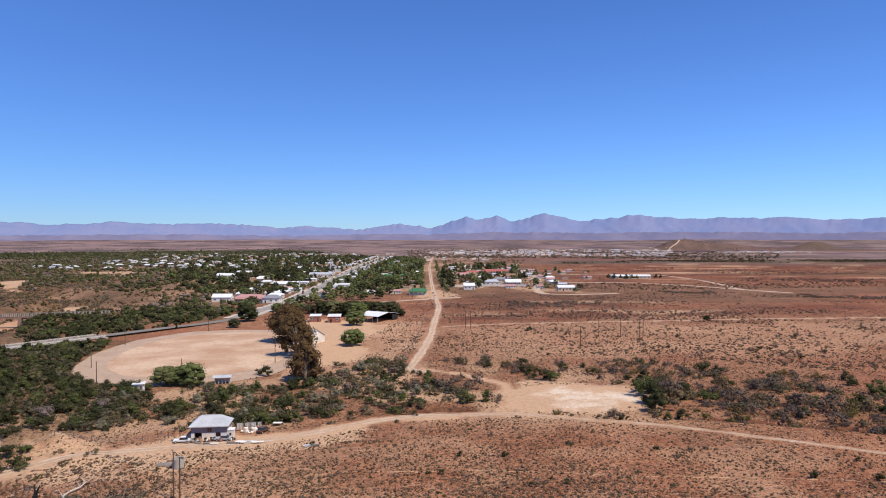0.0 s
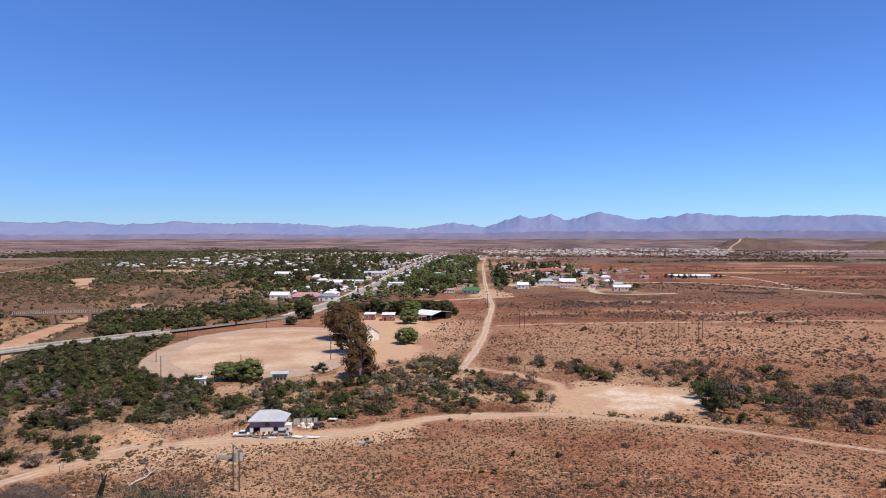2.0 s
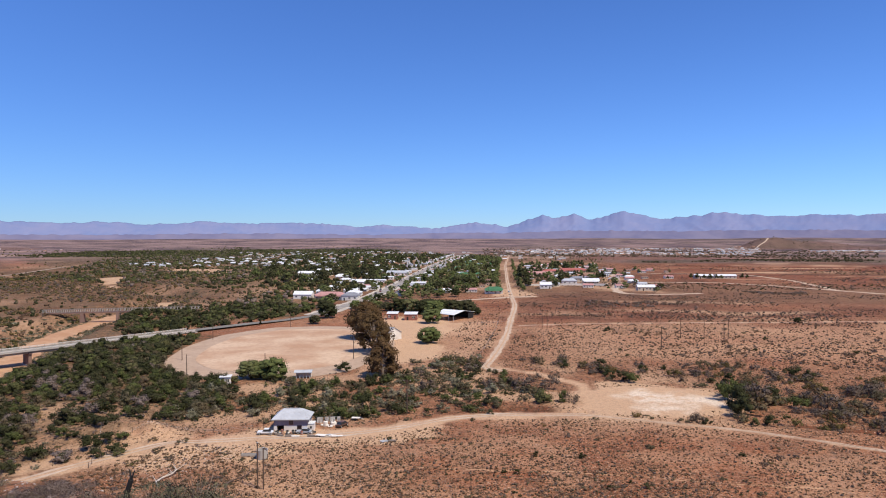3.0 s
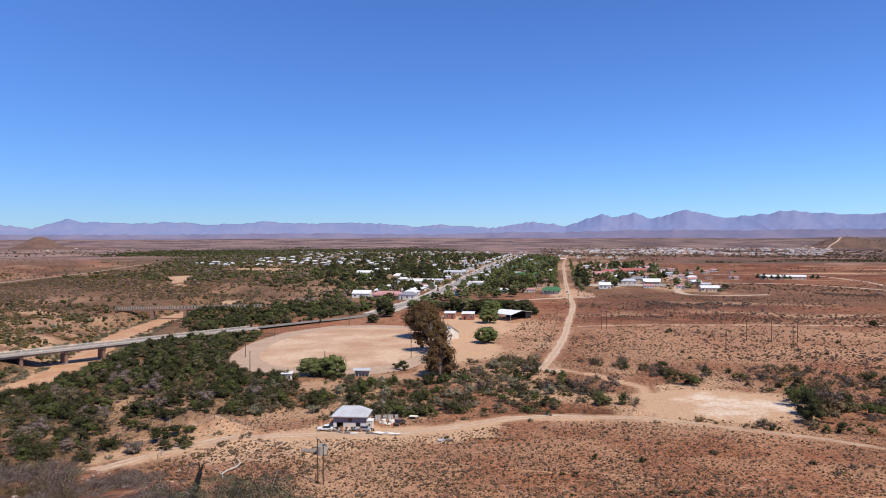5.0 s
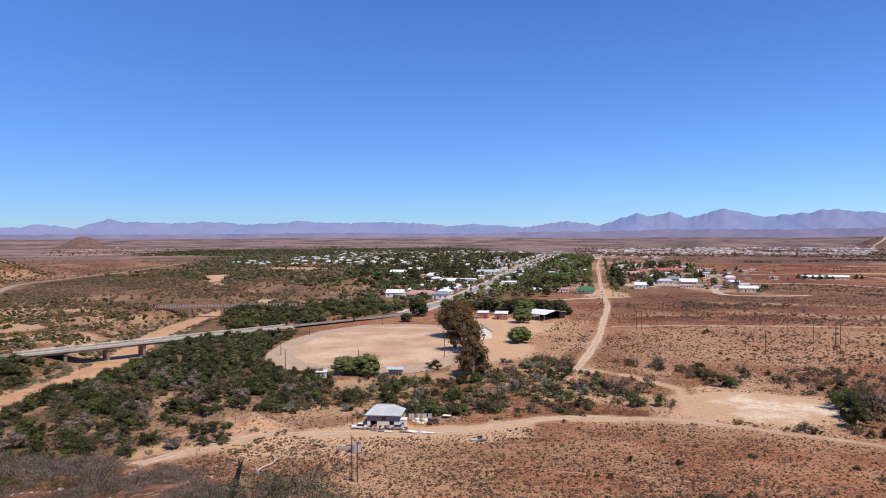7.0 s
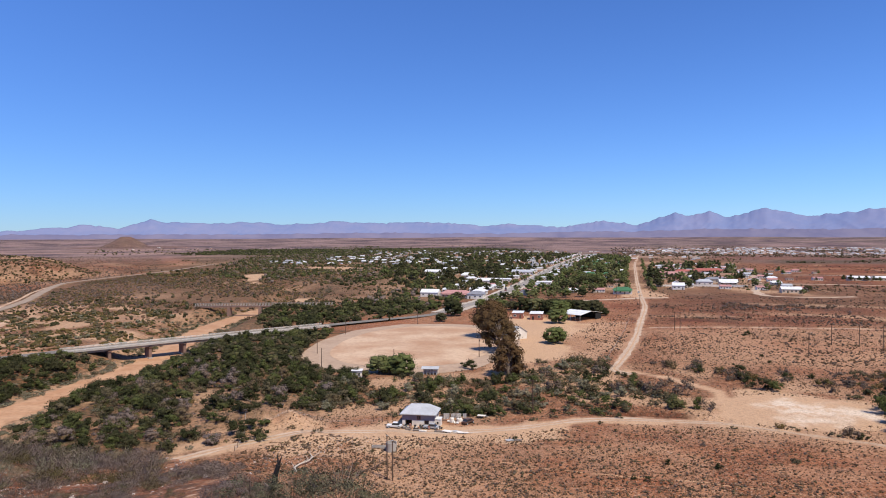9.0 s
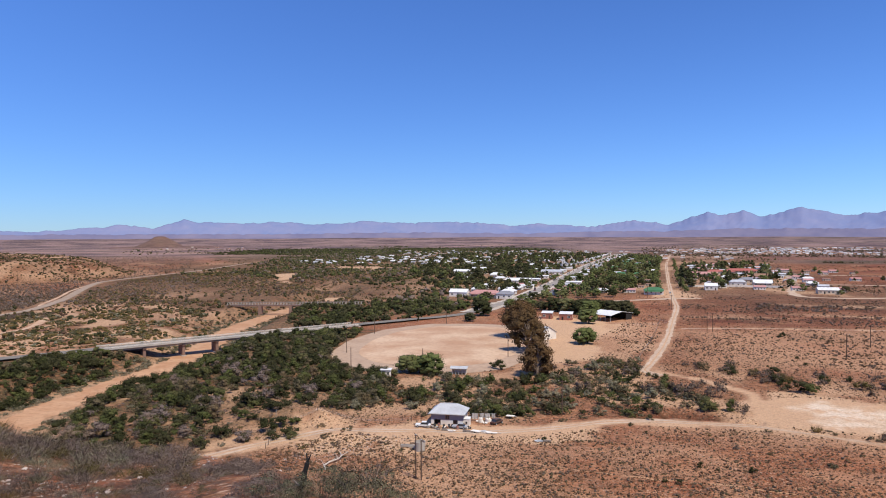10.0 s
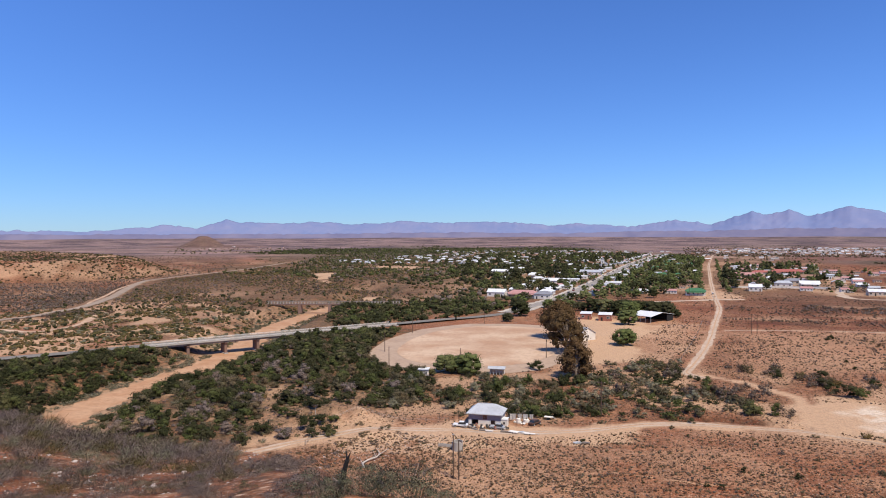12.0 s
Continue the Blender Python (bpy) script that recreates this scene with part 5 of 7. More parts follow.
# ---- yard clutter round the white house ----
def clutter():
    rnd3 = random.Random(11)
    for k in range(26):                  # sheets and oddments leaning and lying about
        x, y = -60.5 + k * 0.62 + rnd3.uniform(-0.8, 0.8), 160.6 + rnd3.uniform(-1.4, 1.4) + k * 0.09
        if k > 18:
            x, y = -49.0 + (k - 19) * 0.75, 169.0 + rnd3.uniform(-0.6, 1.6)
        top = tagged(empty("scrap_heap", at_place(x, y, 0, 0.1)), "small heap of scrap and building rubble in the yard", "scrap", "scrap in the yard")
        for j in range(rnd3.randrange(2, 5)):
            bm = bmesh.new()
            add_box(bm, 0, 0, 0, rnd3.uniform(0.3, 1.0), rnd3.uniform(0.2, 0.7), rnd3.uniform(0.08, 0.45), bevel=0.02)
            ob = part("scrap_piece", bm, rnd3.choice((DARK, GREYWOOD, WHITE, RUBBER, BRICK, ROOF_RUST)) if k < 19 else rnd3.choice((WHITE, WHITE, GREYWOOD)), top)
            ob.matrix_basis = pose(rnd3.uniform(-0.5, 0.5), rnd3.uniform(-0.3, 0.3), rnd3.uniform(0.15, 0.5), rnd3.uniform(-50, 50), 0, rnd3.uniform(0, 180))
    for k in range(12):                  # stacks of boards and sheets
        x, y = (-60 + k * 1.75 + rnd3.uniform(-0.5, 0.5), 158.5 + rnd3.uniform(-1.2, 2.8) + k * 0.15) if k < 10 else (-31 + (k - 10) * 1.6, 157 + (k - 10) * 0.6)
        top = tagged(empty("board_stack", at_place(x, y, rnd3.uniform(-30, 30))), "low stack of old boards and sheet iron in the yard", "scrap", "scrap in the yard")
        mat = rnd3.choice((GREYWOOD, WHITE, ROOF_SILVER, GREYWOOD))
        for j in range(rnd3.randrange(3, 6)):
            bm = bmesh.new()
            add_box(bm, rnd3.uniform(-0.2, 0.2), rnd3.uniform(-0.15, 0.15), 0.05 + 0.08 * j, rnd3.uniform(1.0, 2.1), rnd3.uniform(0.4, 0.8), 0.07, rnd3.uniform(-0.3, 0.3))
            part("board", bm, mat, top)
    for k in range(7):                   # drums
        x, y = -58.5 + k * 1.2 + rnd3.uniform(-0.4, 0.4), 161.3 + rnd3.uniform(-0.6, 0.6)
        top = tagged(empty("oil_drum", at_place(x, y)), "dented oil drum standing in the yard", "drum", "drums in the yard")
        bm = bmesh.new()
        add_bar(bm, (0, 0, 0), (0, 0, 0.88), 0.29, sides=14)
        part("body", bm, rnd3.choice((STEEL, BRICK, DARK)), top)
        for z in (0.3, 0.6):
            bm = bmesh.new()
            add_bar(bm, (0, 0, z - 0.02), (0, 0, z + 0.02), 0.31, sides=14)
            part("hoop", bm, STEEL, top)
    for k, (x, y, r, h) in enumerate(((-48.6, 169.2, 0.55, 1.3), (-46.9, 170.4, 0.7, 0.9))):
        top = tagged(empty("water_tank", at_place(x, y)), "white plastic water tank beside the house", "water tank", "tanks by the house")
        bm = bmesh.new()
        add_bar(bm, (0, 0, 0), (0, 0, h * 0.85), r, sides=20)
        add_bar(bm, (0, 0, h * 0.85), (0, 0, h), r, r * 0.35, 20)
        part("tank", bm, WHITE, top)
        bm = bmesh.new()
        add_bar(bm, (0, 0, h), (0, 0, h + 0.12), r * 0.3, sides=12)
        part("lid", bm, DARK, top)
    for k, (x, y, w, d, h) in enumerate(((-42.3, 175.4, 2.2, 1.3, 0.7), (-47.1, 159.8, 2.4, 1.4, 0.35), (-43.1, 159.8, 2.6, 1.0, 0.3))):
        top = tagged(empty("trailer", at_place(x, y, rnd3.uniform(-15, 15))), "low pale flat trailer standing on the sand", "trailer", "trailers in the yard")
        bm = bmesh.new()
        add_box(bm, 0, 0, h, w, d, 0.16, bevel=0.03)
        part("bed", bm, WHITE, top)
        for s in (-1, 1):
            bm = bmesh.new()
            add_bar(bm, (0, s * d * 0.45 - 0.08, h * 0.5), (0, s * d * 0.45 + 0.08, h * 0.5), h * 0.5, sides=12)
            part("wheel", bm, RUBBER, top)
        bm = bmesh.new()
        add_bar(bm, (w / 2, 0, h), (w / 2 + 0.9, 0, h * 0.6), 0.05)
        part("drawbar", bm, STEEL, top)


clutter()


def washing_line():
    """White sheets hung to dry behind the house."""
    top = tagged(empty("washing_line", at_place(-48.2, 170.6, 14)), "washing line with white sheets hung between two poles", "washing line")
    for x in (-3.2, 3.2):
        bm = bmesh.new()
        add_bar(bm, (x, 0, -0.3), (x, 0, 2.1), 0.05, 0.04, 7)
        part("pole", bm, TIMBER, top)
    bm = bmesh.new()
    add_bar(bm, (-3.2, 0, 2.0), (3.2, 0, 2.0), 0.012, 0.012, 4)
    part("line", bm, STEEL, top)
    for x, w, drop in ((-2.2, 1.5, 1.5), (-0.4, 1.1, 1.2), (1.0, 1.3, 1.6), (2.5, 0.9, 1.1)):
        bm = bmesh.new()
        cols = [[bm.verts.new((x + w * (k / 8 - 0.5), 0.10 * math.sin(k * 1.5 + x) * (j / 4), 2.0 - drop * j / 4 - 0.03 * math.sin(k * 0.8))) for j in range(5)] for k in range(9)]
        for p, q in zip(cols, cols[1:]):
            for j in range(4):
                bm.faces.new((p[j], q[j], q[j + 1], p[j + 1]))
        bmesh.ops.solidify(bm, geom=bm.faces[:], thickness=0.015)
        part("sheet", bm, WHITE, top)


washing_line()


def fence(name, label, line, spacing, h, mat, wires=3):
    top = tagged(empty(name), label, "fence")
    pts = densified(line, spacing)
    for k, p in enumerate(pts):
        bm = bmesh.new()
        z = ground_at(p.x, p.y)
        add_bar(bm, (p.x, p.y, z - 0.3), (p.x + 0.04 * math.sin(k * 2.1), p.y, z + h * (1 + 0.06 * math.sin(k * 1.7))), 0.07, 0.055, 6)
        part("post", bm, mat, top)
    for j in range(wires):
        zz = h * (0.35 + 0.28 * j)
        line = bpy.data.curves.new("wire", "CURVE")
        line.dimensions, line.bevel_depth, line.bevel_resolution = "3D", 0.012, 0
        run = line.splines.new("POLY")
        run.points.add(len(pts) - 1)
        for point, p in zip(run.points, pts):
            point.co = (p.x, p.y, ground_at(p.x, p.y) + zz, 1)
        line.materials.append(STEEL)
        ob = new("wire", line)
        ob.parent = top


fence("track_fence", "old wire fence on timber posts beside the dirt road", [(-16, 262), (-14, 300), (-12, 350), (-11, 400)], 6.0, 1.3, TIMBER)
fence("kraal_fence", "reddish post fence beside the big shed", [(-28, 372), (-16, 377), (-8, 384), (-9, 396), (-24, 398)], 1.6, 1.5, BRICK, 2)
fence("yard_fence", "thin wire fence along the sandy track", [(-92, 150), (-84, 156), (-74, 160), (-66, 165)], 3.0, 1.2, TIMBER, 2)
fence("slope_fence", "sagging wire fence beside the river thicket", [(-88, 132), (-92, 142), (-98, 152), (-104, 165)], 3.5, 1.2, TIMBER, 2)


# ---- plants ----
def leaf_cloud(seed, lobes, leaves, size, lift=0.35):
    """Leaf clumps as small four-cornered sprays over a set of lobes (x, y, z, radius)."""
    rs = np.random.RandomState(seed)
    lobes = np.array(lobes, float)
    pick = rs.choice(len(lobes), leaves, p=lobes[:, 3] ** 2 / (lobes[:, 3] ** 2).sum())
    way = rs.normal(size=(leaves, 3))
    way /= np.linalg.norm(way, axis=1)[:, None]
    way[:, 2] = np.where(way[:, 2] < -0.45, -way[:, 2] * 0.5, way[:, 2])
    reach = lobes[pick, 3] * np.where(rs.uniform(0, 1, leaves) < 0.8, rs.uniform(0.70, 1.1, leaves), rs.uniform(1.05, 1.35, leaves))
    mid = lobes[pick, :3] + way * reach[:, None] * np.array([1, 1, 0.85])
    mid[:, 2] = np.maximum(mid[:, 2], 0.02)
    normal = way + rs.normal(scale=0.33, size=(leaves, 3)) + np.array([0, 0, lift * 0.5])
    normal /= np.linalg.norm(normal, axis=1)[:, None]
    u = np.cross(normal, rs.normal(size=(leaves, 3)))
    u /= np.linalg.norm(u, axis=1)[:, None] + 1e-9
    v = np.cross(normal, u)
    s = size * rs.uniform(0.55, 1.35, leaves)[:, None]
    a, b, c, e = (rs.uniform(0.55, 1.1, (leaves, 1)) for _ in range(4))
    quads = np.stack([mid - u * s * a, mid - v * s * 0.62 * b, mid + u * s * c, mid + v * s * 0.62 * e], 1)
    whole = mid - (lobes[:, :3] * lobes[:, 3:]).sum(0) / lobes[:, 3].sum() * np.array([1, 1, 0.6])
    whole /= np.linalg.norm(whole, axis=1)[:, None] + 1e-9
    soft = way * 0.45 + whole * 0.6 + rs.normal(scale=0.3, size=(leaves, 3)) + np.array([0, 0, 0.22])
    soft /= np.linalg.norm(soft, axis=1)[:, None]
    return np.concatenate([quads.reshape(-1, 3), np.repeat(soft, 4, 0)], 1)


def twig_cloud(seed, twigs, width, spread=1.0, reach=1.0):
    """Bare branching twigs that rise from the foot of a shrub."""
    rs = np.random.RandomState(seed)
    out = []
    for _ in range(twigs):
        a = rs.uniform(0, 2 * np.pi)
        lean = rs.uniform(0.15, 1.0) * spread
        base = np.array([np.cos(a), np.sin(a), 0]) * rs.uniform(0, 0.55) * spread
        base[2] = rs.uniform(0, 0.45)
        tip = base + np.array([np.cos(a) * lean * 0.6, np.sin(a) * lean * 0.6, rs.uniform(0.25, 0.65)]) * reach
        side = np.cross(tip - base, rs.normal(size=3))
        side = side / (np.linalg.norm(side) + 1e-9) * width * rs.uniform(0.6, 1.4)
        out += [base - side, base + side, tip + side * 0.35, tip - side * 0.35]
    out = np.array(out)
    soft = out - np.array([0, 0, -0.2])
    return np.concatenate([out, soft / (np.linalg.norm(soft, axis=1)[:, None] + 1e-9)], 1)


def lobed(seed, n, spread, height, r0, r1):
    rs = np.random.RandomState(seed)
    out = []
    for _ in range(n):
        a, k = rs.uniform(0, 2 * np.pi), rs.uniform(0, 1) ** 0.6
        r = rs.uniform(r0, r1)
        out.append((np.cos(a) * k * spread, np.sin(a) * k * spread, max(r * 0.55, height * rs.uniform(0.2, 1) * (1 - 0.5 * k)), r))
    return out


def quads_mesh(name, pts, mat):
    return array_mesh(name, pts[:, :3], np.arange(len(pts)).reshape(-1, 4), [mat], normals=pts[:, 3:])


def cores(seed, lobes, n, shrink=0.60):
    """The leafy mass within each lobe: a lumpy rounded body of n x n faces a side."""
    rs = np.random.RandomState(seed)
    out = []
    g = np.linspace(-1, 1, n + 1)
    for lx, ly, lz, r in lobes:
        jolt = rs.uniform(0.72, 1.15, 64)
        for axis in range(3):
            for sign in (-1, 1):
                for i in range(n):
                    for j in range(n):
                        for a, b in ((i, j), (i + 1, j), (i + 1, j + 1), (i, j + 1)):
                            p = np.zeros(3)
                            p[axis], p[(axis + 1) % 3], p[(axis + 2) % 3] = sign, g[a] * sign, g[b]
                            w = p / np.linalg.norm(p)
                            key = int(round((w[0] * 3 + w[1] * 7 + w[2] * 11) * 5)) % 64
                            q = np.array([lx, ly, lz]) + w * np.array([1, 1, 0.9]) * r * shrink * jolt[key]
                            out.append((q[0], q[1], max(q[2], 0.0), *(w + np.array([0, 0, 0.2]))))
    return np.array(out)


def filled(seed, lobes, leaves, size, n=2, lift=0.35, shrink=0.60):
    return np.concatenate([cores(seed + 1, lobes, n, shrink), leaf_cloud(seed, lobes, leaves, size, lift)])


# Templates, all about one metre in radius.
DENSE = [filled(100 + k, lobed(200 + k, 11, 0.62, 1.25, 0.20, 0.46), 760, 0.058, 1, shrink=0.66) for k in range(6)]
MID = [filled(110 + k, lobed(215 + k, 9, 0.60, 1.2, 0.24, 0.46), 170, 0.085, 1, shrink=0.82) for k in range(6)]
OPEN = [np.concatenate([filled(120 + k, lobed(220 + k, 8, 0.74, 0.85, 0.16, 0.32), 150, 0.09, 1), twig_cloud(140 + k, 30, 0.010)]) for k in range(5)]
BARE = [np.concatenate([twig_cloud(160 + k, 150, 0.006, 1.15, 0.6), leaf_cloud(180 + k, lobed(230 + k, 12, 0.65, 0.75, 0.18, 0.34), 520, 0.034, 0.0)]) for k in range(5)]
THORN = [np.concatenate([twig_cloud(165 + k, 60, 0.010), filled(185 + k, lobed(235 + k, 12, 0.70, 0.95, 0.15, 0.32), 230, 0.078, 1)]) for k in range(5)]
CANOPY = [filled(275 + k, lobed(285 + k, 2, 0.42, 0.7, 0.46, 0.62), 7, 0.24, 1, shrink=0.88) for k in range(8)]
TUFT = [filled(190 + k, [(0, 0, 0.34, 0.5)], 8, 0.20, 1, shrink=0.92) for k in range(8)]
FARCLUMP = [filled(250 + k, lobed(260 + k, 3, 0.45, 0.9, 0.40, 0.58), 11, 0.22, 1, shrink=0.85) for k in range(8)]
CLUMP = [filled(210 + k, lobed(240 + k, 4, 0.5, 0.9, 0.36, 0.54), 22, 0.22, 1) for k in range(8)]


def scatter(name, label, category, templates, xy, size, mats, seed, tall=(0.75, 1.15)):
    """One mesh of many plants, each with its own turn, size and tone."""
    rs = np.random.RandomState(seed)
    x, y = xy[:, 0], xy[:, 1]
    z = terrain(x, y) - 0.04
    pick, mat_of = rs.randint(0, len(templates), len(x)), rs.randint(0, len(mats), len(x))
    turn, tone, up = rs.uniform(0, 2 * np.pi, len(x)), rs.uniform(0, 1, len(x)), rs.uniform(*tall, len(x))
    verts, index, tint, soft = [], [], [], []
    for t, tpl in enumerate(templates):
        who = np.where(pick == t)[0]
        if not len(who):
            continue
        c, s = np.cos(turn[who])[:, None], np.sin(turn[who])[:, None]
        k = size[who][:, None]
        px = (tpl[None, :, 0] * c - tpl[None, :, 1] * s) * k + x[who][:, None]
        py = (tpl[None, :, 0] * s + tpl[None, :, 1] * c) * k + y[who][:, None]
        pz = tpl[None, :, 2] * k * up[who][:, None] + z[who][:, None]
        verts.append(np.stack([px, py, pz], -1).reshape(-1, 3))
        soft.append(np.stack([tpl[None, :, 3] * c - tpl[None, :, 4] * s, tpl[None, :, 3] * s + tpl[None, :, 4] * c, tpl[None, :, 5] + 0 * c], -1).reshape(-1, 3))
        index.append(np.repeat(mat_of[who], len(tpl) // 4))
        tint.append(np.repeat(tone[who], len(tpl)))
    verts = np.concatenate(verts)
    me = array_mesh(name, verts, np.arange(len(verts)).reshape(-1, 4), mats, np.concatenate(index), [("tint", np.concatenate(tint))], np.concatenate(soft))
    return tagged(new(name, me), label, category, kind="stuff")


LANES = [(MAIN_DIRT, 3.2), (STREET, 9.0), (APPROACH, 6.5), (HOUSE_TRACK, 4.0), (SLOPE_TRACK, 1.5), (ACROSS, 2.0), ([(24, 190), (24, 202), (19, 226), (7, 240), (-8, 250)], 2.6), ([(-117, 440), (-69, 485), (-16, 531), (14, 546)], 5.0),
         ([(115, 873), (104, 760), (84, 600), (106, 575), (150, 590)], 6.0), ([(95, 715), (190, 728), (235, 690), (272, 629), (300, 590)], 5.0),
         ([(-368, 246), (-382, 267), (-380, 283), (-388, 308), (-401, 340), (-445, 402), (-514, 485), (-560, 544), (-577, 580), (-597, 648), (-613, 738), (-640, 830)], 6.0), ([(-401, 340), (-466, 417), (-542, 515)], 3.0), ([(-342, 239), (-323, 237), (-316, 244), (-322, 266), (-337, 289)], 3.0)]


def clear(x, y, margin=0.0, houses=True):
    """Places where a plant may stand: off the roads, the field and the buildings."""
    ok = np.ones(len(x), bool)
    for line, w in LANES:
        ok &= line_distance(x, y, line) > w + margin
    c, s = math.cos(0.10), math.sin(0.10)
    u, v = (x + 98) * c + (y - 288) * s, -(x + 98) * s + (y - 288) * c
    ok &= (u / 46) ** 2 + (v / 70) ** 2 > 1
    ok &= ~inside(x, y, CLAYPAN) & ~inside(x, y, SAND_YARD)
    ok &= line_distance(x, y, RIVER_OPEN) > 8.5 + margin
    for bank in SAND_BANKS:
        ok &= ~inside(x, y, bank)
    if houses:
        for a, b, r in TAKEN:
            ok &= (x - a) ** 2 + (y - b) ** 2 > (r * 0.8 + margin) ** 2
    return ok


def in_poly(poly, n, seed, margin=0.0, patchy=0.0, size=30.0):
    rs = np.random.RandomState(seed)
    p = np.array(poly, float)
    lo, hi = p.min(0), p.max(0)
    got = []
    for _ in range(40):
        q = rs.uniform(lo, hi, (n * 2, 2))
        keep = inside(q[:, 0], q[:, 1], poly) & clear(q[:, 0], q[:, 1], margin)
        if patchy:
            keep &= value_noise(q[:, 0], q[:, 1], size, seed) > patchy
        got.append(q[keep])
        if sum(map(len, got)) >= n:
            break
    return np.concatenate(got)[:n]


def in_view(n, seed, az0, az1, el0, el1, patchy=0.0, size=14.0):
    """Points spread evenly as seen from the hill, between two depressions."""
    rs = np.random.RandomState(seed)
    a, e = np.radians(rs.uniform(az0, az1, n)), np.radians(rs.uniform(el0, el1, n))
    d = EYE / np.tan(e)
    q = np.stack([d * np.sin(a), d * np.cos(a)], 1)
    keep = clear(q[:, 0], q[:, 1], 0.3)
    if patchy:
        keep &= value_noise(q[:, 0], q[:, 1], size, seed) > patchy * rs.uniform(0.3, 1.4, n)
    return q[keep]


def sizes(n, seed, low, high, power=1.6):
    return low + (high - low) * np.random.RandomState(seed).uniform(0, 1, n) ** power


# grass tufts and stones, then low karoo shrubs, over the whole plain
SPRIG = [leaf_cloud(270 + k, [(0, 0, 0.3, 0.5), (0.3, 0.2, 0.25, 0.4)], 4, 0.62) for k in range(8)]
q = in_view(70000, 291, -36, 36, 11.0, 21.8, 0.42, 6)
scatter("dry_tufts", "tiny dry grass tufts and stones all over the red slope", "tufts", SPRIG, q, sizes(len(q), 292, 0.12, 0.38, 1.6), [KAROO, STRAW, KAROO, STRAW, THORN_GREY, STRAW], 293, (0.6, 1.1))
q = in_view(26000, 294, -10, 36, 5.0, 11.2, 0.34, 14)
scatter("flats_tufts", "tiny dry tufts over the flats", "tufts", SPRIG, q, sizes(len(q), 295, 0.22, 0.55, 2.0), [KAROO, THORN_GREY, STRAW], 296, (0.6, 1.1))

q = in_view(26000, 301, -42, 36, 8.5, 21.5, 0.46, 11)
scatter("karoo_shrubs", "low brown karoo shrubs dotted over the stony slope", "shrubs", TUFT, q, sizes(len(q), 302, 0.18, 0.85, 2.8), [KAROO, KAROO, THORN_GREY, KAROO, LEAF_GREY], 303, (0.6, 0.95))
q = in_view(14000, 304, -8, 36, 4.2, 9.5, 0.38, 40)
scatter("flats_shrubs", "low brown shrubs dotted over the red flats", "shrubs", TUFT, q, sizes(len(q), 305, 0.35, 1.5, 2.6), [KAROO, THORN_GREY, KAROO], 306, (0.5, 0.8))
q = in_view(7000, 307, 2, 36, 1.9, 4.4, 0.2, 160)
q = q[value_noise(q[:, 0] * 0.35, q[:, 1], 75, 37) > 0.58]
scatter("far_scrub", "dark low scrub in streaks over the far flats", "scrub", TUFT, q, sizes(len(q), 308, 1.0, 2.6, 1.6), [KAROO, THORN_GREY, LEAF_DARK], 309, (0.5, 0.9))
# loose pale stones
PEBBLE = [cores(280 + k, [(0, 0, 0.2, 0.6)], 1, 0.9) for k in range(5)]
q = in_view(15000, 381, -36, 36, 10.5, 22, 0.3, 8)
scatter("pebbles", "small pale stones strewn over the slope", "stones", PEBBLE, q, sizes(len(q), 382, 0.06, 0.22, 2.4), [STONE], 383, (0.5, 0.9))
q = in_poly([(-84, 126), (-70, 150), (-62, 152), (-58, 146), (-70, 126)], 700, 384, -2.0)
scatter("stone_rubble", "heaped pale stones and rubble beside the track", "stones", PEBBLE, q, sizes(len(q), 385, 0.10, 0.42, 2.0), [STONE], 386, (0.5, 0.9))
q = in_view(16000, 387, -28, 36, 8.5, 21, 0.62, 9)
scatter("slope_shrubs", "low dark and tan shrubs dotted over the red slope", "shrubs", TUFT, q, sizes(len(q), 388, 0.16, 0.75, 2.0), [KAROO, THORN_GREY, STRAW, LEAF_GREY], 389, (0.6, 0.95))
q = in_view(9000, 394, -1, 36, 2.6, 6.6, 0.3, 60)
q = q[value_noise(q[:, 0] * 0.3, q[:, 1], 22, 395) > 0.48]
scatter("flats_thorn", "purple-grey thorn scrub in long streaks over the red flats", "scrub", TUFT, q, sizes(len(q), 396, 0.7, 1.9, 1.8), [THORN_GREY, KAROO, THORN_GREY], 397, (0.6, 1.0))
# river thicket
q = in_poly(THICKET, 430, 311, 1.0, 0.40, 13)
scatter("river_thicket", "dense dark green thorn thicket along the dry river", "thicket", DENSE, q, sizes(len(q), 312, 1.2, 3.8, 1.2), [LEAF_DARK, LEAF_GREEN, LEAF_DARK, LEAF_GREEN, LEAF_GREY, TWIG], 313, (0.75, 1.1))
q = in_poly([(-184, 212), (-190, 285), (-150, 312), (-128, 268), (-124, 235), (-148, 212)], 250, 424, 1.0, 0.2, 14)
scatter("upper_thicket", "close dark green thicket between bridge and sports field", "thicket", MID, q, sizes(len(q), 425, 1.6, 3.8, 1.1), [LEAF_DARK, LEAF_DARK, LEAF_GREEN], 426, (0.8, 1.2))
q = in_poly(THICKET, 620, 314, 0.5)
scatter("thicket_undergrowth", "grey-green undergrowth between the thorn bushes", "shrubs", OPEN, q, sizes(len(q), 315, 0.5, 1.6, 1.3), [SAGE, SAGE, TWIG, LEAF_GREEN, LEAF_GREY, TWIG], 316)
q = in_poly([(-175, 262), (-148, 282), (-90, 214), (-83, 170), (-94, 152), (-102, 151)], 240, 398, 1.0, 0.15, 12)
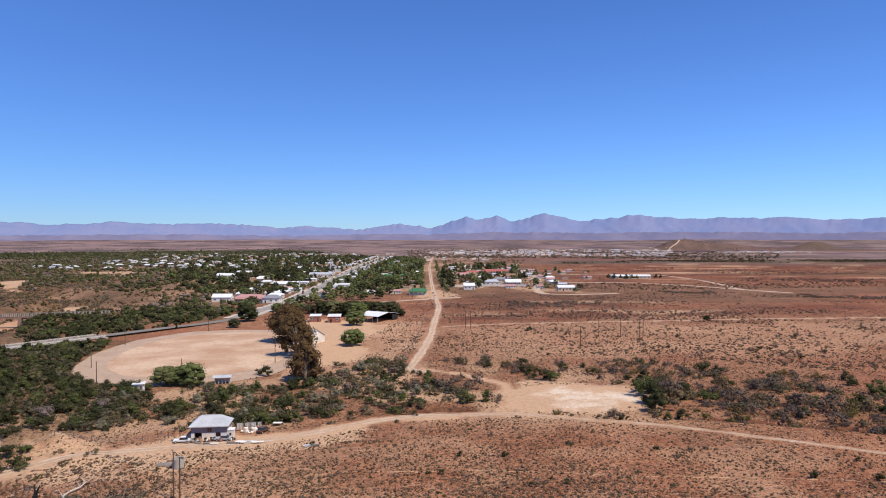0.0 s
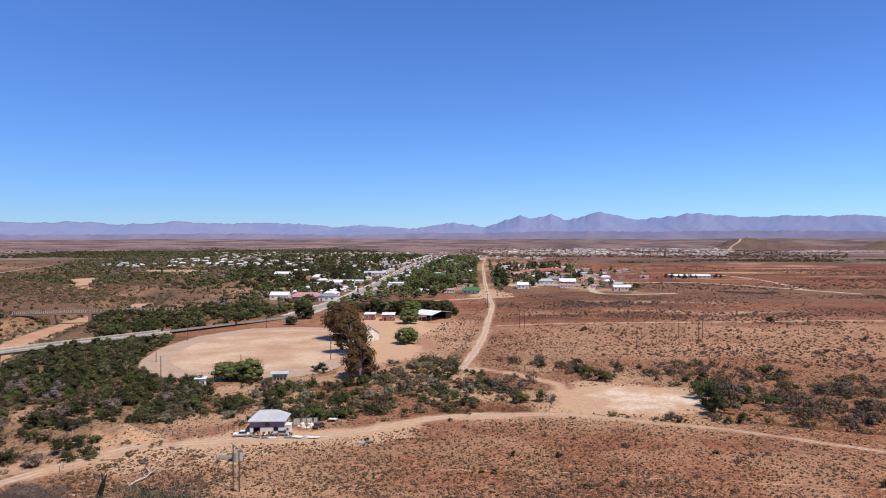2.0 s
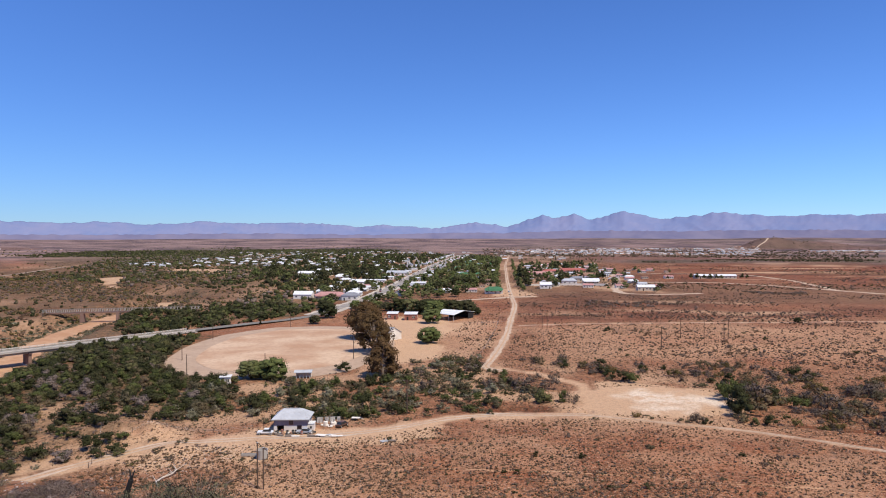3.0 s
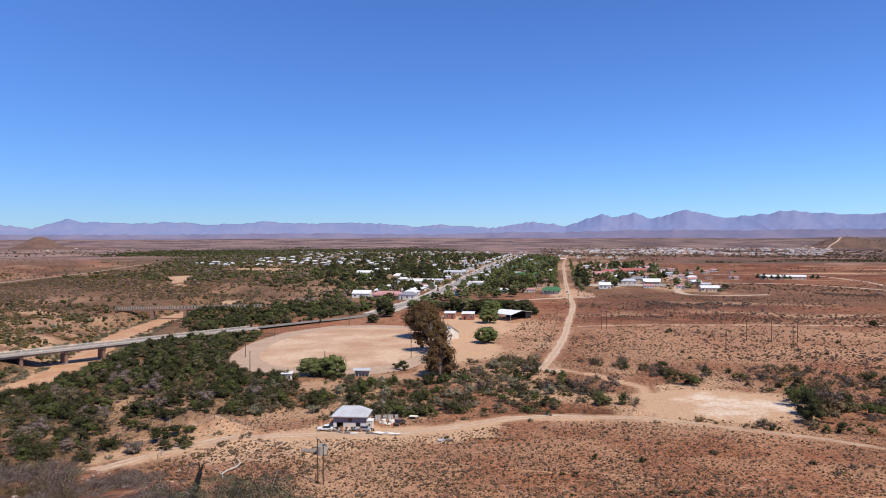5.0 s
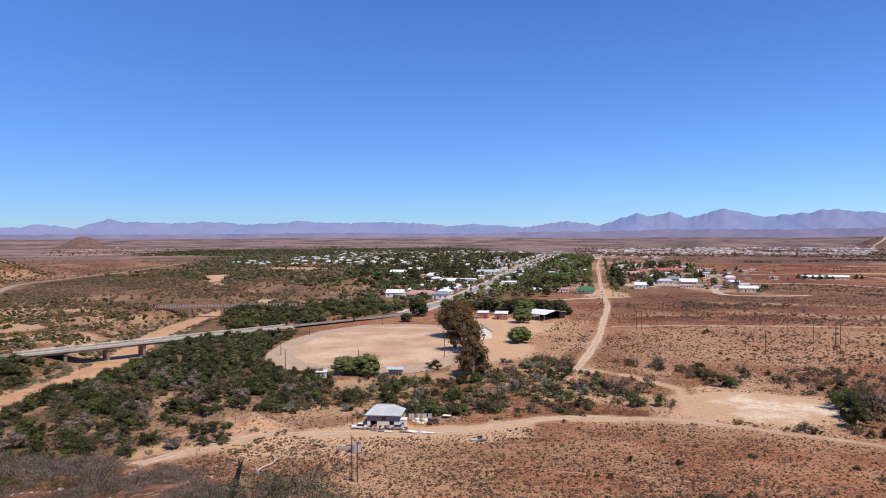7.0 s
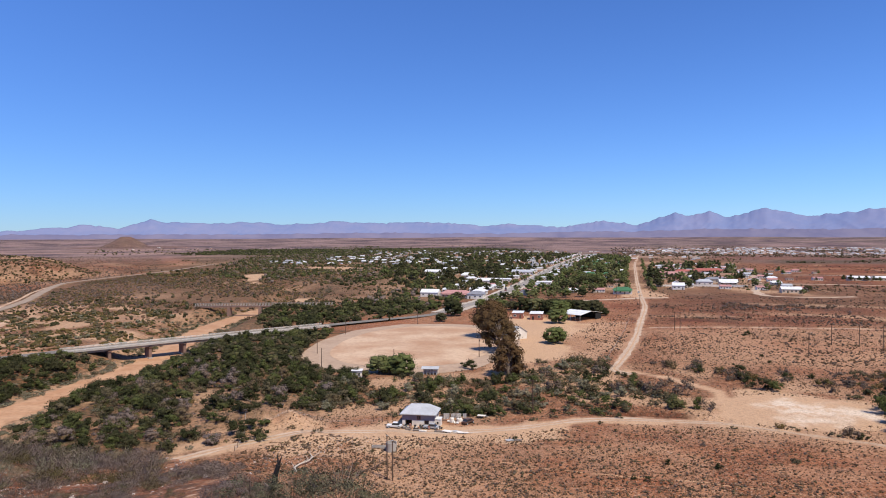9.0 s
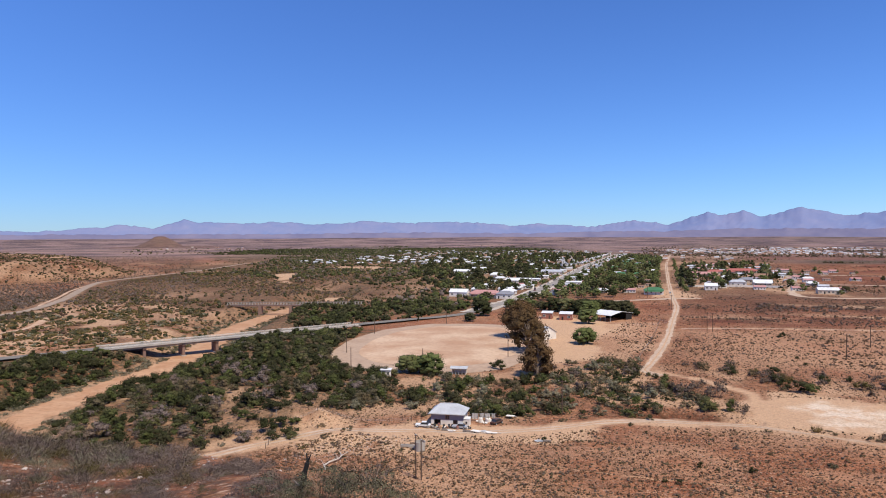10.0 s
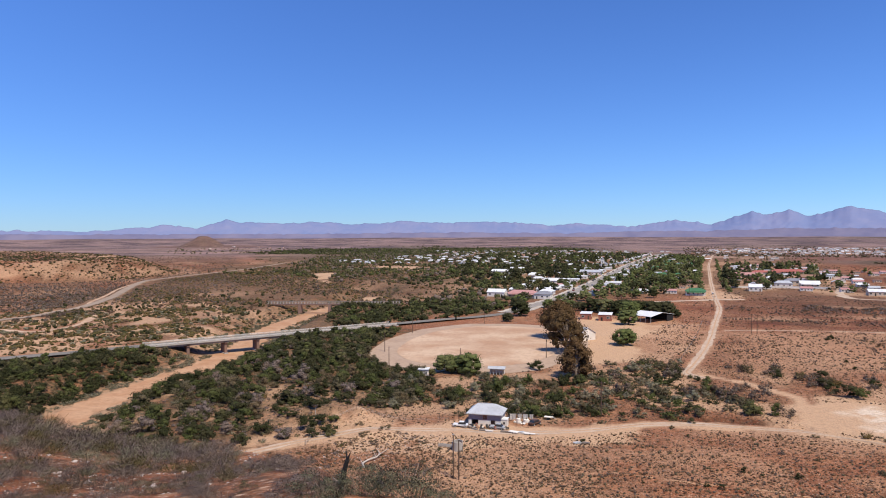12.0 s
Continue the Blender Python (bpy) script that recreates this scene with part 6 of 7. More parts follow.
scatter("lower_thicket", "dense dark green thorn thicket below the sports field", "thicket", DENSE, q, sizes(len(q), 399, 1.2, 3.4, 1.2), [LEAF_DARK, LEAF_GREEN, LEAF_DARK, LEAF_GREY], 400, (0.75, 1.1))
WEST_BANK = [(-250, 165), (-237, 204), (-212, 214), (-198, 190), (-186, 158), (-170, 128), (-180, 118)]
q = in_poly(WEST_BANK, 240, 350, 0.5)
scatter("west_bank_undergrowth", "grey-green undergrowth on the far river bank", "shrubs", OPEN, q, sizes(len(q), 353, 0.6, 1.8, 1.3), [SAGE, LEAF_GREY, LEAF_DARK], 354)
q = in_poly(WEST_BANK, 300, 317, 1.0, 0.25, 14)
scatter("west_bank_thicket", "dark green thorn thicket on the far river bank", "thicket", DENSE, q, sizes(len(q), 318, 1.2, 3.6, 1.2), [LEAF_DARK, LEAF_GREEN, LEAF_DARK], 319)
q = np.concatenate([in_poly([(-262, 150), (-242, 196), (-230, 214), (-216, 212), (-222, 180), (-240, 140)], 110, 355, 1.0), in_poly([(-232, 216), (-226, 234), (-216, 238), (-210, 218), (-218, 208)], 34, 356, 1.0)])
scatter("roadbank_bushes", "dark green and olive bushes below the bridge approach", "bush", MID, q, sizes(len(q), 357, 1.2, 3.0, 1.2), [LEAF_DARK, LEAF_GREEN, LEAF_GREY], 358)
q = in_poly([(-335, 182), (-288, 158), (-264, 190), (-248, 214), (-236, 238), (-252, 254), (-285, 218)], 420, 359, 0.3)
scatter("verge_shrubs", "olive and grey shrubs along the far side of the tar road", "shrubs", FARCLUMP, q, sizes(len(q), 360, 0.6, 2.0, 1.8), [OLIVE, OLIVE, LEAF_GREY, LEAF_DARK], 373, (0.5, 0.9))
RIVERSIDE = [(-150, 112), (-152, 150), (-165, 200), (-176, 250), (-205, 320), (-228, 400), (-290, 410), (-262, 320), (-232, 255), (-220, 205), (-205, 150), (-180, 112)]
q = in_poly(RIVERSIDE, 2600, 320, -1.5)
near = line_distance(q[:, 0], q[:, 1], RIVER_OPEN)
q = q[near < 9 + 15 * np.random.RandomState(63).uniform(0, 1, len(q)) ** 1.5][:1300]
scatter("riverside_scrub", "pale grey-green scrub beside the dry river bed", "scrub", OPEN, q, sizes(len(q), 321, 0.9, 2.5), [SAGE, SAGE, SAGE, LEAF_GREY], 322, (0.5, 0.9))
# the valley beyond the bridge
WEST_FLATS = [(-420, 300), (-300, 376), (-200, 270), (-246, 240), (-300, 175), (-360, 230)]
q = in_poly(WEST_FLATS, 2600, 323, 0.4, 0.30, 16)
scatter("valley_shrubs", "olive and ochre shrubs scattered over the pale valley floor", "shrubs", FARCLUMP, q, sizes(len(q), 324, 0.6, 2.6, 1.9), [OLIVE, OLIVE, OLIVE, LEAF_GREY, LEAF_DARK, SAGE], 325, (0.55, 0.9))
VALLEY_MID = [(-300, 376), (-424, 380), (-560, 580), (-650, 850), (-420, 900), (-240, 480), (-200, 412)]
q = in_poly(VALLEY_MID, 5200, 326, 1.0, 0.26, 50)
scatter("valley_scrub", "brown and grey-green scrub in the wide valley", "scrub", FARCLUMP, q, sizes(len(q), 327, 0.8, 2.4, 2.0), [OLIVE, LEAF_GREY, KAROO, THORN_GREY], 328)
BRIDGE_WOOD = [(-246, 408), (-200, 440), (-150, 470), (-128, 455), (-122, 405), (-128, 382), (-158, 338), (-185, 308), (-205, 330)]
q = in_poly(BRIDGE_WOOD, 420, 329, 1.0, 0.2, 18)
scatter("bridge_thicket", "dark green trees and bushes beside the bridges", "thicket", MID, q, sizes(len(q), 330, 1.6, 4.2, 1.1), [LEAF_DARK, LEAF_DARK, LEAF_GREEN], 331)
q = in_poly(GREEN_BELT, 9000, 332, 1.0, 0.36, 60)
q = q[zone(q[:, 0], q[:, 1], GREEN_BELT, 90) > np.random.RandomState(47).uniform(0.05, 0.95, len(q))]
scatter("green_belt", "dark green bush and trees along the valley floor", "bush", CANOPY, q, 1.2 + sizes(len(q), 333, 0.6, 3.6, 1.4), [LEAF_DARK, LEAF_DARK, LEAF_GREEN, LEAF_GREY, TWIG, LEAF_GREEN], 334)
rise = in_view(34000, 335, -62, -28, 1.1, 7.0, 0.25, 40)
high = inside(rise[:, 0], rise[:, 1], MESA)
q = rise[high]
scatter("mesa_scrub", "dark round shrubs dotted over a pale stony rise", "scrub", TUFT, q, sizes(len(q), 336, 1.3, 3.8, 1.4), [KAROO, LEAF_DARK, LEAF_DARK, OLIVE], 337, (0.6, 0.95))
q = in_poly([(-1150, 235), (-900, 292), (-662, 464), (-628, 502), (-606, 547), (-612, 600), (-640, 670), (-720, 650), (-770, 560), (-1000, 380), (-1200, 330)], 3000, 421, 0.0, 0.22, 30)
scatter("mesa_slope_scrub", "dark shrubs dotted over the stony face of the rise", "scrub", TUFT, q, sizes(len(q), 422, 1.0, 3.0, 1.5), [KAROO, LEAF_DARK, KAROO, OLIVE, THORN_GREY], 423, (0.6, 1.0))
q = in_poly([(-412, 302), (-414, 340), (-452, 392), (-500, 420), (-500, 300), (-440, 270)], 420, 427, 1.0)
scatter("verge_thorn", "grey thorn scrub along the gravel road", "scrub", CLUMP, q, sizes(len(q), 428, 0.9, 2.4, 1.4), [THORN_GREY, TWIG, THORN_GREY, LEAF_DARK], 429, (0.6, 1.0))
q = in_poly(LEFT_HILL[:6] + [(-640, 520), (-680, 460), (-900, 290), (-700, 200)], 1500, 430, 1.0, 0.2, 26)
scatter("red_flat_scrub", "low brown scrub over a red flat", "scrub", TUFT, q, sizes(len(q), 431, 0.6, 1.9, 1.6), [KAROO, THORN_GREY, TWIG, KAROO], 432, (0.6, 0.9))
q = rise[inside(rise[:, 0], rise[:, 1], LEFT_HILL) & ~high]
scatter("hillside_scrub", "brown and purple-grey shrubs on the red flat below the rise", "scrub", TUFT, q, sizes(len(q), 343, 0.8, 2.4, 1.6), [KAROO, THORN_GREY, THORN_GREY, TWIG], 338)
q = in_poly([(-395, 352), (-490, 470), (-560, 580), (-600, 700), (-480, 640), (-390, 480), (-330, 400)], 1900, 347, 1.0, 0.18, 30)
scatter("plum_scrub", "purple-grey leafless scrub beyond the gravel road bend", "scrub", CANOPY, q, sizes(len(q), 348, 0.7, 2.2, 1.6), [THORN_GREY, TWIG, KAROO, THORN_GREY, OLIVE], 349, (0.5, 0.85))
q = in_poly([(-352, 252), (-372, 268), (-380, 310), (-366, 330), (-350, 300)], 60, 344, 1.0)
scatter("roadside_thorn", "grey thorn scrub beside the gravel road", "scrub", THORN, q, sizes(len(q), 345, 1.2, 3.0), [THORN_GREY, TWIG, LEAF_DARK], 346)
q = in_view(4200, 364, -3, 26, 1.0, 1.75, 0.2, 120)
scatter("township_trees", "dark yard trees between the far township houses", "trees", FARCLUMP, q, sizes(len(q), 365, 1.8, 4.0), [LEAF_DARK, KAROO], 366)
q = in_poly(FAR_WOOD, 3600, 391, 0, 0.22, 200)
scatter("far_tree_belt", "dark green belt of far trees beyond the town", "trees", CANOPY, q, sizes(len(q), 392, 3.0, 6.5), [LEAF_DARK, LEAF_GREEN, LEAF_DARK], 393, (0.7, 1.1))
q = in_poly(DARK_BAND, 2100, 338, 0, 0.36, 70)
q = q[zone(q[:, 0], q[:, 1], DARK_BAND, 60) > np.random.RandomState(61).uniform(0.1, 1.0, len(q))]
scatter("far_bush_band", "dark bush band across the far flats", "bush", CANOPY, q, sizes(len(q), 339, 1.4, 4.2), [LEAF_DARK, LEAF_DARK, KAROO], 340, (0.5, 0.9))
for k, band in enumerate(THORN_BANDS):
    q = in_poly(band, 420, 433 + k, 0.5, 0.3, 16)
    q = q[zone(q[:, 0], q[:, 1], band, 22) > np.random.RandomState(62 + k).uniform(0.1, 1.0, len(q))]
    scatter("thorn_band", "close purple-grey thorn scrub in a long band over the flats", "scrub", CLUMP, q, sizes(len(q), 440 + k, 0.7, 2.3, 1.8), [THORN_GREY, THORN_GREY, TWIG, KAROO], 446 + k, (0.6, 1.0))
q = in_view(8500, 361, -60, -9, 1.6, 7.5, 0.50, 75)
q = q[inside(q[:, 0], q[:, 1], VALLEY)]
scatter("valley_bush", "brown and dark green bush over the wide valley", "bush", FARCLUMP, q, sizes(len(q), 362, 0.8, 3.0, 2.2), [LEAF_DARK, OLIVE, LEAF_GREY, LEAF_DARK, KAROO], 363)
q = in_view(6000, 367, -44, -8, 1.0, 4.2, 0.42, 90)
q = q[(zone(q[:, 0], q[:, 1], GREEN_BELT, 110) > np.random.RandomState(48).uniform(0.05, 0.95, len(q))) | (np.hypot(q[:, 0], q[:, 1]) > 1900)]
scatter("far_woodland", "dark green woodland along the valley", "trees", CANOPY, q, sizes(len(q), 368, 2.0, 5.0, 1.3), [LEAF_DARK, LEAF_DARK, LEAF_GREEN, OLIVE], 369)
q = in_poly([(-100, 112), (-92, 140), (-78, 153), (-62, 150), (-52, 140), (-56, 112), (-78, 100)], 480, 370, -1.5)
scatter("bank_scrub", "low grey scrub on a stony bank", "scrub", THORN, q, sizes(len(q), 371, 0.2, 0.95, 2.0), [TWIG, LEAF_GREY, KAROO, STRAW], 372, (0.5, 0.9))
# scrub belts right of the house and round the clay pan
BELT = [(-34, 285), (-5, 262), (25, 270), (45, 258), (74, 264), (150, 226), (160, 190), (112, 165), (79, 179), (62, 179), (64, 214), (50, 226), (24, 240), (0, 262)]
q = in_poly(BELT, 290, 341, 0.8, 0.42, 14)
scatter("grey_bush_belt", "grey and purple-brown bare bushes along a gully", "bush", THORN + OPEN, q, sizes(len(q), 342, 1.2, 3.4, 1.2), [THORN_GREY, LEAF_GREY, THORN_GREY, OLIVE], 343, (0.9, 1.3))
q = in_poly([(-98, 205), (-75, 220), (-48, 218), (-30, 262), (-12, 268), (-2, 232), (10, 200), (-8, 190), (-22, 184), (-46, 176), (-66, 178), (-92, 168)], 540, 344, 0.8, 0.26, 13)
scatter("house_bush_belt", "green and grey bushes behind the white house", "bush", OPEN + DENSE[:2], q, sizes(len(q), 345, 1.0, 3.1, 1.2), [LEAF_GREY, LEAF_GREEN, LEAF_DARK, SAGE, LEAF_GREY], 346)
q = in_poly([(60, 268), (150, 240), (250, 300), (260, 390), (60, 350)], 160, 350, 0.5, 0.3, 25)
scatter("flats_thorn_scrub", "brown thorn bushes scattered on the flats", "scrub", THORN, q, sizes(len(q), 351, 0.7, 2.0), [THORN_GREY, KAROO], 352)


# ---- bushes that stand by themselves ----
def bush_meshes(name, templates, mat):
    return [quads_mesh(name, t, mat) for t in templates]


BUSHES = {"dark": bush_meshes("dark_bush", DENSE, LEAF_DARK), "green": bush_meshes("green_bush", DENSE, LEAF_GREEN), "grey": bush_meshes("grey_bush", OPEN, LEAF_GREY),
          "bare": bush_meshes("bare_bush", THORN, THORN_GREY), "brush": bush_meshes("brushwood", BARE, TWIG), "olive": bush_meshes("olive_bush", OPEN, OLIVE), "sparse": bush_meshes("sparse_bush", BARE, OLIVE)}
WORDS = {"dark": "dark green thorn bush on dry red earth", "green": "fresh green rounded bush on sandy ground", "grey": "grey-green open bush on stony ground",
         "bare": "leafless purple-grey bush of fine twigs", "olive": "olive and ochre bush with dry leaves", "brush": "fine grey brushwood bush on the hillside", "sparse": "sparse olive bush with fine dry twigs"}
brnd = random.Random(21)


def bush(kind, x, y, r, up=0.9, group=""):
    ob = new(kind + "_bush", brnd.choice(BUSHES[kind]))
    r *= 1.2 if math.hypot(x, y) > 120 else 1.0
    ob.matrix_basis = Matrix.Translation((x, y, ground_at(x, y) - 0.05)) @ Matrix.Rotation(brnd.uniform(0, 6.28), 4, "Z") @ Matrix.Diagonal((r * brnd.uniform(0.9, 1.15), r, r * up, 1))
    return tagged(ob, WORDS[kind], "bush", group or "bushes on the plain")


PAN_BUSHES = (
    ("green", 60.5, 208, 4.0, 1.3), ("dark", 60, 197, 3.8, 1.3), ("grey", 66, 200, 4.2, 1.2), ("grey", 57, 184, 2.8, 1.2), ("dark", 58, 188, 3.6, 1.2), ("grey", 62, 193, 4.8, 1.1),
    ("green", 63, 213, 4.0, 1.15), ("bare", 68, 206, 5.0, 1.0), ("grey", 72, 203, 4.0, 0.9), ("dark", 73, 210, 3.2, 1.0), ("bare", 15, 201, 2.6, 1.0), ("dark", 62.5, 180, 2.0, 0.9),
    ("green", 59, 180, 1.6, 0.9), ("dark", 33, 231, 3.4, 0.9), ("green", 36.5, 230, 3.2, 0.9), ("grey", 29.5, 232, 2.2, 0.9), ("olive", 31, 186, 1.7, 1.1), ("grey", 34, 184, 1.2, 0.9),
    ("bare", 45, 181, 2.4, 1.1), ("grey", 42, 181, 1.6, 0.9), ("dark", 47.5, 180, 1.5, 0.8), ("grey", 20, 182, 1.1, 1.0),
)
FIELD_BUSHES = (
    ("dark", -79, 221.5, 2.4, 0.85), ("bare", -28, 213, 3.6, 1.0), ("grey", -26, 266, 3.0, 1.0), ("grey", -38, 254, 3.0, 1.0), ("bare", -45, 243, 3.2, 1.0), ("dark", -61, 238, 2.4, 1.1),
    ("dark", -64, 240, 2.0, 1.0), ("grey", -22, 262, 2.6, 0.9), ("grey", -27, 248, 2.2, 0.9), ("grey", -30, 228, 2.8, 0.9), ("bare", -34, 235, 2.6, 1.0), ("green", -36, 220, 2.4, 0.9),
)
GULLY_BUSHES = (
    ("green", 77, 199, 3.4, 0.9), ("bare", 83, 196, 4.2, 1.1), ("grey", 90, 194, 3.6, 1.0), ("bare", 100, 191, 4.6, 1.1), ("bare", 107, 189, 4.2, 1.0), ("grey", 115, 189, 3.6, 1.0),
    ("green", 132, 209, 4.0, 0.9), ("grey", 114, 217, 3.6, 1.1), ("bare", 105, 217, 3.8, 1.1), ("bare", 99, 216, 3.4, 1.1), ("bare", 84, 186, 3.0, 0.9), ("bare", 94, 182, 3.2, 0.9),
    ("grey", 90, 176, 2.2, 0.9), ("bare", 101, 176, 3.2, 0.9), ("dark", 113, 190, 2.0, 0.9), ("bare", 78, 190, 2.6, 0.9), ("green", 106, 196, 2.2, 0.9), ("bare", 108, 168, 3.4, 1.0),
)
ROADSIDE_BUSHES = (
    ("grey", -18, 215, 3.4, 0.9), ("bare", -9, 216, 3.2, 1.0), ("green", 7, 199, 3.0, 0.9), ("grey", 4, 211, 3.4, 1.0), ("bare", -17, 244, 3.0, 1.0), ("grey", -10, 187, 2.4, 0.9),
    ("grey", -14, 188, 1.8, 0.9), ("dark", -7.5, 186, 1.3, 0.8), ("bare", 1, 217, 3.6, 1.1), ("grey", 5, 208, 3.0, 1.0), ("bare", 9.5, 217, 3.4, 1.1), ("green", 12.5, 201, 1.9, 1.3),
    ("bare", 5, 228, 2.8, 1.0), ("grey", 1.5, 202, 2.4, 0.9), ("bare", 11.5, 229, 2.6, 1.0), ("grey", 8, 203, 2.4, 0.9), ("bare", -2, 224, 2.4, 1.0), ("bare", -15, 252, 2.4, 1.0),
    ("dark", -20, 232, 2.0, 1.1), ("olive", 6, 175, 0.9, 0.9), ("grey", 12, 178, 1.0, 1.0), ("dark", -12, 178, 0.7, 0.9),
)
YARD_BUSHES = (
    ("grey", -52, 190, 2.6, 1.1), ("dark", -42, 189, 3.0, 1.0), ("grey", -31, 188, 3.0, 1.0), ("green", -64, 198, 3.2, 1.0), ("dark", -74, 183, 3.6, 1.0), ("grey", -86, 194, 3.4, 1.0),
    ("dark", -51, 174.5, 2.4, 1.0), ("green", -46.5, 176.5, 2.6, 0.9), ("dark", -42, 177.5, 2.4, 0.9), ("green", -38.5, 179, 2.3, 0.9), ("dark", -62.5, 172.5, 2.2, 1.0), ("grey", -65.5, 171, 2.0, 0.9),
    ("dark", -33, 183, 2.0, 1.1), ("dark", -55, 178, 2.2, 1.0), ("grey", -28.5, 177, 1.4, 0.9), ("grey", -24, 181, 1.6, 0.9), ("green", -44, 197, 1.9, 1.3), ("dark", -25, 186, 1.2, 0.9),
    ("grey", -38, 178, 1.7, 0.9), ("grey", -54, 182, 2.2, 1.0), ("green", -50, 180, 2.4, 1.0), ("green", -46, 179, 1.9, 0.9), ("dark", -60, 184, 2.6, 1.1), ("dark", -64, 190, 2.4, 1.2),
)
FAR_YARD_BUSHES = (
    ("grey", -69, 186, 2.4, 1.0),
)
SLOPE_BUSHES = (
    ("dark", 3.6, 150, 0.9, 0.9), ("dark", 13.6, 150, 1.0, 0.9), ("grey", 7.5, 136, 0.8, 0.8), ("grey", -3, 149, 1.1, 0.9), ("dark", -1, 128, 0.5, 0.8), ("dark", 17, 132, 0.7, 0.9),
    ("grey", 40, 140, 1.0, 0.8), ("dark", -93, 146.5, 2.6, 0.9), ("dark", -95.5, 143.5, 2.8, 0.9), ("green", -91, 149.5, 1.8, 0.8), ("grey", -84, 150, 1.3, 0.7), ("grey", -79, 143, 1.2, 0.7),
    ("bare", -74, 139, 1.1, 0.7), ("dark", -88, 142, 2.6, 0.8), ("dark", -90.5, 139, 2.0, 0.7), ("green", -86.5, 140, 1.6, 0.8), ("grey", -77, 150, 1.6, 0.7), ("olive", -80, 135, 1.4, 0.7),
    ("dark", -30, 158, 0.9, 0.8), ("grey", -22, 160, 1.0, 0.8),
)
for kind, x, y, r, up in (PAN_BUSHES + FIELD_BUSHES + GULLY_BUSHES + ROADSIDE_BUSHES + YARD_BUSHES + FAR_YARD_BUSHES + SLOPE_BUSHES):
    bush(kind, x, y, r, up)
for poly, n, seed, kinds, lo, hi, group in ((THICKET, 120, 401, ("dark", "dark", "green", "grey"), 1.6, 3.4, "bushes of the river thicket"), (WEST_BANK, 26, 402, ("dark", "green"), 1.8, 3.6, "bushes on the far bank"),
                                            (BELT, 60, 403, ("bare", "bare", "grey", "dark"), 1.2, 2.8, "bushes along the gully")):
    for x, y in in_poly(poly, n, seed, 1.5):
        bush(brnd.choice(kinds), x, y, lo + (hi - lo) * brnd.random() ** 1.5, brnd.uniform(0.75, 1.05), group)

for x, y in in_poly([(-30, 128), (-14, 176), (14, 183), (70, 165), (105, 142), (95, 112), (30, 118)], 90, 404, 0.6):
    bush(brnd.choice(("grey", "bare", "grey", "dark", "olive")), x, y, 0.35 + 0.8 * brnd.random() ** 2, brnd.uniform(0.7, 1.0), "bushes on the red slope")
for x, y in in_poly([(8, 262), (30, 330), (60, 380), (190, 370), (150, 270), (60, 268)], 70, 405, 1.0):
    bush(brnd.choice(("grey", "bare", "bare", "dark")), x, y, 0.7 + 1.1 * brnd.random() ** 2, brnd.uniform(0.6, 0.9), "bushes on the flats")
# the slope below the viewpoint
rs = np.random.RandomState(77)
az = np.radians(rs.uniform(-62, -33, 1080))
dist = 24 + 64 * rs.uniform(0, 1, 1080) ** 0.8
limit = np.interp(np.degrees(az), [-62, -48, -40, -33], [90, 76, 46, 20])
ok = dist < limit
hx, hy, hd = (dist * np.sin(az))[ok], (dist * np.cos(az))[ok], dist[ok]
q = np.stack([hx, hy], 1)
scatter("slope_scrub", "purple-grey leafless scrub over the stony hillside", "scrub", BARE, q, np.clip(hd / 42.0, 0.5, 1.4) * sizes(len(q), 411, 0.3, 1.3, 1.3), [TWIG, TWIG, LEAF_GREY, TWIG, OLIVE, TWIG, SAGE, THORN_GREY], 412)
q = np.stack([np.repeat(hx, 7), np.repeat(hy, 7)], 1) + rs.normal(scale=2.6, size=(7 * len(hx), 2))
scatter("hillside_rubble", "small pale stones strewn over the near hillside", "stones", PEBBLE, q, sizes(len(q), 414, 0.04, 0.17, 2.2), [STONE], 415, (0.5, 0.9))
for k in range(30):
    j = rs.randint(len(hx))
    bush(brnd.choice(("brush", "brush", "brush", "sparse")), float(hx[j]), float(hy[j]), float(np.clip(hd[j] / 42.0, 0.5, 1.3)) * brnd.uniform(0.7, 1.5), brnd.uniform(0.7, 1.0), "bushes on the hillside")
foot = in_poly([(-152, 128), (-170, 170), (-130, 178), (-100, 150), (-96, 120), (-120, 100)], 110, 413, 0.5)
for x, y in foot[:70]:
    bush(brnd.choice(("dark", "green", "grey", "bare", "olive")), x, y, brnd.uniform(1.2, 2.8), brnd.uniform(0.75, 1.05), "bushes at the foot of the hill")


def stones():
    """Loose pale stones on the slope, each a chipped block."""
    srnd = random.Random(5)
    shapes = []
    for k in range(5):
        bm = bmesh.new()
        bmesh.ops.create_icosphere(bm, subdivisions=2, radius=1.0)
        for v in bm.verts:
            v.co *= 0.75 + 0.5 * noise.noise(v.co * 1.3 + Vector((k * 9.0, 0, 0)))
            v.co.z *= 0.7
        me = bpy.data.meshes.new("stone")
        bm.to_mesh(me)
        bm.free()
        me.materials.append(STONE)
        shapes.append(me)
    for _ in range(260):
        j = srnd.randrange(len(hx))
        x, y = float(hx[j]) + srnd.uniform(-2, 2), float(hy[j]) + srnd.uniform(-2, 2)
        s = 0.05 + 0.2 * srnd.random() ** 2
        ob = new("stone", srnd.choice(shapes))
        ob.matrix_basis = Matrix.Translation((x, y, ground_at(x, y) + s * 0.15)) @ Matrix.Rotation(srnd.uniform(0, 6), 4, "Z") @ Matrix.Diagonal((s, s * 0.8, s * 0.8, 1))
        tagged(ob, "pale weathered stone lying on the hillside", "stone", "stones on the hillside")


stones()


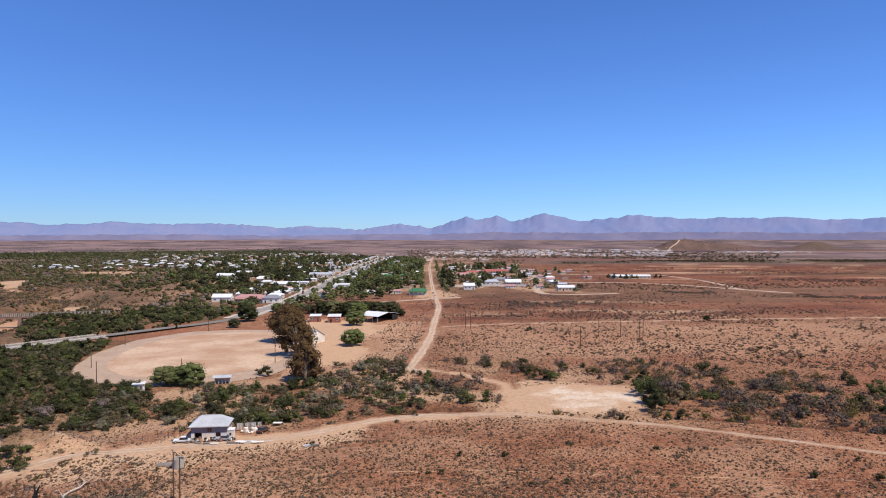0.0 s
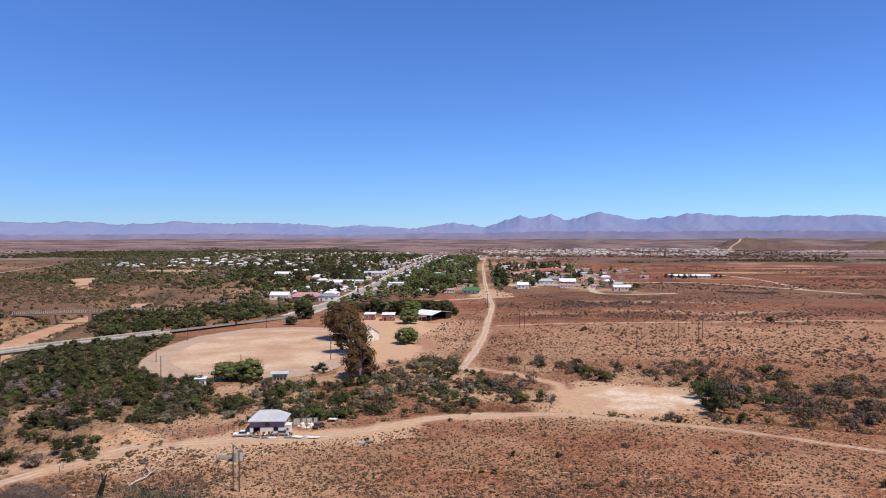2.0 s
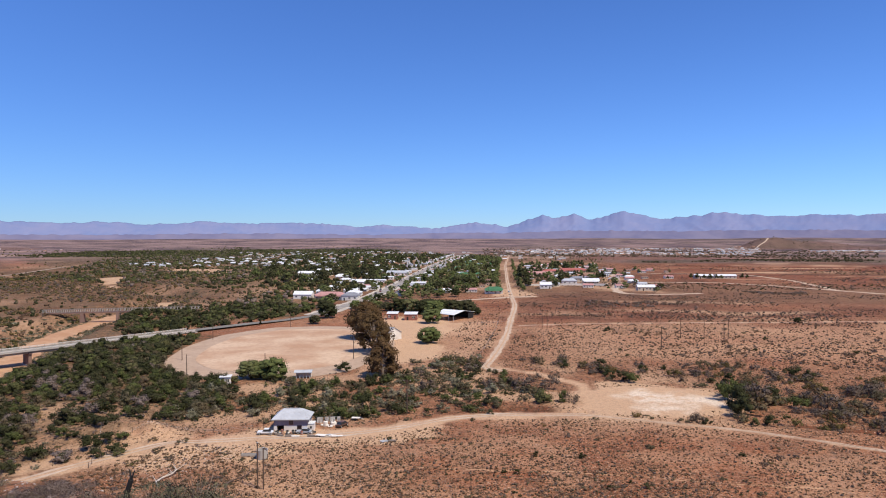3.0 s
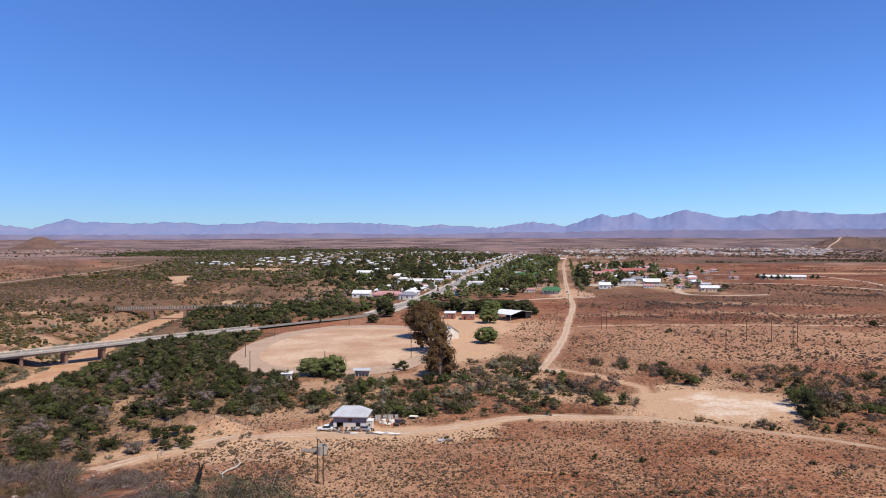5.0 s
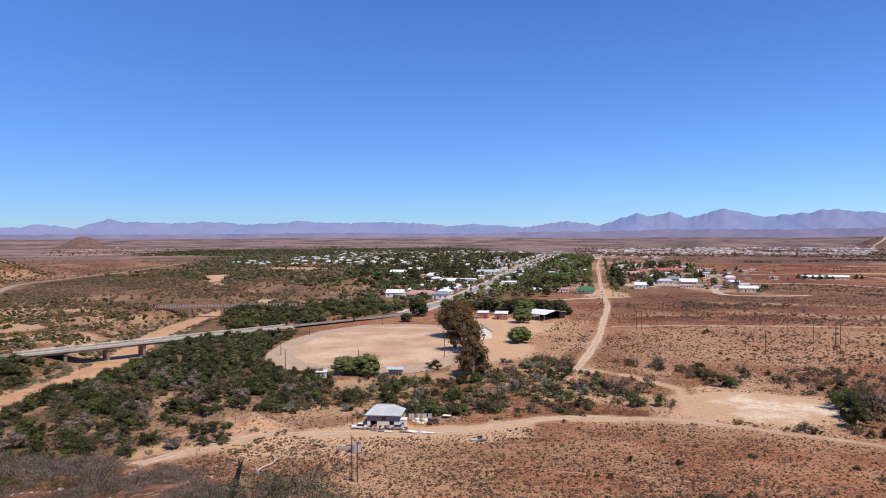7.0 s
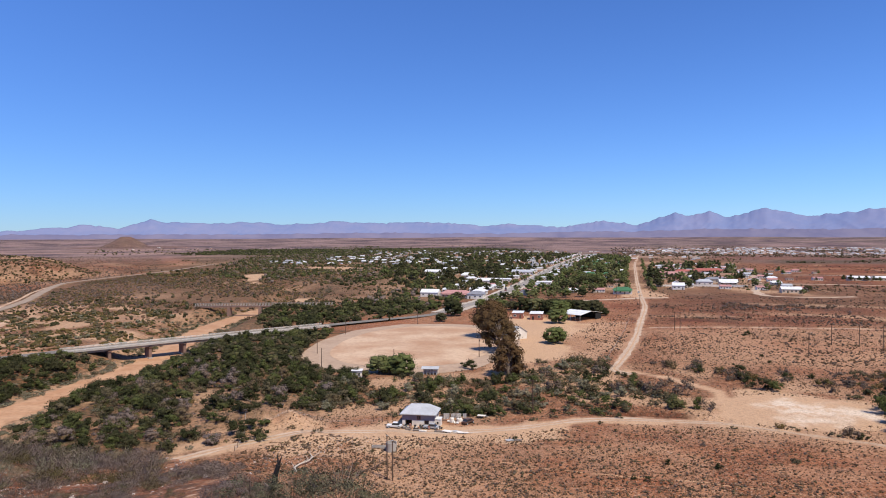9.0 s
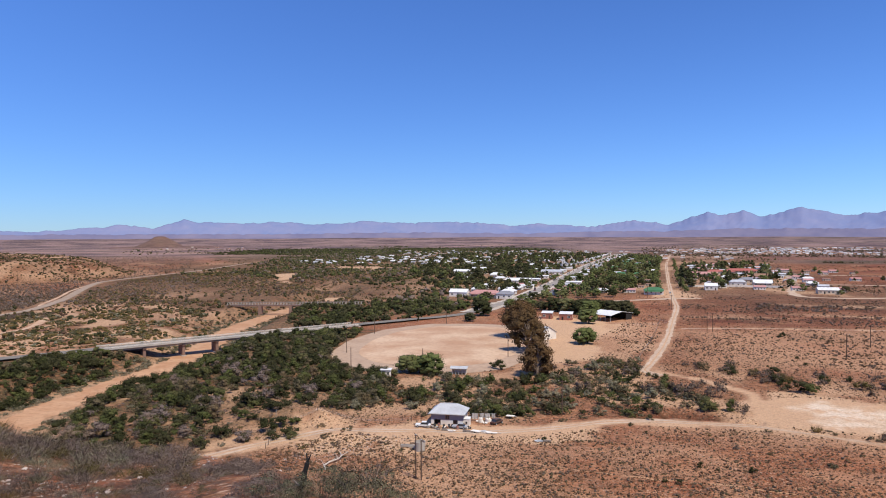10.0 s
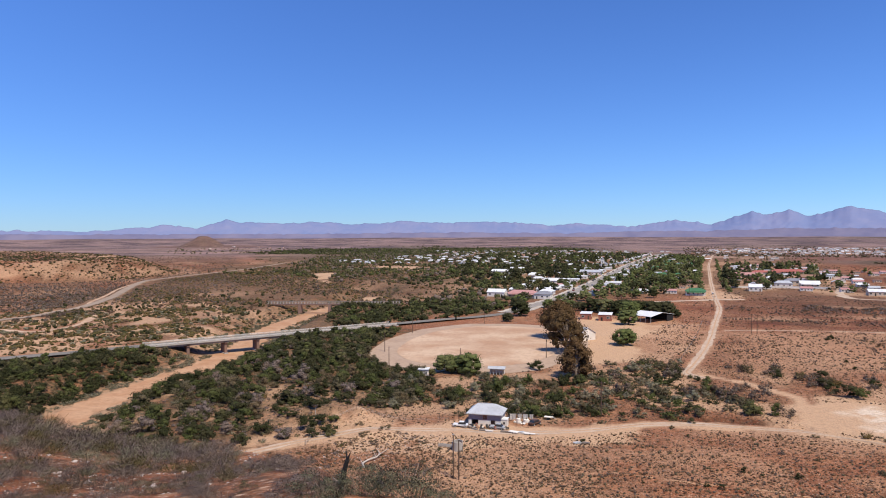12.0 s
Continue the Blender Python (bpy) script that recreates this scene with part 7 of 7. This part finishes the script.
# ---- trees ----
def limb_mesh(name, seed, h, r, branches, mat=BARK, fork=0.45):
    rt = random.Random(seed)
    bm = bmesh.new()
    tip = Vector((0, 0, -0.3))
    for k in range(4):
        nxt = Vector((rt.uniform(-0.05, 0.05) * h, rt.uniform(-0.05, 0.05) * h, h * fork * (k + 1) / 4))
        add_bar(bm, tip, nxt, r * (1 - 0.12 * k), r * (1 - 0.12 * (k + 1)), 5)
        tip = nxt
    for k in range(branches):
        a = k * 6.28 / branches + rt.uniform(-0.4, 0.4)
        end = tip + Vector((math.cos(a), math.sin(a), 0)) * h * rt.uniform(0.12, 0.26) + Vector((0, 0, h * rt.uniform(0.18, 0.45)))
        mid = tip.lerp(end, 0.5) + Vector((0, 0, h * 0.03))
        add_bar(bm, tip, mid, r * 0.5, r * 0.32, 4)
        add_bar(bm, mid, end, r * 0.32, r * 0.1, 3)
    me = bpy.data.meshes.new(name)
    bm.to_mesh(me)
    bm.free()
    me.materials.append(mat)
    return me


def tree(name, label, x, y, h, spread, trunk_me, crown_me, group="", turn=0.0):
    top = tagged(empty(name, at_place(x, y, turn)), label, "tree", group)
    trunk = new("trunk", trunk_me)
    crown = new("crown", crown_me)
    for o in (trunk, crown):
        o.parent = top
        o.scale = (spread, spread, h)
    return top


def crown_mesh(name, seed, lobes, leaves, size, mat):
    return quads_mesh(name, filled(seed, lobes, leaves, size, 1, shrink=0.85), mat)


# one-metre trees: crowns of lobes round the limbs
def globe(k, low, wide, n, r0=0.13, r1=0.2):
    rs = np.random.RandomState(900 + k)
    out = [(0, 0, 0.6, 0.26)]
    for j in range(n):
        z = low + (0.86 - low) * j / (n - 1)
        r = wide * math.sin(math.pi * (0.22 + 0.68 * (z - low) / (0.9 - low)))
        a = j * 2.4 + rs.uniform(-0.5, 0.5)
        out.append((math.cos(a) * r, math.sin(a) * r, z, rs.uniform(r0, r1)))
    return out


ROUND = [crown_mesh("crown", 500 + k, globe(k, 0.20, 0.31, 14), 210, 0.062, LEAF_TREE) for k in range(4)]
SHADE = [crown_mesh("crown", 520 + k, globe(10 + k, 0.24, 0.33, 13), 200, 0.062, LEAF_DARK) for k in range(4)]
NEAR_ROUND = [crown_mesh("crown", 505 + k, globe(20 + k, 0.16, 0.30, 24, 0.15, 0.23), 1500, 0.030, LEAF_TREE) for k in range(3)]
NEAR_SHADE = [crown_mesh("crown", 525 + k, globe(30 + k, 0.16, 0.30, 24, 0.15, 0.23), 1500, 0.030, LEAF_DARK) for k in range(3)]
TALL = [crown_mesh("crown", 540 + k, [(0.07 * math.sin(j * 2.1 + k), 0.07 * math.cos(j * 1.7), 0.2 + 0.09 * j, 0.13 - 0.008 * j) for j in range(9)], 200, 0.06, LEAF_DARK) for k in range(3)]
TRUNKS = [limb_mesh("trunk", 560 + k, 1.0, 0.035, 5, fork=0.28) for k in range(3)]
trnd = random.Random(31)


FAR_TREES = []


def place_tree(x, y, h, kind=None, group="trees of the town", wide=1.0):
    kind = kind or trnd.choice(("round", "round", "shade", "shade", "tall"))
    if y > 760:
        FAR_TREES.append((x, y, h, kind))
        return None
    close = math.hypot(x, y) < 460
    crown = trnd.choice({"round": NEAR_ROUND if close else ROUND, "shade": NEAR_SHADE if close else SHADE, "tall": TALL}[kind])
    words = {"round": "leafy green garden tree with a rounded crown", "shade": "spreading dark green shade tree", "tall": "slender dark conifer-like tree"}[kind]
    spread = h * (trnd.uniform(1.15, 1.45) if kind != "tall" else trnd.uniform(0.7, 0.9)) * wide
    return tree(("green" if kind == "round" else "shade" if kind == "shade" else "tall") + "_tree", words, x, y, h, spread, trnd.choice(TRUNKS), crown, group, trnd.uniform(0, 360))


FIELD_TREES = (
    (-90, 222, 6.4, "round"), (-81.5, 222, 7.4, "round"), (-85.8, 223, 6.2, "round"), (-40, 304, 7.4, "round"), (-47.5, 375, 8.4, "round"), (-111, 392, 9.0, "shade"),
    (-111, 366, 5.0, "shade"), (-138, 356, 5.0, "tall"), (-59, 420, 9.0, "shade"), (-52, 418, 9.0, "round"), (-46, 424, 9.0, "shade"), (-39, 421, 9.0, "shade"),
    (-32, 423, 9.0, "shade"), (-67, 425, 9.0, "round"), (-75, 428, 9.0, "shade"), (-84, 432, 6.0, "shade"), (-55, 427, 9.0, "shade"), (-92, 440, 6.0, "round"),
    (-26, 418, 5.0, "shade"), (-124, 430, 7, "shade"), (-128, 446, 8, "round"), (-130, 470, 8, "shade"), (-106, 440, 6, "round"), (-104, 470, 7, "round"),
    (152, 397, 3.0, "shade"),
)
FARM_TREES = (
    (196, 789, 7, "shade"), (203, 786, 6, "shade"), (210, 788, 7, "shade"), (216, 786, 6, "shade"), (222, 789, 6, "round"), (246, 796, 6, "shade"),
    (252, 798, 5, "shade"), (190, 792, 6, "shade"), (-100, 488, 7, "shade"), (-94, 500, 7, "round"), (-84, 512, 7, "round"), (-62, 530, 7, "round"),
    (-50, 540, 7, "shade"), (-72, 528, 6, "round"), (118, 610, 4, "round"),
)
for x, y, h, k in FIELD_TREES + FARM_TREES:
    place_tree(x, y, h, k, "trees standing alone", 1.3 if k != "tall" else 1.0)
for k, (a, b, r) in enumerate(TAKEN[27:]):       # a tree or two before many of the houses
    if trnd.random() < 0.62:
        place_tree(a + trnd.uniform(-6, 6), b - trnd.uniform(6, 9), trnd.uniform(4.5, 8), trnd.choice(("round", "round", "shade")), "garden trees before the houses")
for poly, n, seed, lo, hi, kinds in (([(-103, 520), (-24, 600), (-30, 900), (-36, 1364), (-118, 1500), (-104, 700)], 190, 601, 6, 10.5, ("round", "round", "round", "shade")),
                                     ([(-174, 520), (-136, 552), (-142, 900), (-162, 1500), (-222, 1700), (-480, 1400), (-320, 800)], 200, 602, 6, 12, ("round", "shade", "shade", "tall")),
                                     ([(-2, 600), (-2, 1112), (107, 1129), (97, 760)], 130, 603, 5, 11, None),
                                     ([(-255, 690), (-172, 690), (-180, 900), (-275, 900)], 46, 604, 9, 14, ("shade", "shade", "tall"))):
    for x, y in in_poly(poly, n, seed, 1.5):
        place_tree(float(x), float(y), trnd.uniform(lo, hi), trnd.choice(kinds) if kinds else None)
for k in range(34):                     # beside the main street
    y = 560 + k * 30
    for s in (-1, 1):
        if trnd.random() < 0.6:
            place_tree(street_x(y) + s * trnd.uniform(7.5, 9), y + trnd.uniform(-10, 10), trnd.uniform(4, 7), "round", "street trees along the main street")
for k in range(24):                     # rows beside the straight dirt road
    y = 600 + k * 30
    for s in (-1, 1):
        place_tree(dirt_x(y) + s * trnd.uniform(9, 13), y + trnd.uniform(-6, 6), trnd.uniform(4.5, 7), "round", "street trees along the dirt road")
LOFTY = [filled(295 + k, [(0, 0, 0.62, 0.52), (0.38, 0.1, 0.5, 0.40), (-0.3, 0.25, 0.55, 0.42), (0.0, -0.38, 0.45, 0.40), (0.08, 0.1, 1.0, 0.40)], 46, 0.17, 1, shrink=0.8) for k in range(6)]
for kinds, mats, label, seed in ((("round",), [LEAF_TREE, LEAF_TREE, LEAF_GREEN], "rounded green garden trees at the far end of town", 621), (("shade", "tall"), [LEAF_DARK], "dark shade trees at the far end of town", 622)):
    far = [p for p in FAR_TREES if p[3] in kinds]
    scatter("far_town_trees", label, "trees", LOFTY, np.array([p[:2] for p in far]), np.array([p[2] * 0.66 for p in far]), mats, seed, (0.9, 1.25))
q = in_poly([(-103, 520), (-24, 600), (-36, 1500), (-118, 1700), (-104, 700)], 520, 611, 1.0)
scatter("town_shrubbery", "green garden shrubs and hedges between the houses", "shrubs", FARCLUMP, q, sizes(len(q), 612, 2.4, 5.0, 1.0), [LEAF_TREE, LEAF_DARK, LEAF_GREEN], 613, (1.0, 1.6))
q = in_poly([(-180, 530), (-136, 552), (-162, 1700), (-560, 1700), (-320, 800)], 2000, 614, 1.0, 0.34, 50)
scatter("garden_bushes", "dark green garden bushes and trees between the houses", "bush", FARCLUMP, q, sizes(len(q), 615, 1.8, 5.6, 1.1), [LEAF_GREEN, LEAF_DARK, LEAF_DARK], 616, (1.0, 1.6))
q = in_poly([(0, 600), (0, 1700), (200, 1700), (130, 1100), (95, 640)], 300, 617, 1.0)
scatter("school_bushes", "green bushes between the buildings", "bush", FARCLUMP, q, sizes(len(q), 618, 1.0, 3.4, 1.4), [LEAF_GREEN, LEAF_DARK, KAROO], 619, (0.8, 1.3))


def gum_tree(x, y, h, lean, seed, lobes, label):
    """A tall blue gum: bare forked limbs, hanging clumps of brown-green leaves."""
    top = tagged(empty("gum_tree", at_place(x, y)), label, "tree", "gum trees")
    rt = random.Random(seed)
    bm = bmesh.new()
    tip = Vector((0, 0, -0.5))
    for k in range(5):
        nxt = Vector((lean * h * 0.09 * (k + 1), rt.uniform(-0.3, 0.3), h * 0.12 * (k + 1)))
        add_bar(bm, tip, nxt, 0.62 - 0.08 * k, 0.54 - 0.08 * k, 9)
        tip = nxt
    part("trunk", bm, BARK, top, "pale peeling trunk")
    bm = bmesh.new()
    for cx, cy, cz, r in lobes:
        start = Vector((lean * cz * 0.45, 0, min(cz * 0.55, h * 0.55)))
        end = Vector((cx, cy, cz))
        mid = start.lerp(end, 0.55) + Vector((0, 0, 0.6))
        add_bar(bm, start, mid, 0.24, 0.15, 6)
        add_bar(bm, mid, end, 0.15, 0.05, 5)
    part("branchwork", bm, BARK, top)
    part_me = quads_mesh("crown", np.concatenate([cores(seed, lobes, 2, 0.55), leaf_cloud(seed, lobes, 4200, 0.45, 0.0)]), LEAF_GUM)
    crown = new("crown", part_me)
    crown.parent = top


def gum_lobes(seed, h, base, width, lean, n):
    rt = random.Random(seed)
    out = []
    for k in range(n):
        z = base + (h - base) * (k + rt.random()) / n * 0.96
        s = math.sin(math.pi * min(1, 0.2 + 0.85 * (z - base) / (h - base)))
        a = rt.uniform(0, 6.28)
        out.append((lean * z * 0.5 + math.cos(a) * width * s * 0.7, math.sin(a) * width * s * 0.7, z, rt.uniform(0.26, 0.42) * width * (0.6 + 0.5 * s)))
    return out


gum_tree(-71, 314, 17.5, 0.06, 701, gum_lobes(711, 17.5, 4.5, 9.6, 0.05, 50), "tall brown-green gum tree at the edge of the sports field")
gum_tree(-59.5, 276, 17, 0.05, 702, gum_lobes(712, 16.5, 2.5, 8.2, 0.05, 44), "brown-green gum tree with hanging foliage")
gum_tree(-46.5, 232, 12.5, 0.02, 703, gum_lobes(713, 12.5, 1.0, 6.2, 0.02, 36), "gum tree with rusty brown leaves above a bushy foot")
for x, y, r in ((-46.5, 219, 2.2), (-49, 217, 2.4), (-44, 220, 1.8)):
    bush("dark", x, y, r, 1.2, "bushes under the gum tree")


# ---- the brow of the hill: dead stump, near bush, fallen branches ----
def dead_stump():
    x, y = 15.6 * math.sin(radians(-31.3)), 15.6 * math.cos(radians(-31.3))
    top = tagged(empty("dead_stump", at_place(x, y)), "charred dead stump standing on the brow", "stump")
    bm = bmesh.new()
    pts = [(-0.06, 0, -0.2), (-0.03, 0, 0.1), (0.05, 0.02, 0.34), (0.09, 0.02, 0.56), (0.17, 0.01, 0.80)]
    for k, (a, b) in enumerate(zip(pts, pts[1:])):
        add_bar(bm, a, b, 0.088 - 0.010 * k, 0.078 - 0.010 * k, 9)
    add_bar(bm, pts[-1], (0.26, 0, 0.99), 0.03, 0.01, 6)
    add_bar(bm, pts[-1], (0.13, 0.03, 1.0), 0.026, 0.01, 6)
    part("trunk", bm, DARK, top)
    for a, b, r in (((0.04, 0, 0.2), (-0.22, 0.05, 0.34), 0.04), ((0.02, 0, 0.1), (0.3, -0.1, 0.2), 0.04)):
        bm = bmesh.new()
        add_bar(bm, a, b, r, r * 0.3, 6)
        part("branch", bm, GREYWOOD, top)


dead_stump()


def brow_bush(az, d, r, up, seed, mats, label):
    """A near shrub with fine leaves on visible stems."""
    x, y = d * math.sin(radians(az)), d * math.cos(radians(az))
    top = tagged(empty("leafy_shrub", at_place(x, y)), label, "bush", "shrubs on the brow")
    stems = new("branchwork", quads_mesh("branchwork", twig_cloud(seed, 150, 0.005) * np.array([r, r, r * up * 1.05, 1, 1, 1]), TWIG))
    leaves = new("foliage", quads_mesh("foliage", leaf_cloud(seed + 1, lobed(seed + 2, 22, 0.8, 1.05, 0.12, 0.26), 3000, 0.026, 0.0) * np.array([r, r, r * up, 1, 1, 1]), mats))
    for o in (stems, leaves):
        o.parent = top


for k in range(15):
    brow_bush(brnd.uniform(-46, -33.5), brnd.uniform(17, 27), brnd.uniform(0.4, 0.9), brnd.uniform(0.6, 0.9), 850 + 10 * k, brnd.choice((TWIG, LEAF_GREY, TWIG)), "grey twiggy shrub on the upper hillside")
brow_bush(-26.0, 15.0, 1.0, 0.9, 801, LEAF_BROW, "grey-green leafy shrub on the brow of the hill")
brow_bush(-28.0, 15.2, 0.6, 0.9, 891, LEAF_BROW, "grey-green leafy shrub on the brow of the hill")
brow_bush(-31.9, 15.3, 0.55, 0.95, 895, LEAF_BROW, "grey-green leafy shrub beside a dead stump")
brow_bush(-24.2, 14.6, 0.7, 0.8, 811, LEAF_BROW, "grey-green leafy shrub on the brow of the hill")
brow_bush(-29.6, 15.4, 0.8, 0.85, 821, LEAF_BROW, "grey-green leafy shrub on the brow of the hill")
brow_bush(-33.0, 16.0, 0.9, 0.7, 831, LEAF_BROW, "olive leafy shrub beside a dead stump")
brow_bush(-34.6, 18.0, 1.0, 0.5, 841, TWIG, "grey twiggy shrub on the brow of the hill")


def fallen_branch(x, y, length, turn, label, dark):
    top = tagged(empty("fallen_branch", at_place(x, y, turn)), label, "branch")
    bm = bmesh.new()
    pts = [Vector((k * length / 5, 0.12 * length * math.sin(k * 1.3), 0.15 + 0.09 * length * k / 5)) for k in range(6)]
    for k, (a, b) in enumerate(zip(pts, pts[1:])):
        add_bar(bm, a, b, 0.24 - 0.034 * k, 0.206 - 0.034 * k, 7)
    part("limb", bm, TIMBER if dark else BLEACHED, top)
    for k in (1, 2, 3, 4):
        bm = bmesh.new()
        s = 1 if k % 2 else -1
        add_bar(bm, pts[k], pts[k] + Vector((0.2 * length, s * 0.16 * length, 0.08 * length)), 0.08, 0.02, 5)
        part("twig", bm, TIMBER if dark else BLEACHED, top)


fallen_branch(-68.5, 124, 9.0, 98, "bleached dead branch lying on the slope", False)
fallen_branch(-55, 124, 9.5, 84, "dark dead branch lying on the slope", True)
